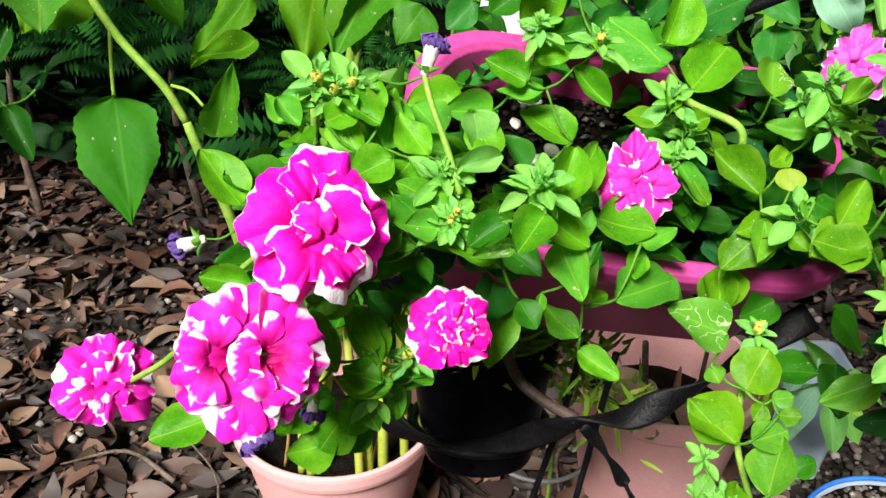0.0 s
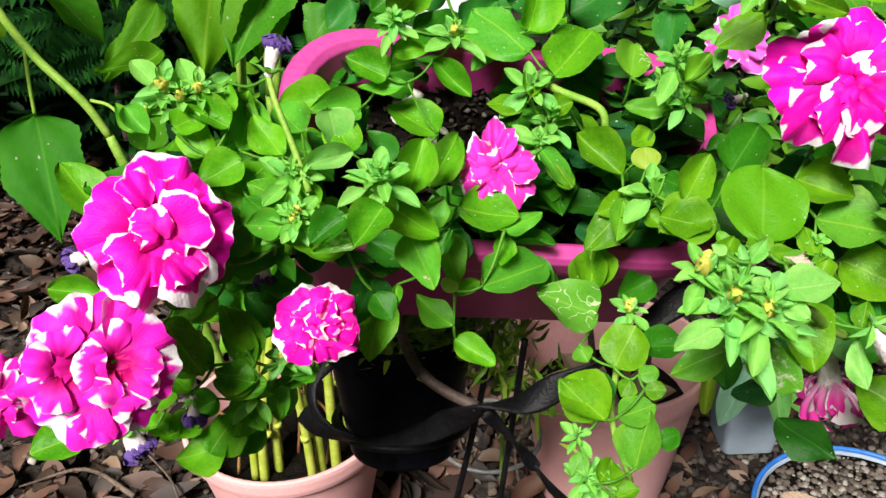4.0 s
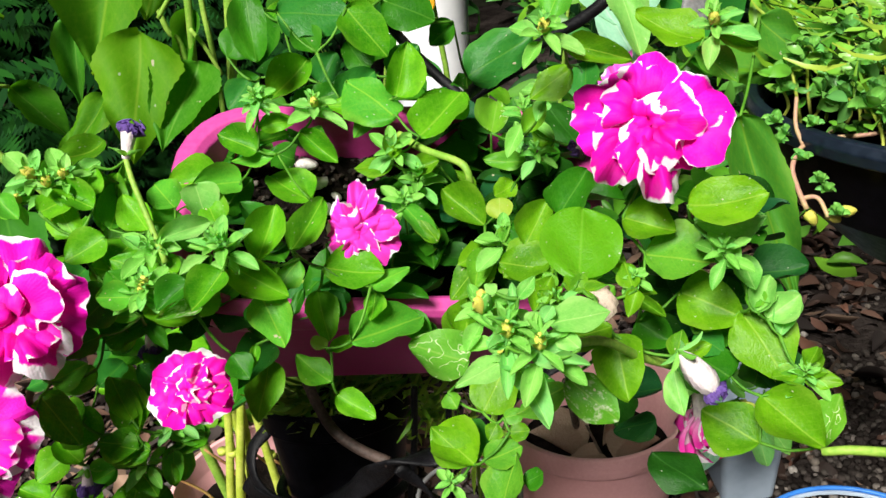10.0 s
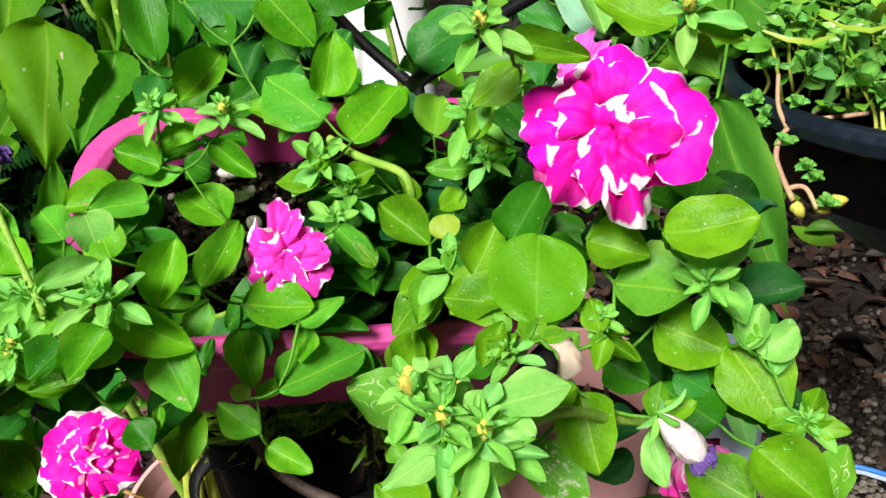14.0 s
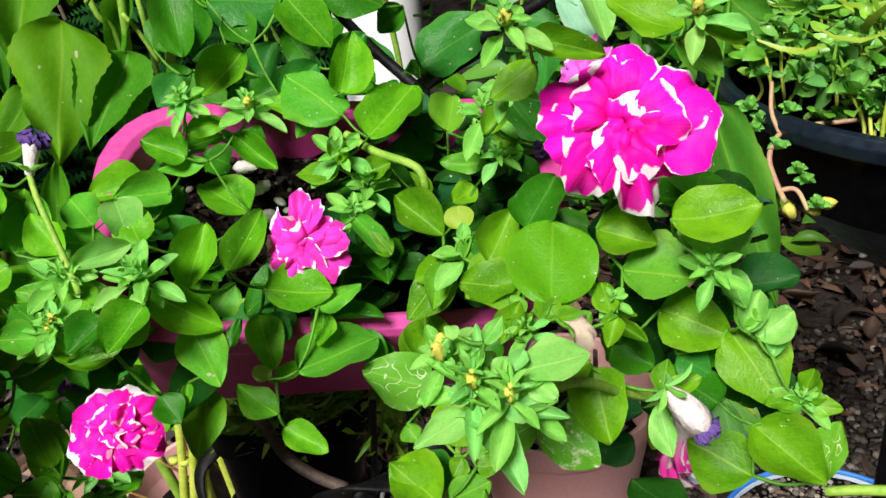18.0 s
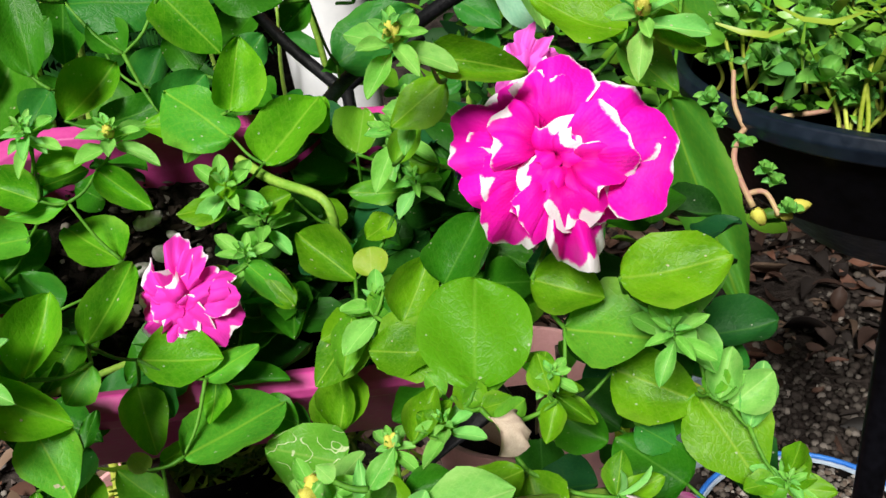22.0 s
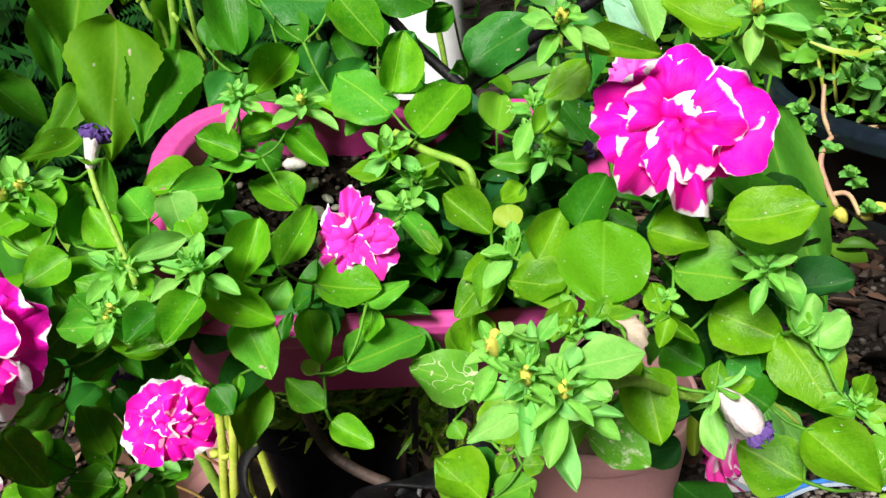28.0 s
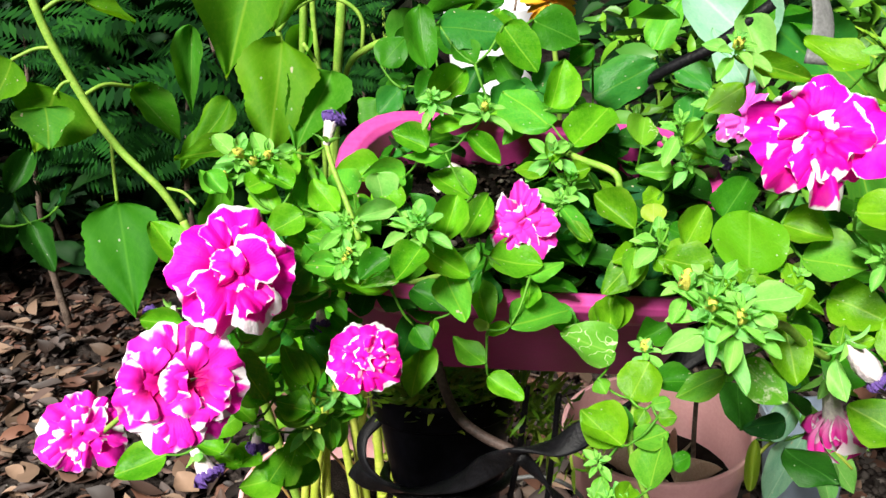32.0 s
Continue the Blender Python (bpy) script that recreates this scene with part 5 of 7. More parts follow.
leaf(P3, (0.1416, 0.3882, 0.7396), (0.1425, 0.3954, 0.748), (-0.18, -0.73, 0.66), 0.0125, 2)
leaf(P3, (0.1585, 0.416, 0.7571), (0.1386, 0.4249, 0.7564), (-0.34, -0.73, 0.59), 0.0094, 12)
leaf(P3, (0.1001, 0.41, 0.7398), (0.111, 0.3974, 0.729), (0.07, -0.62, 0.79), 0.0102, 12)
leaf(P3, (0.1588, 0.3487, 0.7369), (0.1387, 0.3441, 0.7349), (0.02, -0.47, 0.88), 0.0219, 12)
leaf(P3, (0.1653, 0.3068, 0.7466), (0.1724, 0.3342, 0.7656), (-0.03, -0.56, 0.83), 0.0306, 5)
leaf(P3, (0.1637, 0.3451, 0.7579), (0.1786, 0.3591, 0.7737), (-0.24, -0.6, 0.76), 0.0184, 1)
leaf(P3, (0.1912, 0.3449, 0.7539), (0.2105, 0.3324, 0.751), (-0.28, -0.61, 0.74), 0.0193, 12)
leaf(P3, (0.1981, 0.3344, 0.7409), (0.223, 0.3213, 0.7416), (-0.28, -0.49, 0.82), 0.0266, 12)
leaf(P3, (0.2078, 0.309, 0.7726), (0.2368, 0.3062, 0.7738), (-0.09, -0.63, 0.77), 0.0200, 12)
leaf(P3, (0.2136, 0.3208, 0.7596), (0.2414, 0.3156, 0.7635), (-0.22, -0.68, 0.69), 0.0168, 3)
leaf(P3, (0.2139, 0.3368, 0.7192), (0.2337, 0.3178, 0.7184), (-0.41, -0.46, 0.79), 0.0231, 12)
leaf(P3, (0.2364, 0.3234, 0.7145), (0.2467, 0.2975, 0.7004), (-0.16, -0.52, 0.84), 0.0257, 12)
leaf(P3, (0.2434, 0.3141, 0.7153), (0.2561, 0.3141, 0.7257), (-0.48, -0.64, 0.59), 0.0123, 3)
leaf(P3, (0.2364, 0.2969, 0.6896), (0.2514, 0.2702, 0.6828), (-0.37, -0.42, 0.83), 0.0219, 12)
leaf(P3, (0.2337, 0.2882, 0.6731), (0.2145, 0.3031, 0.682), (-0.06, -0.57, 0.82), 0.0226, 12)
leaf(P3, (0.251, 0.2778, 0.6762), (0.2649, 0.2868, 0.6936), (-0.66, -0.3, 0.69), 0.0121, 4)
leaf(P3, (0.1551, 0.2795, 0.7206), (0.171, 0.2649, 0.7106), (-0.2, -0.69, 0.69), 0.0158, 7)
leaf(P3, (0.1747, 0.2871, 0.7326), (0.1763, 0.2669, 0.7196), (0, -0.54, 0.84), 0.0181, 12)
leaf(P3, (0.1458, 0.2485, 0.764), (0.1653, 0.2488, 0.7683), (-0.17, -0.57, 0.8), 0.0124, 3)
leaf(P3, (0.1195, 0.366, 0.6750), (0.0925, 0.368, 0.6890), (0.0, -0.6, 0.8), 0.0250, 4)
leaf(P3, (0.1182, 0.3799, 0.679), (0.1248, 0.3998, 0.6928), (0.05, -0.58, 0.81), 0.0189, 12)
leaf(P3, (0.1157, 0.3291, 0.6429), (0.099, 0.3391, 0.6592), (0.19, -0.74, 0.65), 0.0170, 12)
leaf(P3, (0.1215, 0.3197, 0.6521), (0.1391, 0.3273, 0.6509), (0.25, -0.44, 0.86), 0.0140, 12)
leaf(P3, (0.1313, 0.2475, 0.7537), (0.1141, 0.2404, 0.7516), (0.05, -0.39, 0.92), 0.0094, 3)
leaf(P3, (0.1353, 0.2494, 0.7476), (0.1414, 0.2292, 0.7426), (-0.12, -0.27, 0.95), 0.0092, 3)
leaf(P3, (0.1862, 0.3059, 0.7407), (0.1846, 0.3156, 0.7488), (-0.28, -0.64, 0.71), 0.0083, 12)
leaf(P3, (0.1855, 0.297, 0.745), (0.1804, 0.2899, 0.7385), (-0.22, -0.57, 0.79), 0.0068, 12)
leaf(P3, (0.1903, 0.3159, 0.7305), (0.1982, 0.3045, 0.7277), (-0.5, -0.52, 0.7), 0.0053, 12)
leaf(P3, (0.1969, 0.2828, 0.7212), (0.2017, 0.2912, 0.7294), (-0.13, -0.66, 0.74), 0.0075, 12)
leaf(P3, (0.1961, 0.2782, 0.7259), (0.2089, 0.2799, 0.7282), (-0.06, -0.61, 0.79), 0.0067, 12)
leaf(P3, (0.1957, 0.2821, 0.7184), (0.1963, 0.2666, 0.709), (0.06, -0.52, 0.85), 0.0080, 3)
leaf(P3, (0.2531, 0.293, 0.7), (0.2593, 0.3005, 0.7083), (-0.35, -0.55, 0.76), 0.0068, 12)
leaf(P3, (0.2521, 0.2948, 0.6976), (0.2631, 0.2873, 0.7012), (-0.5, -0.37, 0.78), 0.0077, 12)
leaf(P3, (0.2515, 0.292, 0.6998), (0.2416, 0.2958, 0.7), (-0.23, -0.63, 0.74), 0.0063, 12)
leaf(P3, (0.2392, 0.3128, 0.7193), (0.2475, 0.3232, 0.7305), (-0.23, -0.63, 0.75), 0.0100, 3)
leaf(P3, (0.2247, 0.3562, 0.8196), (0.2354, 0.3397, 0.8096), (-0.4, -0.65, 0.64), 0.0118, 12)
leaf(P3, (0.2276, 0.3586, 0.8228), (0.2047, 0.3781, 0.83), (-0.13, -0.48, 0.87), 0.0175, 12)
leaf(P3, (0.226, 0.3395, 0.8328), (0.2368, 0.3262, 0.8268), (-0.41, -0.63, 0.65), 0.0076, 12)
leaf(P3, (0.1678, 0.3379, 0.8315), (0.1913, 0.3287, 0.828), (-0.22, -0.79, 0.57), 0.0101, 12)
leaf(P3, (0.174, 0.3609, 0.8163), (0.1559, 0.3569, 0.8079), (-0.07, -0.83, 0.55), 0.0131, 12)
leaf(P3, (0.1437, 0.4378, 0.7666), (0.1499, 0.4569, 0.7796), (0.05, -0.57, 0.82), 0.0169, 4)
leaf(P3, (0.1562, 0.3914, 0.7795), (0.1677, 0.3976, 0.7909), (-0.14, -0.8, 0.58), 0.0097, 12)
leaf(P3, (0.1726, 0.4109, 0.7679), (0.1621, 0.4149, 0.7733), (-0.06, -0.85, 0.52), 0.0087, 12)
leaf(P3, (0.1534, 0.4238, 0.7433), (0.1413, 0.417, 0.7393), (0.14, -0.67, 0.73), 0.0109, 12)
leaf(P3, (0.1301, 0.4502, 0.7295), (0.1237, 0.4629, 0.7408), (-0, -0.66, 0.75), 0.0132, 12)
leaf(P3, (0.1149, 0.4441, 0.7494), (0.1006, 0.442, 0.7463), (-0.02, -0.77, 0.64), 0.0129, 12)
leaf(P3, (0.0914, 0.4293, 0.7585), (0.0724, 0.4265, 0.7622), (0.24, -0.58, 0.78), 0.0124, 12)
leaf(P3, (0.0921, 0.4225, 0.7638), (0.0932, 0.4343, 0.7743), (0.29, -0.65, 0.7), 0.0095, 12)
leaf(P3, (0.1012, 0.4335, 0.7526), (0.1152, 0.4354, 0.7557), (-0.02, -0.81, 0.59), 0.0110, 12)
leaf(P3, (0.167, 0.3021, 0.7427), (0.1612, 0.3101, 0.7504), (0.08, -0.66, 0.75), 0.0084, 12)
leaf(P3, (0.1562, 0.2984, 0.7399), (0.1487, 0.3041, 0.7445), (-0.06, -0.67, 0.74), 0.0068, 12)
leaf(P3, (0.169, 0.2939, 0.7451), (0.1781, 0.2986, 0.7475), (0.09, -0.6, 0.8), 0.0065, 12)
leaf(P3, (0.2383, 0.3311, 0.6971), (0.2286, 0.3368, 0.7006), (-0.07, -0.6, 0.8), 0.0149, 1)
leaf(P3, (0.2176, 0.3266, 0.7036), (0.2282, 0.318, 0.6996), (-0.14, -0.55, 0.82), 0.0143, 1)
leaf(P3, (0.1934, 0.3301, 0.7108), (0.206, 0.3197, 0.7049), (-0.25, -0.69, 0.68), 0.0156, 1)
leaf(P3, (0.1563, 0.4067, 0.6677), (0.1379, 0.4002, 0.6618), (-0.01, -0.67, 0.74), 0.0169, 1)
leaf(P3, (0.2225, 0.316, 0.7538), (0.2271, 0.306, 0.7446), (-0.39, -0.71, 0.58), 0.0097, 3)
leaf(P3, (0.2368, 0.3279, 0.7384), (0.2379, 0.314, 0.7288), (-0.14, -0.57, 0.81), 0.0106, 3)
leaf(P3, (0.1375, 0.2449, 0.7565), (0.1516, 0.244, 0.7566), (-0.05, -0.63, 0.77), 0.0079, 3)
leaf(P3, (0.1314, 0.2452, 0.7593), (0.1296, 0.2512, 0.7649), (0.18, -0.65, 0.74), 0.0049, 3)
leaf(P3, (0.1545, 0.2427, 0.757), (0.1482, 0.249, 0.7632), (0.13, -0.63, 0.77), 0.0068, 3)
leaf(P3, (0.1344, 0.2413, 0.7525), (0.1287, 0.246, 0.7541), (-0.06, -0.38, 0.92), 0.0059, 3)
leaf(P3, (0.1449, 0.2436, 0.754), (0.1574, 0.2408, 0.7519), (-0.03, -0.69, 0.73), 0.0038, 3)
leaf(P3, (0.1352, 0.2494, 0.7684), (0.1354, 0.2569, 0.7761), (-0.04, -0.72, 0.7), 0.0034, 3)
leaf(P3, (0.1366, 0.2509, 0.773), (0.1429, 0.2574, 0.7766), (0.19, -0.61, 0.77), 0.0047, 3)
leaf(P3, (0.1299, 0.2535, 0.7745), (0.1264, 0.257, 0.7766), (-0.18, -0.63, 0.75), 0.0038, 3)
leaf(P3, (0.1313, 0.2449, 0.7595), (0.1251, 0.2499, 0.7608), (-0.22, -0.49, 0.84), 0.0054, 3)
leaf(P3, (0.1384, 0.2471, 0.7643), (0.1442, 0.252, 0.7676), (0.02, -0.57, 0.82), 0.0053, 3)
leaf(P3, (0.1432, 0.2474, 0.7652), (0.1476, 0.2522, 0.7688), (-0.12, -0.52, 0.85), 0.0048, 3)
leaf(P3, (0.1175, 0.3237, 0.6469), (0.1002, 0.3448, 0.6545), (-0.04, -0.36, 0.93), 0.0215, 12)
leaf(P3, (0.1259, 0.3019, 0.6373), (0.1359, 0.3219, 0.654), (-0.37, -0.48, 0.8), 0.0192, 12)
leaf(P3, (0.1386, 0.3129, 0.6428), (0.1476, 0.3114, 0.6487), (-0.52, -0.51, 0.68), 0.0098, 1)
leaf(P3, (0.1237, 0.3426, 0.6615), (0.1346, 0.352, 0.678), (-0.2, -0.79, 0.58), 0.0216, 12)
leaf(P3, (0.1385, 0.358, 0.6615), (0.1609, 0.3535, 0.6659), (-0.27, -0.58, 0.77), 0.0149, 1)
leaf(P3, (0.1576, 0.3036, 0.6998), (0.1351, 0.3024, 0.6915), (-0.27, -0.52, 0.81), 0.0139, 12)
leaf(P3, (0.1211, 0.3388, 0.6408), (0.1106, 0.3562, 0.6476), (-0.16, -0.44, 0.88), 0.0166, 1)
leaf(P3, (0.1081, 0.3487, 0.6702), (0.1115, 0.3429, 0.6647), (-0.32, -0.74, 0.59), 0.0089, 12)
leaf(P3, (0.1296, 0.3342, 0.6608), (0.1245, 0.3293, 0.6554), (-0.19, -0.63, 0.75), 0.0084, 12)
leaf(P3, (0.1347, 0.3284, 0.6597), (0.1439, 0.3268, 0.6603), (-0.17, -0.65, 0.74), 0.0086, 12)
leaf(P3, (0.1327, 0.3339, 0.6638), (0.1411, 0.333, 0.6671), (-0.37, -0.42, 0.83), 0.0082, 12)
leaf(P3, (0.1128, 0.3059, 0.626), (0.122, 0.3188, 0.6299), (0.18, -0.4, 0.9), 0.0123, 12)
leaf(P3, (0.108, 0.3228, 0.6286), (0.1017, 0.3147, 0.6231), (-0.07, -0.52, 0.85), 0.0085, 12)
leaf(P3, (0.1203, 0.3041, 0.6183), (0.1306, 0.3062, 0.6223), (-0.3, -0.27, 0.92), 0.0107, 12)
leaf(P3, (0.1462, 0.2989, 0.7391), (0.1552, 0.3096, 0.7482), (-0.11, -0.59, 0.8), 0.0094, 12)
leaf(P3, (0.1496, 0.2989, 0.7424), (0.1592, 0.3071, 0.7453), (0.11, -0.44, 0.89), 0.0062, 12)
leaf(P3, (0.1571, 0.3161, 0.7386), (0.1536, 0.3225, 0.7428), (-0.1, -0.58, 0.81), 0.0059, 12)
leaf(P3, (0.1591, 0.306, 0.7462), (0.1683, 0.3077, 0.7467), (0.03, -0.44, 0.9), 0.0057, 12)
leaf(P3, (0.1615, 0.3034, 0.7437), (0.1745, 0.3093, 0.75), (-0.22, -0.44, 0.87), 0.0057, 12)
leaf(P3, (0.1656, 0.2999, 0.7456), (0.1752, 0.3, 0.7473), (-0.15, -0.49, 0.86), 0.0064, 12)
leaf(P3, (0.1856, 0.315, 0.7412), (0.189, 0.3206, 0.7446), (-0.02, -0.51, 0.86), 0.0081, 12)
leaf(P3, (0.1893, 0.3171, 0.7325), (0.1981, 0.3149, 0.7322), (-0.11, -0.57, 0.81), 0.0051, 12)
leaf(P3, (0.1849, 0.3013, 0.7439), (0.1819, 0.2918, 0.7383), (-0.16, -0.46, 0.87), 0.0068, 12)
leaf(P3, (0.1929, 0.3179, 0.7288), (0.2001, 0.3081, 0.7244), (-0.32, -0.57, 0.76), 0.0050, 12)
leaf(P3, (0.2272, 0.3071, 0.6932), (0.2103, 0.3266, 0.7013), (-0.22, -0.53, 0.82), 0.0239, 1)
leaf(P3, (0.2368, 0.3154, 0.7207), (0.2426, 0.3211, 0.7282), (-0.25, -0.67, 0.7), 0.0075, 12)
leaf(P3, (0.2442, 0.3124, 0.7236), (0.2465, 0.3214, 0.7271), (-0.24, -0.3, 0.92), 0.0066, 3)
leaf(P3, (0.2472, 0.309, 0.71), (0.2575, 0.3224, 0.724), (-0.36, -0.52, 0.77), 0.0097, 3)
leaf(P3, (0.2529, 0.2947, 0.7033), (0.2603, 0.3022, 0.707), (-0.21, -0.26, 0.94), 0.0067, 12)
leaf(P3, (0.2515, 0.295, 0.701), (0.2603, 0.2918, 0.7019), (-0.27, -0.48, 0.84), 0.0073, 12)
leaf(P3, (0.2498, 0.2951, 0.7014), (0.2396, 0.2957, 0.6988), (-0.25, -0.34, 0.91), 0.0073, 12)
leaf(P3, (0.1524, 0.2743, 0.7411), (0.172, 0.2773, 0.7445), (-0.07, -0.5, 0.86), 0.0110, 12)
leaf(P3, (0.1289, 0.3991, 0.7071), (0.1204, 0.3909, 0.6986), (-0.07, -0.68, 0.73), 0.0112, 12)
leaf(P3, (0.1406, 0.3639, 0.7385), (0.1503, 0.3744, 0.7437), (0.11, -0.53, 0.84), 0.0098, 12)
leaf(P3, (0.1328, 0.3858, 0.7257), (0.1195, 0.3802, 0.7223), (0.08, -0.66, 0.75), 0.0126, 12)
leaf(P3, (0.1398, 0.373, 0.7254), (0.1465, 0.3666, 0.721), (-0.2, -0.69, 0.7), 0.0099, 12)
sprig(P3, (0.1589, 0.3293, 0.84), (-0.02, -0.64, 0.77), 0.0113, 'b')
sprig(P3, (0.223, 0.3323, 0.8355), (-0.25, -0.49, 0.83), 0.0116, 'b')
sprig(P3, (0.1585, 0.4117, 0.784), (-0.04, -0.5, 0.86), 0.0136, 's')
sprig(P3, (0.1418, 0.3735, 0.7372), (0, -0.41, 0.91), 0.0138, 's')
sprig(P3, (0.1421, 0.2454, 0.7582), (0.02, -0.35, 0.94), 0.0125, 'f')
sprig(P3, (0.1321, 0.2484, 0.7626), (0.03, -0.38, 0.92), 0.0125, 'f')
sprig(P3, (0.125, 0.257, 0.7676), (-0.15, -0.39, 0.91), 0.0105, 'd')
sprig(P3, (0.1556, 0.2997, 0.7426), (-0.17, -0.28, 0.95), 0.0087, 's')
sprig(P3, (0.2224, 0.308, 0.7522), (-0.29, -0.44, 0.85), 0.0109, 's')
sprig(P3, (0.2522, 0.2935, 0.7011), (-0.2, -0.41, 0.89), 0.0078, 's')
sprig(P3, (0.1637, 0.371, 0.8062), (-0.24, -0.52, 0.82), 0.0087, 's')
sprig(P3, (0.1631, 0.4094, 0.7644), (-0.14, -0.39, 0.91), 0.0101, 's')
sprig(P3, (0.1583, 0.4365, 0.7651), (-0.11, -0.63, 0.77), 0.0107, 's')
sprig(P3, (0.1878, 0.3113, 0.7432), (0.02, -0.54, 0.84), 0.0061, 's')
sprig(P3, (0.1054, 0.325, 0.637), (-0.02, -0.32, 0.95), 0.0077, 's')
sprig(P3, (0.108, 0.3125, 0.6226), (0.05, -0.41, 0.91), 0.0097, 's')
sprig(P3, (0.1154, 0.3123, 0.6197), (-0.01, -0.51, 0.86), 0.0129, 's')
sprig(P3, (0.1371, 0.3738, 0.6721), (-0.03, -0.36, 0.93), 0.0098, 'd')
leaf(P3, (0.187, 0.432, 0.700), (0.204, 0.412, 0.710), (-0.1, -0.7, 0.6), 0.0200, 1)
leaf(P3, (0.201, 0.428, 0.702), (0.193, 0.404, 0.689), (0.1, -0.7, 0.6), 0.0180, 0)
leaf(P3, (0.192, 0.442, 0.712), (0.209, 0.430, 0.705), (-0.2, -0.7, 0.6), 0.0170, 1)
flower(P3, 'big', (0.2000, 0.3400, 0.7960), (-0.27, -0.86, 0.44), 0.0300)
flower(P3, 'pale', (0.244, 0.5695, 0.742), (-0.4, -0.84, 0.37), 0.0230)
withered(P1, (-0.0240, 0.3810, 0.7915), (-0.0195, 0.3870, 0.8075), 0.0125)
withered(P1, (-0.1077, 0.3469, 0.6362), (-0.098, 0.3396, 0.6187), 0.0190, label='drooping spent flower, violet with a magenta edge')
withered(P1, (-0.0734, 0.3522, 0.647), (-0.0742, 0.3459, 0.6321), 0.0104)
withered(P1, (-0.0386, 0.3876, 0.7027), (-0.0379, 0.3806, 0.6863), 0.0106)
withered(P1, (-0.1558, 0.4798, 0.6543), (-0.1773, 0.4764, 0.6478), 0.0183, label='folded lilac flower with a green calyx')
withered(P3, (0.1960, 0.2740, 0.7300), (0.2085, 0.2680, 0.7140), 0.0092, bag=True, bloom=0.5)
withered(P3, (0.23, 0.3608, 0.6632), (0.2332, 0.345, 0.6259), 0.0200, label='wilted flower, bright pink and white', tint='pink', bloom=1.0)
withered(P3, (0.1881, 0.4003, 0.7696), (0.1777, 0.3992, 0.7661), 0.0074)
DEAD_LEAF = frame_of((0.1663, 0.2916, 0.7495), (0.0116, -0.0058, -0.0084), (0, -0.6, 0.8)) @ Matrix.Diagonal((0.012, 0.013, 0.012, 1))


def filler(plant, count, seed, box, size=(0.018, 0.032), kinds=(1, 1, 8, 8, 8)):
    """Smaller leaves deeper in the bush; their dark kinds put its shade into colour."""
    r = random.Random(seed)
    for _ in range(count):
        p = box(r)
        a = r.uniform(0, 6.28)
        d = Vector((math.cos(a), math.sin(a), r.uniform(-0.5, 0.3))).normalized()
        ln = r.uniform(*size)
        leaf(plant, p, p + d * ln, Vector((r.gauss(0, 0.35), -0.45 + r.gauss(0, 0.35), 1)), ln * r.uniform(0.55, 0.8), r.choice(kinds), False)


def bush(u0, u1, v0, v1, w0, w1):
    return lambda r: in_trough(r.uniform(u0, u1), r.uniform(v0, v1), r.uniform(w0, w1))


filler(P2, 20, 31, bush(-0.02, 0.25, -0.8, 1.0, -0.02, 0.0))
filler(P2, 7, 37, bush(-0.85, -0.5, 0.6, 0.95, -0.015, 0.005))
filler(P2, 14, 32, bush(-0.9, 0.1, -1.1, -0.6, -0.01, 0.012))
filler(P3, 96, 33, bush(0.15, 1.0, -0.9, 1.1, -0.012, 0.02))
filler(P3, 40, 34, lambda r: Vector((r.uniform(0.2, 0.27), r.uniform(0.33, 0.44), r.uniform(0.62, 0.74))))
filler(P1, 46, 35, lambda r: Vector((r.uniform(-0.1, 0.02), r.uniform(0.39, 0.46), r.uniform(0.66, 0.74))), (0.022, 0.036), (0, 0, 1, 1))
STRAP = [(-0.057, 0.53, 0.48), (-0.043, 0.505, 0.485), (-0.006, 0.478, 0.497), (0.028, 0.456, 0.521), (0.05, 0.435, 0.55), (0.069, 0.42, 0.573), (0.093, 0.42, 0.575), (0.112, 0.42, 0.586), (0.134, 0.425, 0.596), (0.162, 0.427, 0.623), (0.19, 0.43, 0.644)]
LEG = [(0.081, 0.5, 0.57), (0.076, 0.5, 0.526), (0.069, 0.5, 0.484), (0.057, 0.5, 0.42)]
LEG_B = [(0.071, 0.42, 0.57), (0.088, 0.425, 0.541), (0.103, 0.43, 0.514), (0.114, 0.435, 0.491)]
SCROLL_A = [(0.02, 0.45, 0.622), (0.024, 0.447, 0.604), (0.033, 0.44, 0.586), (0.048, 0.43, 0.578), (0.066, 0.42, 0.574)]
LEG_E = [(0.104, 0.5, 0.562), (0.1, 0.5, 0.518), (0.09, 0.5, 0.419)]
LOOP = [(-0.034, 0.535, 0.523), (-0.047, 0.525, 0.512), (-0.046, 0.512, 0.497), (-0.031, 0.495, 0.492), (-0.013, 0.483, 0.495)]
ROD_A = [(0.15, 0.62, 0.744), (0.198, 0.6, 0.776), (0.224, 0.59, 0.791), (0.259, 0.58, 0.82)]
ROD_B = [(0.084, 0.707, 0.778), (0.109, 0.668, 0.754), (0.134, 0.642, 0.732)]
ROD_C = [(0.147, 0.64, 0.731), (0.171, 0.644, 0.741), (0.194, 0.647, 0.751)]
GREY_STRIP = [(0.281, 0.56, 0.83), (0.285, 0.555, 0.808), (0.282, 0.55, 0.783)]
RING_AT = (0.106, 0.80, 0.2)
RING_R = 0.062
BLACKPOT = (0.017, 0.555, 0.532)
BLACKPOT_R = 0.0569
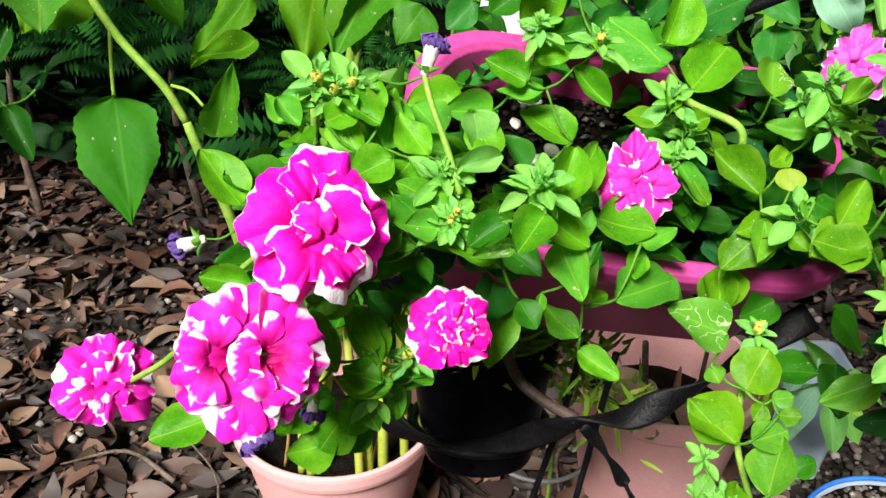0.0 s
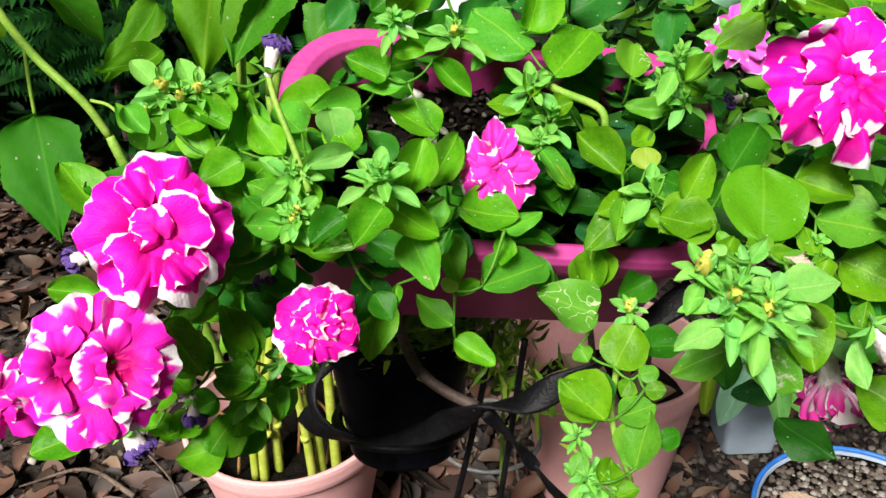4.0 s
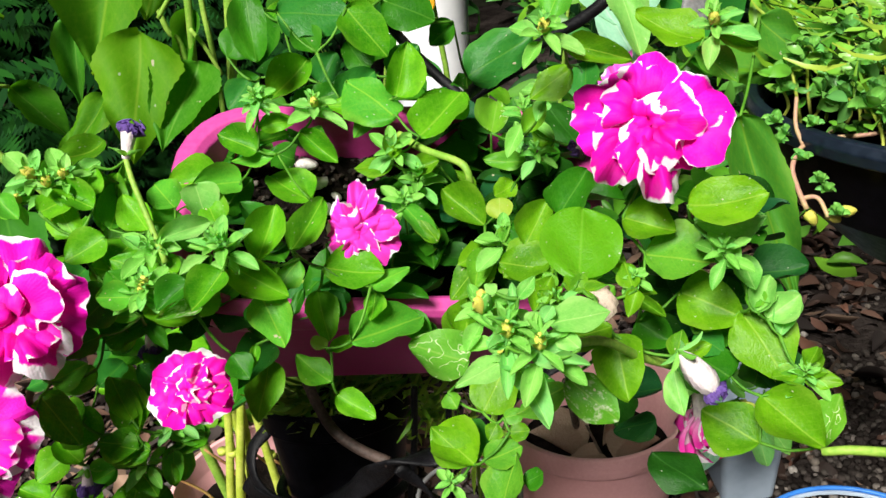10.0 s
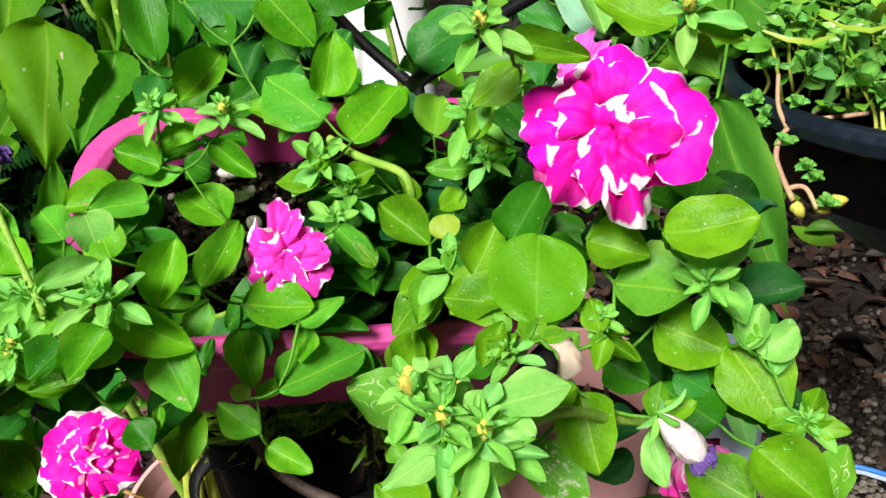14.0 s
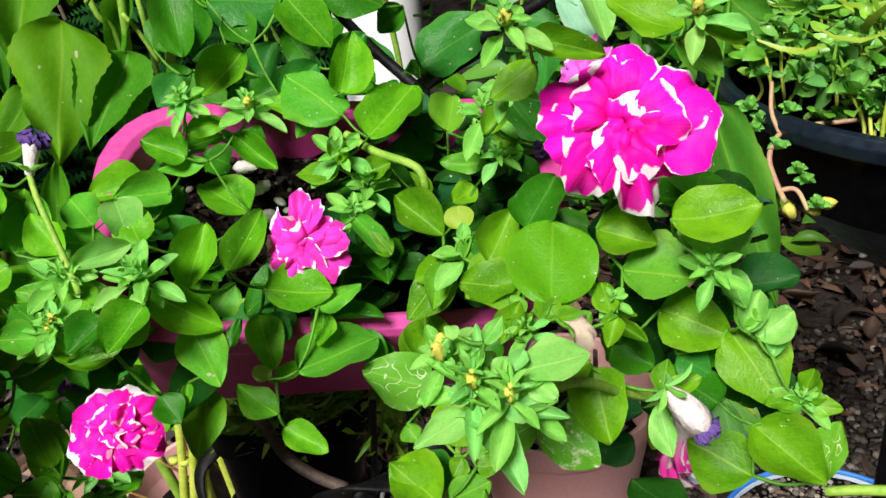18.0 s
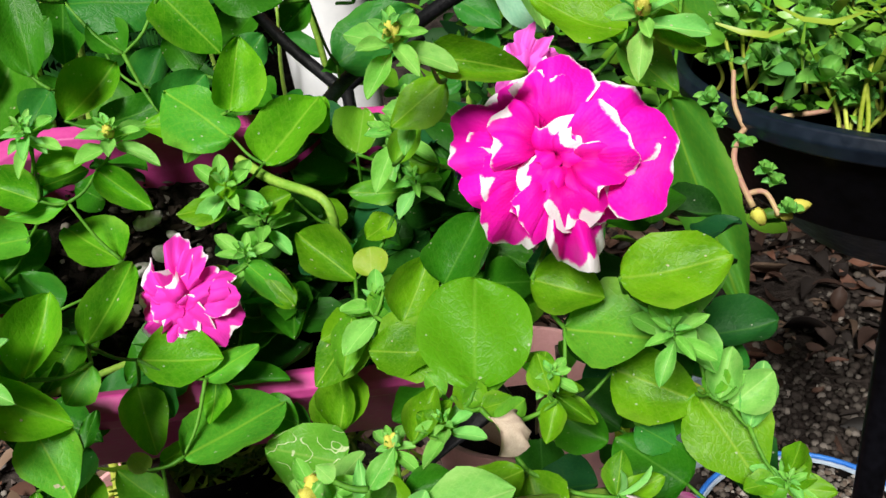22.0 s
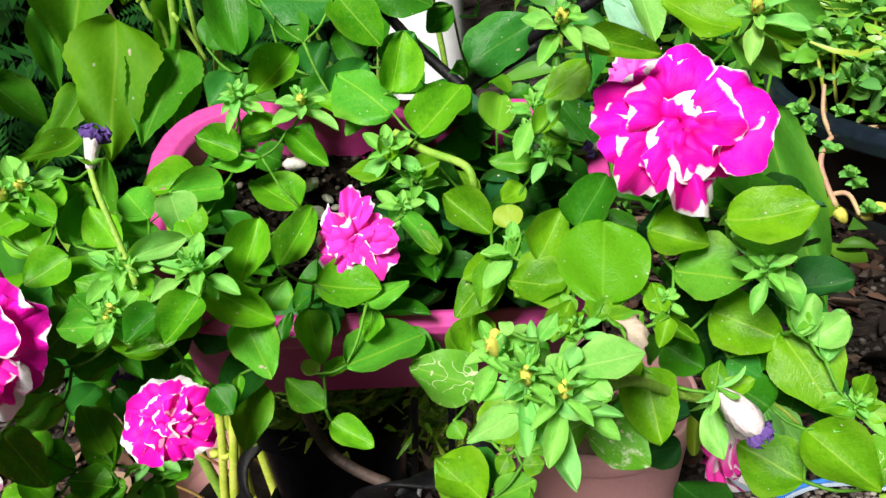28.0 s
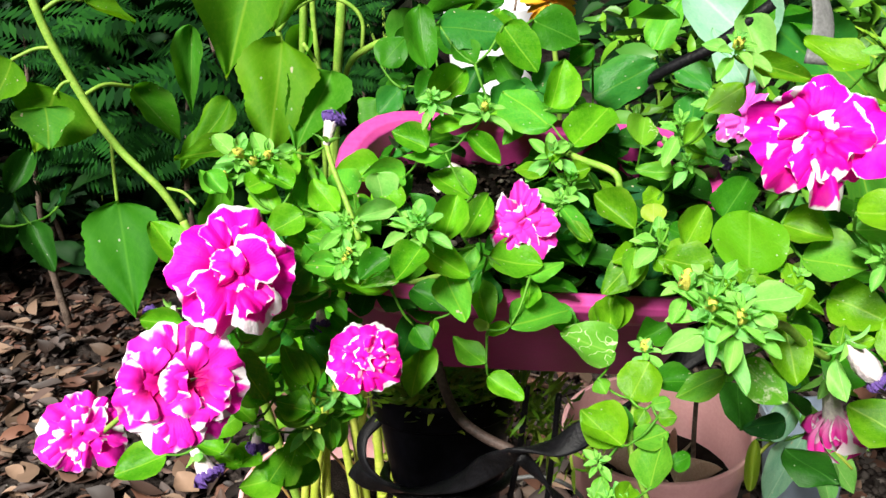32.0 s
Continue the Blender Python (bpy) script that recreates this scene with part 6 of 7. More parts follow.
SHOOTS = [([(-0.008, 0.352, 0.752), (-0.014, 0.362, 0.768), (-0.021, 0.374, 0.783), (-0.024, 0.381, 0.792)], 0.0015, P1), ([(0.197, 0.292, 0.713), (0.183, 0.282, 0.725), (0.165, 0.265, 0.745), (0.148, 0.253, 0.751)], 0.0019, P3), ([(0.266, 0.254, 0.692), (0.253, 0.256, 0.693), (0.245, 0.26, 0.69)], 0.0019, P3), ([(0.095, 0.46, 0.764), (0.108, 0.445, 0.759), (0.126, 0.43, 0.755), (0.13, 0.426, 0.747), (0.129, 0.431, 0.734)], 0.0022, P3), ([(0, 0.415, 0.695), (0.022, 0.416, 0.7), (0.04, 0.425, 0.699)], 0.0017, P2), ([(0.138, 0.378, 0.664), (0.129, 0.357, 0.646), (0.124, 0.338, 0.634), (0.132, 0.323, 0.608)], 0.0018, P3), ([(-0.177, 0.383, 0.622), (-0.14, 0.366, 0.658), (-0.106, 0.374, 0.701), (-0.074, 0.354, 0.729)], 0.0016, P1)]
STONES = [(0.0402, 0.4995, 0.726), (0.0335, 0.5110, 0.735)]
for pts, thick, plant in SHOOTS:
    bm = bmesh.new()
    tube(bm, pts, thick, thick * 0.85, 8)
    part("stem", bm, STEM, plant, "hairy pale green stem")
stems(P1, in_trough(-0.85, -0.2, -0.025))
stems(P2, in_trough(-0.3, 0, -0.025))
stems(P3, in_trough(0.55, 0, -0.025))

# crumpled dead leaf caught in the bush
ob = part("dead_leaf", petal_mesh("dead_leaf", PALEDRY, 521, 0.8, 0.42, 0.45, 14, 9, 1.3), None, P3, "crumpled pale dead leaf", DEAD_LEAF)

# pale stones on the soil
def pebble(place, size, seed, mat=STONE, label="pale flat stone lying on the potting soil"):
    r = random.Random(seed)
    bm = bmesh.new()
    bmesh.ops.create_icosphere(bm, subdivisions=2, radius=1)
    for v in bm.verts:
        v.co *= 1 + 0.25 * noise.noise(v.co * 1.3 + Vector((seed, 0, 0)))
        v.co = Vector((v.co.x * size, v.co.y * size * 0.7, v.co.z * size * 0.45))
    tagged(part("stone", bm, mat, None, "", Matrix.Translation(place) @ pose(0, 0, 0, r.uniform(-20, 20), r.uniform(-20, 20), r.uniform(0, 180))), label, "stone", "stones on the soil")


for k, p in enumerate(STONES):
    pebble(Vector(p), 0.0085, 60 + k)
for k, (u, v, s) in enumerate(((-0.33, 0.25, 0.006), (-0.42, 0.12, 0.007), (-0.28, 0.4, 0.004), (-0.24, 0.3, 0.004), (-0.52, 0.5, 0.005))):
    pebble(in_trough(u, v, -0.03), s, 50 + k)

# ---------------------------------------------------------------- iron stand with the small black pot
stand = thing("plant_stand", "black wrought-iron plant stand with twisted strap and scrolls", "plant stand", (0.1, 0.55, 0.0))


def iron(name, points, radius, flat=1.0, twist=0.0, mat=IRON, parent=stand, label=""):
    bm = bmesh.new()
    tube(bm, points, radius, None, 10, 6, flat, twist)
    part(name, bm, mat, parent, label)


def down_to_ground(points):
    """Carries a leg on from its last point to the earth."""
    p, q = Vector(points[-2]), Vector(points[-1])
    d = Vector((q.x - p.x, q.y - p.y, min(q.z - p.z, -0.01)))
    return list(points) + [tuple(q + d * (q.z / -d.z) * 0.5 * Vector((1, 1, 0)).length / 1.5), (q.x + d.x * 0.8, q.y, 0.0)]


iron("strap", STRAP, 0.0085, 0.26, 1.6, IRON, stand, "flat strap twisted along its length")
iron("leg", down_to_ground(LEG), 0.0024)
iron("leg", down_to_ground(LEG_B), 0.0046, 0.3, 1.5)
iron("leg", down_to_ground(LEG_E), 0.0024)
iron("scroll", SCROLL_A, 0.0034, 1.0, 0.0, RUST, stand, "brown rusty bent rod")
iron("scroll", LOOP, 0.0056, 0.4, 0.3)
iron("arm", [(0.128, 0.55, 0.748)] + ROD_A, 0.0042)
iron("strut", [(0.129, 0.551, 0.75), (0.127, 0.553, 0.6)], 0.004)
iron("arm", ROD_B + [(0.143, 0.633, 0.724)], 0.004)
iron("strut", [(0.142, 0.634, 0.728), (0.142, 0.6, 0.52)], 0.004)
iron("arm", [(0.141, 0.638, 0.727)] + ROD_C, 0.004)
iron("strip", GREY_STRIP, 0.010, 0.25, 0.1, WIRE, stand, "flat grey metal strip")
ring = [(RING_AT[0] + RING_R * math.cos(2 * math.pi * k / 20), RING_AT[1] + RING_R * math.sin(2 * math.pi * k / 20), RING_AT[2]) for k in range(21)]
iron("ring", ring, 0.0028, 1.0, 0.0, WIRE, stand, "grey wire ring")

bp = thing("flower_pot", "small black plastic pot held in the iron ring", "flower pot", (BLACKPOT[0], BLACKPOT[1], BLACKPOT[2] - 0.1))
bp.matrix_basis = Matrix.Translation((BLACKPOT[0], BLACKPOT[1], BLACKPOT[2] + 0.008)) @ pose(0, 0, 0, -14, 0, 0) @ Matrix.Translation((0, 0, -0.1))
R, H = BLACKPOT_R, 0.1
bpm = bp.matrix_basis
part("body", lathe([(R * 0.72, 0), (R * 0.74, 0.003), (R * 0.93, H - 0.022), (R * 1.0, H - 0.02), (R * 1.02, H - 0.004), (R, H), (R * 0.95, H - 0.001), (R * 0.9, H - 0.02), (R * 0.7, 0.01)], 48), BLACK, bp, "", bpm)
part("soil", lathe([(0.001, H - 0.02), (R * 0.91, H - 0.02), (R * 0.9, H - 0.026), (0.001, H - 0.03)], 32), SOIL, bp, "", bpm)
bm = bmesh.new()
tube(bm, [(R * 0.9 * math.cos(2 * math.pi * k / 24), R * 0.9 * math.sin(2 * math.pi * k / 24), H - 0.075) for k in range(25)], 0.0042, None, 8, 2)
part("hoop", bm, IRON, stand, "iron hoop round the black pot", bpm)


def over_pot(r):
    a, q = r.uniform(0, 6.28), math.sqrt(r.random()) * R * 0.8
    base = bpm @ Vector((q * math.cos(a), q * math.sin(a), 0.082 + r.uniform(0, 0.025)))
    return base, Vector((r.gauss(0, 0.5), r.gauss(0, 0.5), 1)), Vector((math.cos(a) + r.gauss(0, 0.6), math.sin(a) + r.gauss(0, 0.6), r.uniform(0.0, 0.8)))


scatter("needle_plant", FINE, "fine needle-leaved moss rose growing in the black pot", "plant", 420, 61, over_pot, 0.026, "needle")


def trailing(r):
    k = r.random()
    base = Vector((BLACKPOT[0] + 0.05 + 0.06 * k + r.gauss(0, 0.012), BLACKPOT[1] - 0.02 + r.gauss(0, 0.015), BLACKPOT[2] + 0.01 - 0.06 * k + r.gauss(0, 0.015)))
    return base, Vector((r.gauss(0, 0.6), -0.5, 1)), Vector((r.gauss(0, 1), r.gauss(0, 1), r.gauss(0, 0.8)))


scatter("needle_plant", FINE, "trailing needle-leaved stems hanging over the pot's edge", "plant", 160, 62, trailing, 0.022, "needle")

# thick stems standing in the pot on the ground
potplant = thing("pot_plant", "leafy plant with thick pale green stems in the terracotta pot", "plant", (-0.143, 0.862, 0.156))
r1 = random.Random(70)
for k, (x, y) in enumerate(((-0.178, 0.79), (-0.166, 0.785), (-0.15, 0.80), (-0.155, 0.83), (-0.105, 0.775), (-0.096, 0.79), (-0.08, 0.80), (-0.055, 0.82), (-0.12, 0.86), (-0.07, 0.875), (-0.035, 0.86))):
    lean = r1.uniform(-0.02, 0.03)
    top = (x + lean * 1.6, y - r1.uniform(0.0, 0.03), r1.uniform(0.4, 0.47))
    bm = bmesh.new()
    tube(bm, [(x, y, 0.145), (x + lean * 0.3, y - 0.004, 0.24), (x + lean, y - 0.01, 0.33), top], r1.uniform(0.0048, 0.0068), 0.0045, 8)
    for h in (0.23, 0.31, 0.38):
        tube(bm, [(x + lean * 0.5, y - 0.005, h), (x + lean * 0.5, y - 0.005, h + 0.006)], 0.0056, 0.0056, 8, 2)
    part("stem", bm, STALKY, potplant, "thick pale yellow-green stem")
    for j in range(4):
        p = Vector(top) + Vector((r1.gauss(-0.03, 0.04), r1.gauss(0.02, 0.03), r1.uniform(-0.03, 0.08)))
        d = Vector((r1.gauss(0, 1), -0.5 + r1.gauss(0, 0.6), r1.gauss(0, 0.4))).normalized() * r1.uniform(0.04, 0.06)
        leaf(potplant, p, p + d, (r1.gauss(0, 0.3), -0.5, 1), 0.03, r1.choice((0, 1)), False)
for k in range(5):
    x, y = -0.128 + r1.uniform(-0.08, 0.08), 0.86 + r1.uniform(-0.07, 0.07)
    bm = bmesh.new()
    tube(bm, [(x, y, 0.15), (x + 0.01, y - 0.01, 0.24), (x + 0.03 * r1.uniform(-1, 1), y - 0.03, 0.3)], 0.0022, 0.0015, 6)
    part("stem", bm, BRANCH, potplant, "thin reddish stem")

# dead leaves on the soil of the other pot
for k, (dx, dy, a, s) in enumerate(((-0.03, -0.03, 60, 0.07), (0.02, -0.05, -70, 0.06), (-0.055, 0.0, 10, 0.06), (0.03, 0.03, 150, 0.06), (-0.01, -0.06, 100, 0.05))):
    me = leaf_mesh("dry_leaf", DRYLEAF, "ovate", 0.75, 0.45, 500 + k, nu=12, nv=16)
    ob = new("dry_leaf", me)
    ob.matrix_basis = pose(0.28 + dx, 0.905 + dy, 0.172, 35, 15 * (-1) ** k, a) @ Matrix.Diagonal((s * 0.5, s, s * 0.8, 1))
    tagged(ob, "curled pale brown dead leaf on the potting soil", "dead leaf", "dead leaves in the pot")
dry = thing("dead_plant", "dry brown stems standing in the terracotta pot", "plant", (0.288, 0.885, 0.15))
bm = bmesh.new()
tube(bm, [(0.262, 0.92, 0.15), (0.25, 0.9, 0.22), (0.238, 0.885, 0.29)], 0.005, 0.004, 8)
tube(bm, [(0.325, 0.9, 0.15), (0.322, 0.9, 0.22), (0.32, 0.895, 0.3)], 0.0035, 0.003, 8)
tube(bm, [(0.305, 0.83, 0.16), (0.28, 0.84, 0.19), (0.26, 0.87, 0.23)], 0.0022, 0.0016, 8)
part("stem", bm, BARK, dry)

# pot with a blue rim, full of gravel, and the grey pot behind it
gp = thing("flower_pot", "pot with a bright blue rim filled with pale gravel", "flower pot", (0.566, 0.745, 0.0))
gm = gp.matrix_basis
part("body", lathe([(0.1, 0), (0.102, 0.004), (0.13, 0.078), (0.127, 0.078), (0.1, 0.01)], 48), GREYPOT, gp, "", gm)
bm = bmesh.new()
tube(bm, [(0.131 * math.cos(2 * math.pi * k / 32), 0.131 * math.sin(2 * math.pi * k / 32), 0.081) for k in range(33)], 0.0033, None, 8, 2)
part("rim", bm, BLUE, gp, "blue plastic rim", gm)
part("soil", lathe([(0.001, 0.075), (0.125, 0.075), (0.12, 0.06), (0.001, 0.05)], 32), SOIL, gp, "", gm)


def in_gravel(r):
    a_, q = r.uniform(0, 6.28), math.sqrt(r.random()) * 0.121
    return Vector((0.566 + q * math.cos(a_), 0.745 + q * math.sin(a_), 0.073)), Vector((r.gauss(0, 0.4), r.gauss(0, 0.4), 1)), Vector((r.gauss(0, 1), r.gauss(0, 1), 0))


stick = thing("dry_stick", "dark brown stick stuck in the gravel", "stick", (0.6, 0.66, 0.06))
bm = bmesh.new()
tube(bm, [(0.59, 0.655, 0.05), (0.6, 0.66, 0.1), (0.606, 0.668, 0.16)], 0.006, 0.0045, 8)
part("stick", bm, BARK, stick)
ob = new("dry_leaf", leaf_mesh("dry_leaf", DRYLEAF, "ovate", 0.3, 0.2, 520))
ob.matrix_basis = pose(0.505, 0.73, 0.078, 12, 8, 20) @ Matrix.Diagonal((0.04, 0.07, 0.07, 1))
tagged(ob, "pale brown dead leaf lying on the gravel", "dead leaf")
scatter("gravel", GRAVEL, "pale crushed stone filling the blue-rimmed pot", "gravel", 1700, 71, in_gravel, 0.0085, "stone")
gb = thing("square_pot", "pale grey square plastic pot standing on the earth", "flower pot", (0.507, 0.99, 0.0))
part("body", loft([round_rect(0.038, 0.038, 0.01, 0), round_rect(0.05, 0.05, 0.014, 0.17), round_rect(0.054, 0.054, 0.015, 0.171), round_rect(0.054, 0.054, 0.015, 0.185), round_rect(0.05, 0.05, 0.014, 0.185), round_rect(0.032, 0.032, 0.01, 0.01)]), GREYPOT, gb, "", gb.matrix_basis)

# ---------------------------------------------------------------- black bowl with succulents
bowl = thing("hanging_bowl", "wide black plastic bowl of trailing succulents", "planter bowl", BOWL_AT)
bowl.matrix_basis = Matrix.Translation(BOWL_AT) @ pose(0, 0, 0, BOWL_TILT[0], BOWL_TILT[1], 0)
bwm = bowl.matrix_basis
BR = 0.1536
part("body", lathe([(BR * 0.45, -0.115), (BR * 0.5, -0.113), (BR * 0.8, -0.07), (BR * 0.96, -0.015), (BR * 0.93, -0.012), (BR * 0.75, -0.06), (BR * 0.4, -0.1)], 64), BLACK, bowl, "", bwm)
part("rim", lathe([(BR * 0.95, -0.016), (BR * 1.0, -0.014), (BR * 1.015, -0.006), (BR * 1.0, 0.0), (BR * 0.96, 0.0), (BR * 0.94, -0.008), (BR * 0.93, -0.016)], 64), RIM, bowl, "rounded black rim", bwm)
part("soil", lathe([(0.001, -0.016), (BR * 0.93, -0.02), (BR * 0.9, -0.03), (0.001, -0.03)], 40), SOIL, bowl, "", bwm)
post = thing("bowl_stand", "dark grey pedestal under the black bowl", "stand", (BOWL_AT[0], BOWL_AT[1], 0))
part("post", lathe([(0.07, 0), (0.07, 0.012), (0.014, 0.02), (0.011, 0.3), (0.011, BOWL_AT[2] - 0.14), (0.06, BOWL_AT[2] - 0.12), (0.072, BOWL_AT[2] - 0.113)], 32), BLACK, post, "", Matrix.Translation((BOWL_AT[0], BOWL_AT[1], 0)))
BOWLPLANT = thing("succulent", "trailing purslane with reddish runners and fleshy leaves", "succulent", BOWL_AT)
FLESHY = [leaf_mesh("fleshy_leaf", leaf_material("fleshy_leaf", (0.07, 0.28, 0.035), (0.2, 0.46, 0.08), (0.24, 0.48, 0.12), 0.15, 0.35, 1.0), "round", 0.35, 0.05, 600 + s, nu=6, nv=7) for s in range(3)]


def tuft(plant, place, radius):
    r = random.Random(int(place[0] * 91733 + place[2] * 7331 + place[1] * 3371))
    place = Vector(place)
    for k in range(9):
        a_ = 2 * math.pi * k / 5 + r.uniform(-0.4, 0.4)
        lift = 0.2 if k < 5 else 1.3
        d = Vector((math.cos(a_), math.sin(a_) * 0.8 - 0.2, lift + r.uniform(-0.2, 0.3))).normalized()
        ln = radius * r.uniform(0.75, 1.1)
        part("leaf", FLESHY[k % 3], None, plant, "", frame_of(place, d, Vector((0, -0.5, 1)) - d * 0.5) @ Matrix.Diagonal((ln * 0.72, ln, ln, 1)))


RUNNER_A = [(0.337, 0.489, 0.679), (0.333, 0.497, 0.692), (0.332, 0.503, 0.703), (0.344, 0.517, 0.71), (0.361, 0.517, 0.713), (0.381, 0.506, 0.717), (0.393, 0.496, 0.722)]
RUNNER_B = [(0.344, 0.517, 0.71), (0.341, 0.524, 0.722), (0.344, 0.533, 0.737)]
RUNNER_C = [(0.386, 0.502, 0.71), (0.394, 0.489, 0.709), (0.403, 0.476, 0.708)]
RUNNER_D = [(0.334, 0.493, 0.685), (0.344, 0.491, 0.685), (0.347, 0.481, 0.676)]
RUNNER_E = [(0.344, 0.517, 0.71), (0.366, 0.528, 0.713), (0.375, 0.54, 0.714)]
tuft(BOWLPLANT, (0.3283, 0.5203, 0.7126), 0.0078)
tuft(BOWLPLANT, (0.3299, 0.5028, 0.682), 0.0078)
tuft(BOWLPLANT, (0.3494, 0.4929, 0.6881), 0.0076)
tuft(BOWLPLANT, (0.3516, 0.4807, 0.6772), 0.0075)
tuft(BOWLPLANT, (0.3509, 0.5227, 0.7208), 0.0078)
tuft(BOWLPLANT, (0.3702, 0.5278, 0.7126), 0.0080)
tuft(BOWLPLANT, (0.3784, 0.5169, 0.7152), 0.0078)
tuft(BOWLPLANT, (0.3905, 0.5062, 0.7186), 0.0076)
tuft(BOWLPLANT, (0.3939, 0.4982, 0.7255), 0.0074)
tuft(BOWLPLANT, (0.3318, 0.5361, 0.7208), 0.0080)
tuft(BOWLPLANT, (0.339, 0.5087, 0.7041), 0.0077)
tuft(BOWLPLANT, (0.346, 0.4963, 0.6936), 0.0076)
tuft(BOWLPLANT, (0.3381, 0.5313, 0.7133), 0.0080)
tuft(BOWLPLANT, (0.3948, 0.4924, 0.7153), 0.0074)
PADS = (0.3697, 0.5355, 0.7262)
BUDS = (0.3357, 0.4857, 0.6793)
for name, pts, mat, rad in (("runner", RUNNER_A, RUNNER, 0.0017), ("runner", RUNNER_B, RUNNER, 0.0015), ("runner", RUNNER_C, RUNNER, 0.0013), ("runner", RUNNER_D, RUNNER, 0.0016), ("runner", RUNNER_E, RUNNER, 0.0013)):
    bm = bmesh.new()
    tube(bm, pts, rad, rad * 0.8, 8)
    part(name, bm, mat, BOWLPLANT, "smooth reddish runner")
for k in range(4):
    ln = 0.013 - 0.002 * (k % 2)
    part("leaf", FLESHY[k % 3], None, BOWLPLANT, "", frame_of(Vector(PADS) + Vector((0.004 * k - 0.008, 0.006 * k, 0.002 * k)), Vector((0.3 - 0.2 * k, -0.6, 0.9)), (0, -1, 0.3)) @ Matrix.Diagonal((ln, ln * 1.2, ln, 1)))
for k, (dx, dz) in enumerate(((0, 0), (0.012, -0.002), (0.019, -0.003))):
    part("bud", BUD, None, BOWLPLANT, "waxy yellow bud", frame_of(Vector(BUDS) + Vector((dx, 0, dz)), (0, 1, 0), (0.5, -0.2, -0.8 + k * 0.4)) @ Matrix.Scale(0.012, 4))


def in_bowl(high, spread=0.92):
    def where(r):
        a_, q = r.uniform(0, 6.28), math.sqrt(r.random()) * BR * spread
        p = bwm @ Vector((q * math.cos(a_), q * math.sin(a_), r.uniform(0.0, high)))
        return p, Vector((r.gauss(0, 0.5), r.gauss(0, 0.5) - 0.4, 1)), Vector((math.cos(a_) + r.gauss(0, 0.8), math.sin(a_) + r.gauss(0, 0.8), r.uniform(-0.2, 0.9)))
    return where


rt = random.Random(83)
for k in range(54):
    a_, q = rt.uniform(2.2, 5.4), BR * rt.uniform(0.35, 0.95)
    foot = bwm @ Vector((q * math.cos(a_), q * math.sin(a_), -0.014))
    tip = foot + Vector((rt.gauss(-0.004, 0.008), rt.gauss(-0.006, 0.008), rt.uniform(0.02, 0.05)))
    bm = bmesh.new()
    tube(bm, [foot, foot.lerp(tip, 0.5) + Vector((rt.gauss(0, 0.003), 0, 0)), tip], 0.0013, 0.001, 6, 3)
    part("stem", bm, STALKY, BOWLPLANT)
    tuft(BOWLPLANT, tip, rt.uniform(0.009, 0.013))
scatter("succulent_cover", SUCC, "dense mat of small bright succulent leaves in the bowl", "succulent", 900, 81, in_bowl(0.04), 0.014, "pad")
scatter("succulent_cover", FINE, "thin upright green shoots in the bowl", "succulent", 260, 82, in_bowl(0.06, 0.95), 0.04, "blade")

# ---------------------------------------------------------------- background plants
S1 = thing("sunflower_plant", "tall bending plant with large heart-shaped leaves on long stalks", "plant", (-0.19, 0.9, 0.0), "plants behind the trough")
S2 = thing("leafy_plant", "leafy bush growing close behind the trough", "plant", (0.1, 0.75, 0.0), "plants behind the trough")
S3 = thing("broadleaf_plant", "plant with broad yellow-green leaves beside the bowl", "plant", (0.4, 0.8, 0.0), "plants behind the trough")
S4 = thing("variegated_plant", "drooping pale variegated plant above the grey pot", "plant", (0.56, 1.05, 0.13), "plants behind the trough")
leaf(S1, (-0.107, 0.69, 0.795), (-0.115, 0.62, 0.724), (0.15, -0.8, 0.55), 0.0600, 6)
leaf(S1, (-0.137, 0.8, 0.875), (-0.176, 0.74, 0.76), (0.15, -0.8, 0.55), 0.0843, 6)
leaf(S1, (-0.122, 0.86, 0.844), (-0.149, 0.84, 0.781), (0.15, -0.8, 0.55), 0.0549, 6)
leaf(S1, (-0.07, 0.7, 0.765), (-0.096, 0.64, 0.717), (0.15, -0.8, 0.55), 0.0494, 10)
leaf(S1, (-0.17, 0.72, 0.704), (-0.213, 0.68, 0.696), (0.1, -0.6, 0.8), 0.0237, 6)
leaf(S1, (-0.383, 0.84, 0.734), (-0.414, 0.82, 0.672), (0.4, -0.75, 0.5), 0.0805, 6)
leaf(S1, (-0.334, 0.92, 0.716), (-0.287, 0.94, 0.644), (0.2, -0.7, 0.6), 0.0369, 10)
leaf(S1, (-0.348, 0.851, 0.603), (-0.319, 0.77, 0.511), (0.35, -0.8, 0.45), 0.0788, 9)
leaf(S1, (-0.351, 0.88, 0.819), (-0.305, 0.9, 0.793), (0.2, -0.6, 0.75), 0.0270, 6)
leaf(S1, (-0.138, 0.97, 0.767), (-0.161, 0.95, 0.693), (0.15, -0.8, 0.55), 0.0276, 10)
leaf(S1, (-0.276, 0.98, 0.773), (-0.29, 0.97, 0.668), (0.15, -0.8, 0.55), 0.0326, 10)
leaf(S1, (-0.029, 0.84, 0.766), (0.005, 0.8, 0.8), (0.15, -0.8, 0.55), 0.0348, 10)
leaf(S1, (-0.036, 0.8, 0.714), (-0.059, 0.78, 0.686), (0.15, -0.8, 0.55), 0.0402, 10)
leaf(S1, (-0.421, 0.84, 0.766), (-0.448, 0.82, 0.727), (0.15, -0.8, 0.55), 0.0541, 6)
leaf(S1, (-0.191, 0.8, 0.723), (-0.245, 0.76, 0.674), (0.1, -0.6, 0.8), 0.0318, 6)
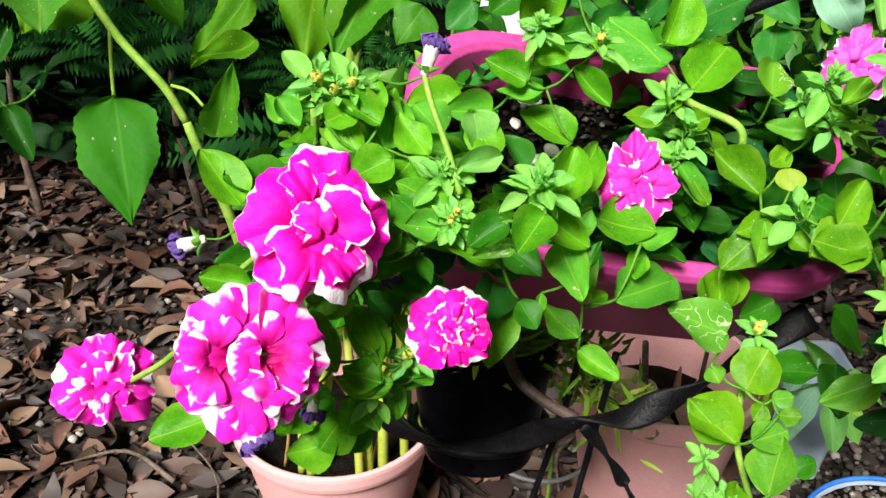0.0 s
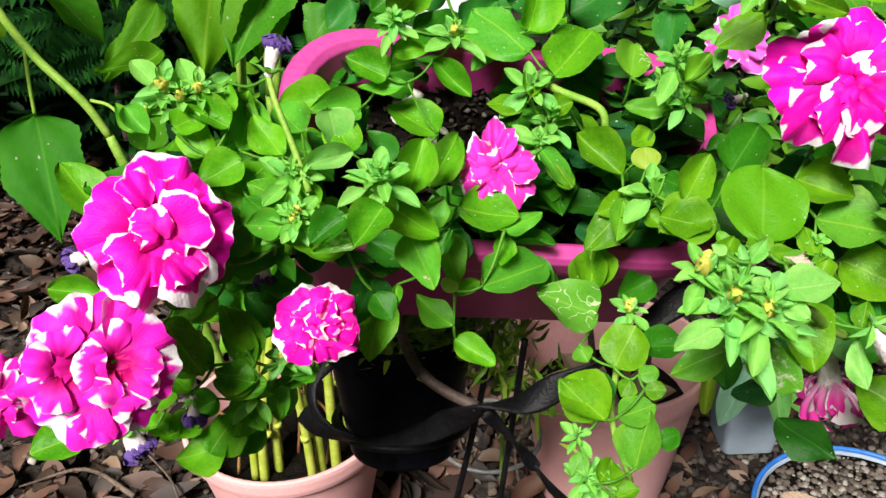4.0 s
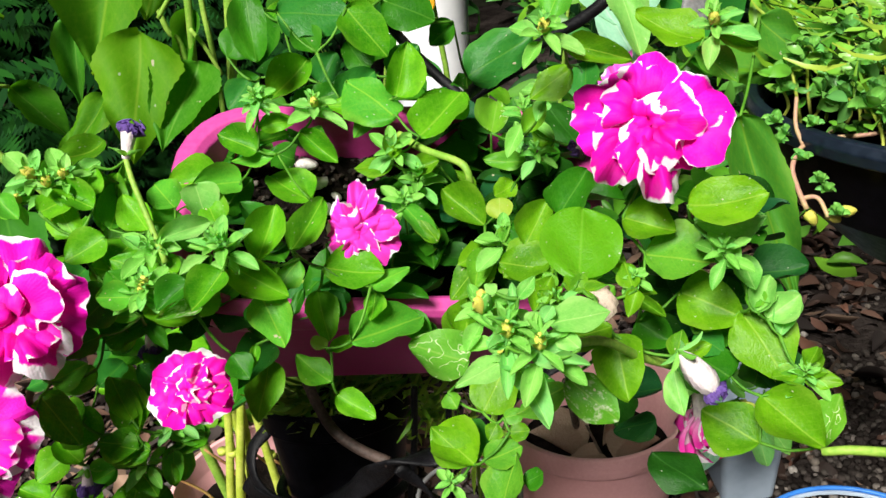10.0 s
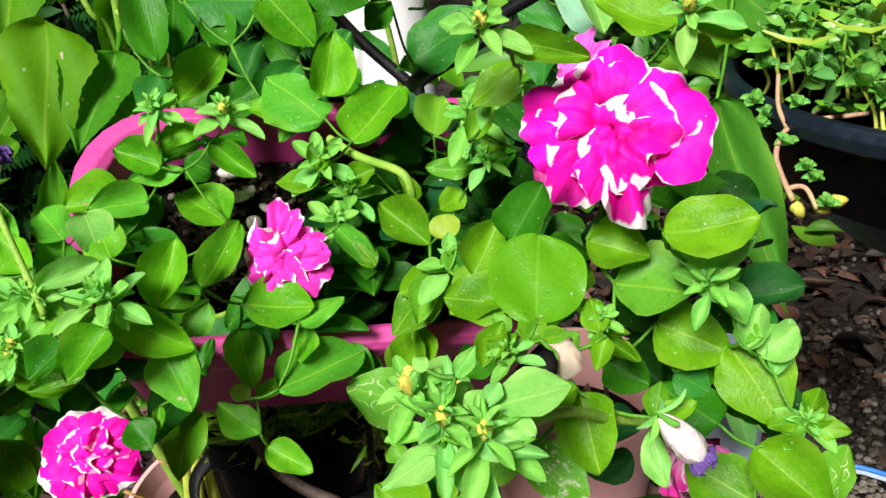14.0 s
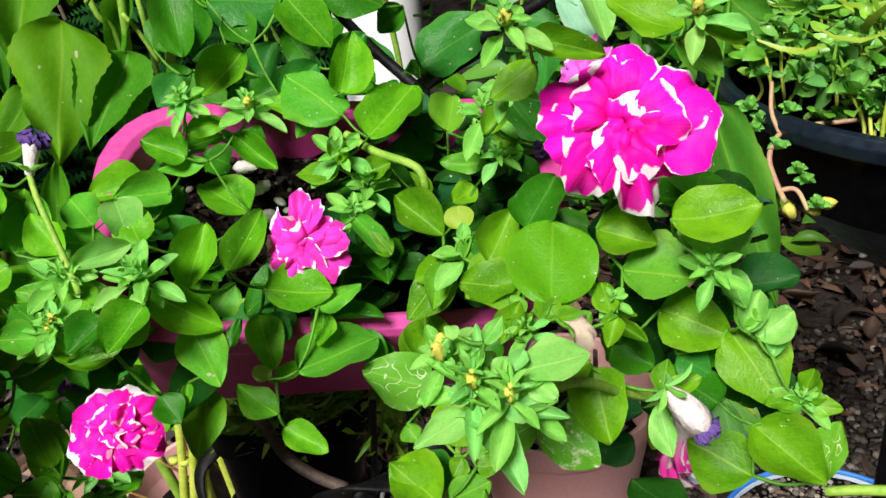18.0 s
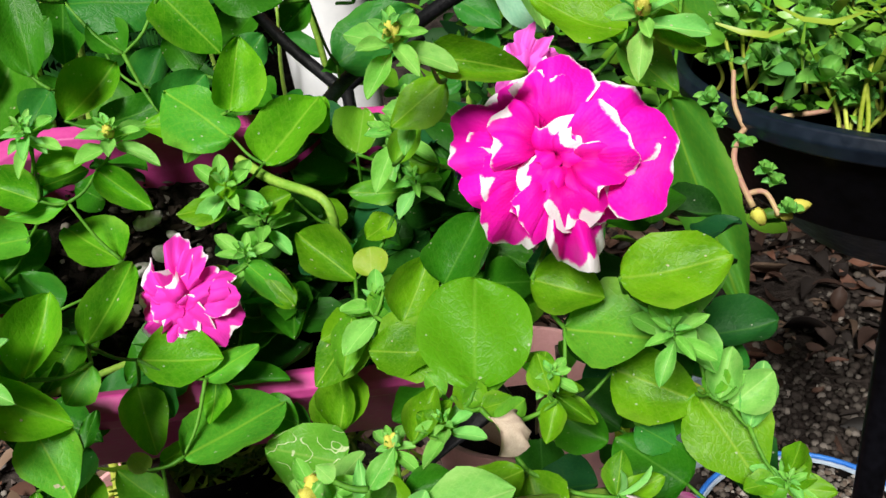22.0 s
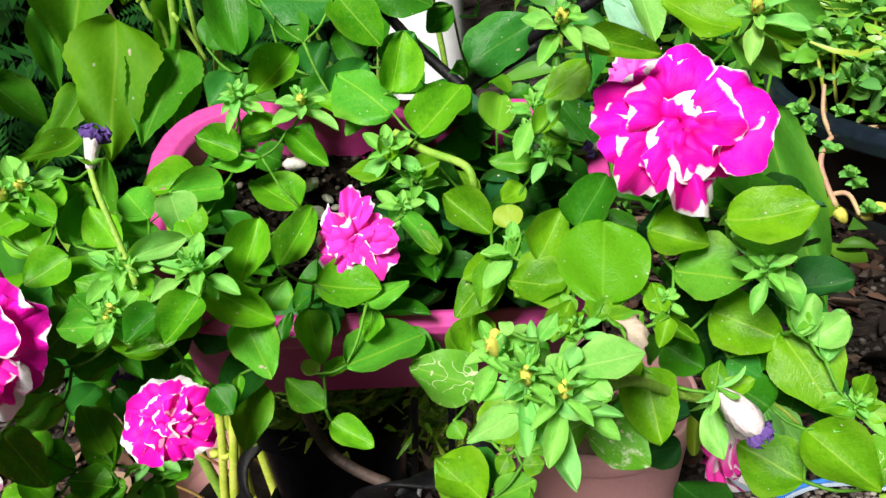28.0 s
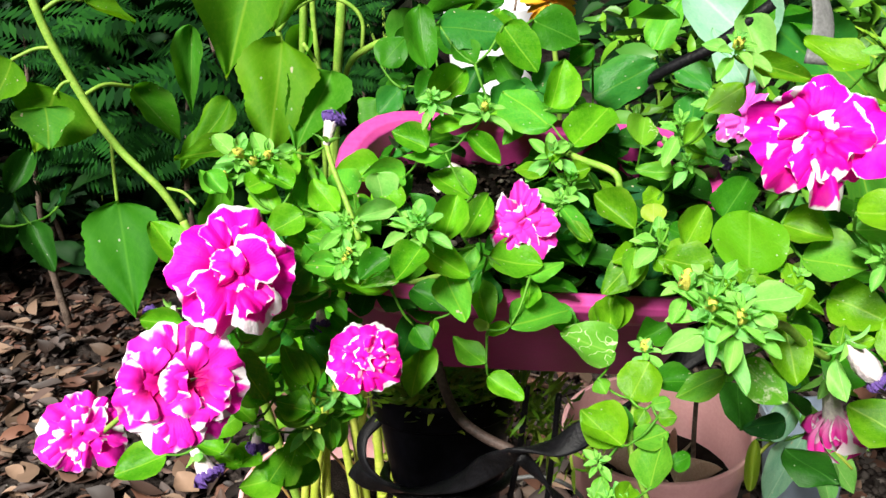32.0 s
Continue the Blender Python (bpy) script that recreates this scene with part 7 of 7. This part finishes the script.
leaf(S1, (-0.082, 0.72, 0.753), (-0.084, 0.68, 0.709), (0.15, -0.8, 0.55), 0.0502, 6)
leaf(S1, (-0.388, 0.82, 0.72), (-0.384, 0.8, 0.68), (0.15, -0.8, 0.55), 0.0529, 6)
leaf(S1, (-0.28, 0.95, 0.52), (-0.253, 0.95, 0.607), (0.15, -0.8, 0.55), 0.0402, 10)
# mostly kind 1: shade behind the trough is put into the leaf colour
leaf(S2, (0.0207, 0.4911, 0.843), (0.0234, 0.4711, 0.8076), (0.21, -0.84, 0.49), 0.0192, 1)
leaf(S2, (0.031, 0.5163, 0.8269), (0.073, 0.5131, 0.8263), (-0.04, -0.66, 0.75), 0.0301, 1)
leaf(S2, (0.071, 0.5164, 0.8244), (0.0918, 0.5008, 0.8019), (0.04, -0.8, 0.59), 0.0248, 0)
leaf(S2, (0.0911, 0.5367, 0.8241), (0.1209, 0.5289, 0.812), (-0.05, -0.89, 0.45), 0.0285, 1)
leaf(S2, (0.0959, 0.4646, 0.7837), (0.1059, 0.4725, 0.8109), (0.23, -0.95, 0.2), 0.0198, 0)
leaf(S2, (0.0237, 0.4875, 0.784), (0.0458, 0.5106, 0.7997), (0.22, -0.68, 0.7), 0.0206, 0)
leaf(S2, (0.0522, 0.5015, 0.8043), (0.0401, 0.5146, 0.8197), (-0.03, -0.77, 0.63), 0.0168, 1)
leaf(S2, (0.0361, 0.4879, 0.7791), (0.0623, 0.499, 0.7802), (0.3, -0.77, 0.55), 0.0190, 1)
leaf(S2, (0.1397, 0.5987, 0.7562), (0.1855, 0.5983, 0.7815), (-0.22, -0.9, 0.38), 0.0332, 1)
leaf(S2, (0.2415, 0.582, 0.8125), (0.2502, 0.5504, 0.7757), (-0.15, -0.77, 0.62), 0.0233, 3)
leaf(S2, (-0.0118, 0.5559, 0.7961), (0.0052, 0.5639, 0.8146), (-0.04, -0.9, 0.43), 0.0223, 1)
leaf(S2, (0.0625, 0.4907, 0.7789), (0.0839, 0.501, 0.791), (0.13, -0.85, 0.5), 0.0200, 1)
leaf(S2, (0.1325, 0.5558, 0.8025), (0.1166, 0.5559, 0.7896), (-0.24, -0.93, 0.28), 0.0148, 1)
leaf(S2, (0.0013, 0.5487, 0.7815), (-0.0153, 0.5424, 0.7662), (0.01, -0.93, 0.37), 0.0181, 1)
leaf(S2, (0.0775, 0.5177, 0.787), (0.0677, 0.5266, 0.8031), (0.05, -0.86, 0.51), 0.0185, 1)
leaf(S2, (0.0923, 0.514, 0.783), (0.1101, 0.5225, 0.7989), (0.02, -0.89, 0.45), 0.0188, 1)
leaf(S2, (0.0106, 0.5829, 0.8175), (0.0029, 0.5685, 0.789), (0.03, -0.9, 0.44), 0.0234, 1)
leaf(S2, (0.0238, 0.5727, 0.8114), (0.0556, 0.5818, 0.8092), (0.26, -0.77, 0.58), 0.0255, 1)
leaf(S2, (0.0283, 0.5667, 0.7823), (0.011, 0.5571, 0.7734), (0.15, -0.8, 0.58), 0.0201, 1)
leaf(S2, (0.0439, 0.5567, 0.7727), (0.0563, 0.5662, 0.7891), (-0.06, -0.84, 0.54), 0.0203, 1)
leaf(S2, (0.0047, 0.5636, 0.7792), (-0.0131, 0.5609, 0.772), (-0.04, -0.9, 0.43), 0.0165, 1)
leaf(S3, (0.304, 0.52, 0.733), (0.323, 0.46, 0.625), (-0.3, -0.75, 0.6), 0.0328, 6)
leaf(S3, (0.369, 0.62, 0.728), (0.328, 0.64, 0.773), (-0.3, -0.8, 0.5), 0.0405, 6)
leaf(S3, (0.376, 0.62, 0.739), (0.415, 0.62, 0.759), (-0.3, -0.8, 0.5), 0.0273, 6)
leaf(S3, (0.265, 0.62, 0.747), (0.241, 0.66, 0.799), (-0.2, -0.9, 0.4), 0.0261, 11)
leaf(S3, (0.283, 0.66, 0.771), (0.23, 0.7, 0.827), (-0.2, -0.9, 0.4), 0.0650, 11)
leaf(S3, (0.344, 0.66, 0.749), (0.287, 0.68, 0.795), (-0.2, -0.9, 0.4), 0.0558, 9)
leaf(S3, (0.343, 0.6, 0.774), (0.375, 0.58, 0.743), (-0.2, -0.9, 0.4), 0.0283, 6)
leaf(S4, (0.433, 0.83, 0.276), (0.385, 0.8, 0.2), (-0.3, -0.7, 0.6), 0.0364, 11)
leaf(S4, (0.418, 0.83, 0.325), (0.385, 0.8, 0.292), (-0.3, -0.7, 0.6), 0.0292, 11)
leaf(S4, (0.453, 0.83, 0.25), (0.465, 0.8, 0.188), (-0.3, -0.7, 0.6), 0.0279, 3)
leaf(S4, (0.459, 0.83, 0.258), (0.494, 0.8, 0.203), (-0.3, -0.7, 0.6), 0.0295, 3)
leaf(S4, (0.439, 0.83, 0.288), (0.393, 0.8, 0.354), (-0.3, -0.7, 0.6), 0.0218, 3)
leaf(S4, (0.376, 0.83, 0.271), (0.364, 0.8, 0.218), (-0.3, -0.7, 0.6), 0.0164, 2)
leaf(S4, (0.468, 0.83, 0.299), (0.499, 0.8, 0.27), (-0.3, -0.7, 0.6), 0.0106, 3)
STALK = [(-0.397, 0.86, 0.838), (-0.384, 0.855, 0.784), (-0.359, 0.85, 0.718), (-0.334, 0.85, 0.665), (-0.293, 0.84, 0.619), (-0.275, 0.84, 0.581)]
PETIOLE_A = [(-0.34, 0.85, 0.673), (-0.346, 0.853, 0.637), (-0.349, 0.852, 0.601)]
PETIOLE_B = [(-0.36, 0.85, 0.723), (-0.343, 0.87, 0.73), (-0.325, 0.9, 0.72)]
PETIOLE_C = [(-0.389, 0.86, 0.809), (-0.37, 0.87, 0.82), (-0.351, 0.88, 0.817)]
PETIOLE_D = [(-0.384, 0.855, 0.774), (-0.4, 0.85, 0.774), (-0.421, 0.84, 0.766)]
PETIOLE_E = [(-0.366, 0.85, 0.74), (-0.376, 0.845, 0.738), (-0.385, 0.84, 0.728)]
PETIOLE_F = [(-0.285, 0.84, 0.62), (-0.265, 0.83, 0.618), (-0.25, 0.82, 0.607)]
STALK_B = [(-0.172, 0.95, 0.797), (-0.164, 0.95, 0.752), (-0.155, 0.96, 0.72), (-0.167, 0.97, 0.574)]
STALK_C = [(-0.133, 0.96, 0.812), (-0.14, 0.96, 0.762), (-0.151, 0.97, 0.694), (-0.166, 0.98, 0.57)]
STALK_D = [(-0.131, 1.0, 0.808), (-0.134, 1.0, 0.762), (-0.134, 1.0, 0.694), (-0.141, 1.0, 0.562)]
STALK_E = [(-0.091, 0.97, 0.808), (-0.099, 0.97, 0.758), (-0.113, 0.98, 0.683), (-0.13, 0.98, 0.568)]
STALK_F = [(-0.027, 0.85, 0.767), (-0.055, 0.86, 0.756), (-0.08, 0.88, 0.735), (-0.099, 0.9, 0.681), (-0.114, 0.9, 0.595)]
STALK_G = [(-0.155, 0.9, 0.772), (-0.137, 0.9, 0.792), (-0.111, 0.9, 0.804), (-0.081, 0.9, 0.799), (-0.064, 0.9, 0.779), (-0.067, 0.9, 0.746)]
STALK_H = [(-0.14, 0.95, 0.75), (-0.129, 0.95, 0.731), (-0.116, 0.95, 0.697)]
DROOP = [(0.438, 0.84, 0.264), (0.453, 0.835, 0.263), (0.473, 0.83, 0.249), (0.492, 0.82, 0.23)]
DROOP_B = [(0.378, 0.83, 0.245), (0.398, 0.835, 0.262), (0.427, 0.84, 0.265), (0.448, 0.84, 0.266)]
for name, pts, rad in (("stalk", STALK, 0.0048), ("petiole", PETIOLE_A, 0.0022), ("petiole", PETIOLE_B, 0.0024), ("petiole", PETIOLE_C, 0.0024), ("petiole", PETIOLE_D, 0.002), ("petiole", PETIOLE_E, 0.002), ("petiole", PETIOLE_F, 0.0018), ("stalk", STALK_B, 0.0034), ("stalk", STALK_C, 0.0046), ("stalk", STALK_D, 0.0036), ("stalk", STALK_E, 0.006), ("stalk", STALK_F, 0.0036), ("stalk", STALK_G, 0.0024), ("stalk", STALK_H, 0.0026)):
    bm = bmesh.new()
    tube(bm, pts, rad, rad * 0.9, 8)
    part(name, bm, STEM, S1, "smooth pale green stalk" if name == "stalk" else "")
for pts in (DROOP, DROOP_B):
    bm = bmesh.new()
    tube(bm, pts, 0.0024, 0.0016, 8)
    part("stem", bm, STALKY, S4, "pale yellow stem")
bm = bmesh.new()
tube(bm, [STALK[-1], (-0.266, 0.836, 0.555), (-0.235, 0.85, 0.42), (-0.19, 0.9, 0.0)], 0.0046, 0.007, 8)
for p in (STALK_B[-1], STALK_C[-1], STALK_D[-1], STALK_E[-1], STALK_F[-1]):
    tube(bm, [p, (p[0] - 0.02, p[1] + 0.08, 0.3), (p[0] - 0.05, p[1] + 0.12, 0.0)], 0.004, 0.006, 8)
part("stalk", bm, STEM, S1)
# more leaves behind the trough, mostly of the kinds coloured darker for shade
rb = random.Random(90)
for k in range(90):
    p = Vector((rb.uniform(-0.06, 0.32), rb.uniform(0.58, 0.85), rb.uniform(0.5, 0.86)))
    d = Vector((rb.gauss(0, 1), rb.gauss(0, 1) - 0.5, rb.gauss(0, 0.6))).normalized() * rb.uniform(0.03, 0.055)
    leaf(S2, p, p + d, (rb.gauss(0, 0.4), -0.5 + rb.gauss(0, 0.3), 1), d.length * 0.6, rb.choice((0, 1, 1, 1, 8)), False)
stems(S2, (0.1, 0.75, 0.0), 0.001, 0.09)
stems(S3, (0.4, 0.8, 0.0), 0.0013, 0.1)


stems(S4, (0.56, 1.05, 0.13), 0.0016, 0.7)


def shrub(x0, x1, y0, y1, z0, z1):
    def where(r):
        p = Vector((r.uniform(x0, x1), r.uniform(y0, y1), r.uniform(z0, z1)))
        return p, Vector((r.gauss(0, 0.6), r.gauss(0, 0.5) - 0.5, 1)), Vector((r.gauss(0, 1), r.gauss(0, 1) - 0.3, r.gauss(0, 0.6)))
    return where


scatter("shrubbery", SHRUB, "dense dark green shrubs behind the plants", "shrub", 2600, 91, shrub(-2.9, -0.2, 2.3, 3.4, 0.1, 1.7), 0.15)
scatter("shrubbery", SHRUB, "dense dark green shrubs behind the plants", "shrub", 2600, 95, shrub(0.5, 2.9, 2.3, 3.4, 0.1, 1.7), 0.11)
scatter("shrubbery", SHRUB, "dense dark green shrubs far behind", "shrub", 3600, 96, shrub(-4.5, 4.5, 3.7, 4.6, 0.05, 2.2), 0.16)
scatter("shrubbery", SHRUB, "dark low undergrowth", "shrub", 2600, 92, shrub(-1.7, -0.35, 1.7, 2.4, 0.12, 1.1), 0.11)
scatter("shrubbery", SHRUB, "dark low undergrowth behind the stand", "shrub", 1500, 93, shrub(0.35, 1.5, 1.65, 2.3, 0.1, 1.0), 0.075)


def fronds(name, mat, label, count, seed, box, length, pairs=15):
    """Arching fronds with paired narrow leaflets, joined in one mesh."""
    r = random.Random(seed)
    verts, faces = [], []
    for _ in range(count):
        p = Vector([r.uniform(lo, hi) for lo, hi in box])
        a, ln = r.uniform(0, 6.28), length * r.uniform(0.7, 1.2)
        d, sag = Vector((math.cos(a), -abs(math.sin(a)) * 0.7, r.uniform(0.1, 0.9))).normalized(), r.uniform(0.25, 0.6)
        side = d.cross(Vector((r.gauss(0, 0.3), -0.6, 0.8))).normalized()
        for k in range(pairs):
            f = (k + 1) / pairs
            q = p + d * ln * f - Vector((0, 0, sag * ln * f * f))
            ahead = (d - Vector((0, 0, 2 * sag * f))).normalized()
            for sgn in (-1, 1):
                w = ln * 0.26 * math.sin(math.pi * min(1.0, 0.12 + 0.86 * f)) ** 0.8
                out = (side * sgn + ahead * 0.45 + Vector((0, 0, -0.2))).normalized()
                n0 = len(verts)
                verts += [q, q + out * w * 0.4 + ahead * w * 0.17, q + out * w, q + out * w * 0.45 - ahead * w * 0.15]
                faces.append((n0, n0 + 1, n0 + 2, n0 + 3))
    me = bpy.data.meshes.new(name)
    me.from_pydata([tuple(v) for v in verts], [], faces)
    me.materials.append(mat)
    return tagged(new(name, me), label, "fern", kind="stuff")


# fern greens darkened to carry the shade they stand in
FERN = island_material("fern_shaded", [(0.002, 0.02, 0.003), (0.005, 0.05, 0.005), (0.014, 0.09, 0.008), (0.003, 0.03, 0.007)], 0.8, 12)
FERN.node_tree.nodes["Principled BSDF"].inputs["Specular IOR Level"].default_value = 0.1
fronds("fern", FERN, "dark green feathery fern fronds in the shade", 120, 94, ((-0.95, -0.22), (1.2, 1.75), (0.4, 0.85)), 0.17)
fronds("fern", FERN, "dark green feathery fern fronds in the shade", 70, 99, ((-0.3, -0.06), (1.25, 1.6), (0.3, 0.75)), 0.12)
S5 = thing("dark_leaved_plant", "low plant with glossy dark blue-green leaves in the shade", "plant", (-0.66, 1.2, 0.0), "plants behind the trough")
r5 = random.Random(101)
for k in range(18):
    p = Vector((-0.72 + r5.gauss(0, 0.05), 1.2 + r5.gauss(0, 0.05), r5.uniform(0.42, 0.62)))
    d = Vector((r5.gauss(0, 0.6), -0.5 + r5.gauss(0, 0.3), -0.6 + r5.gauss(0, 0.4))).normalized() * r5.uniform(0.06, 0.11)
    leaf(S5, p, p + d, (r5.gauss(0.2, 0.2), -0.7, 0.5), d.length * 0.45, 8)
stems(S5, (-0.66, 1.2, 0.0), 0.0025, 0.12)
for k in range(26):
    x, y = rb.uniform(-1.5, 1.2), rb.uniform(1.6, 2.3)
    bm = bmesh.new()
    tube(bm, [(x, y, 0), (x + rb.uniform(-0.05, 0.05), y, 0.3), (x + rb.uniform(-0.12, 0.12), y - 0.05, rb.uniform(0.5, 0.9))], rb.uniform(0.004, 0.012), 0.003, 8)
    tagged(part("woody_stem", bm, BARK if k % 2 else STEM), "upright stem in the shade of the shrubs", "stem", "stems in the undergrowth")

LIGHT = island_material("undergrowth_leaves", [(0.03, 0.14, 0.008), (0.08, 0.28, 0.012), (0.16, 0.38, 0.02), (0.05, 0.2, 0.03)], 0.45, 12)
scatter("undergrowth", LIGHT, "bright green leafy undergrowth behind the trough", "undergrowth", 1500, 97, shrub(0.24, 1.3, 1.0, 1.5, 0.3, 0.85), 0.05)
scatter("undergrowth", LIGHT, "bright green leafy undergrowth behind the trough", "undergrowth", 450, 98, shrub(-0.24, -0.02, 0.95, 1.3, 0.2, 0.52), 0.05)

# white plastic bucket behind the stand
wb = thing("white_bucket", "white plastic bucket standing on the earth behind", "bucket", WHITE_AT)
part("body", lathe([(0.085, 0.0), (0.088, 0.004), (0.105, WHITE_H - 0.03), (0.112, WHITE_H - 0.028), (0.112, WHITE_H), (0.106, WHITE_H), (0.1, WHITE_H - 0.03), (0.084, 0.008)], 48), WHITE, wb, "", wb.matrix_basis)
marigold = thing("orange_flower", "orange marigold above the bush behind the trough", "flower", ORANGE_AT)
OPET = [petal_mesh("petal", ORANGE, 700 + s, 0.35, 0.1, 0.2, 8, 5) for s in range(3)]
for k in range(11):
    a_ = 2 * math.pi * k / 11
    d = Vector((math.cos(a_), -0.25, math.sin(a_)))
    part("petal", OPET[k % 3], None, marigold, "", frame_of(ORANGE_AT, d, (0, -1, 0.4)) @ Matrix.Scale(0.02 + 0.004 * (k % 3), 4))
bm = bmesh.new()
tube(bm, [ORANGE_AT, (ORANGE_AT[0] + 0.01, ORANGE_AT[1] + 0.02, ORANGE_AT[2] - 0.15), (ORANGE_AT[0], ORANGE_AT[1] + 0.05, 0.3), (ORANGE_AT[0], ORANGE_AT[1] + 0.05, 0.0)], 0.0025, None, 6)
part("stem", bm, STEM, marigold)
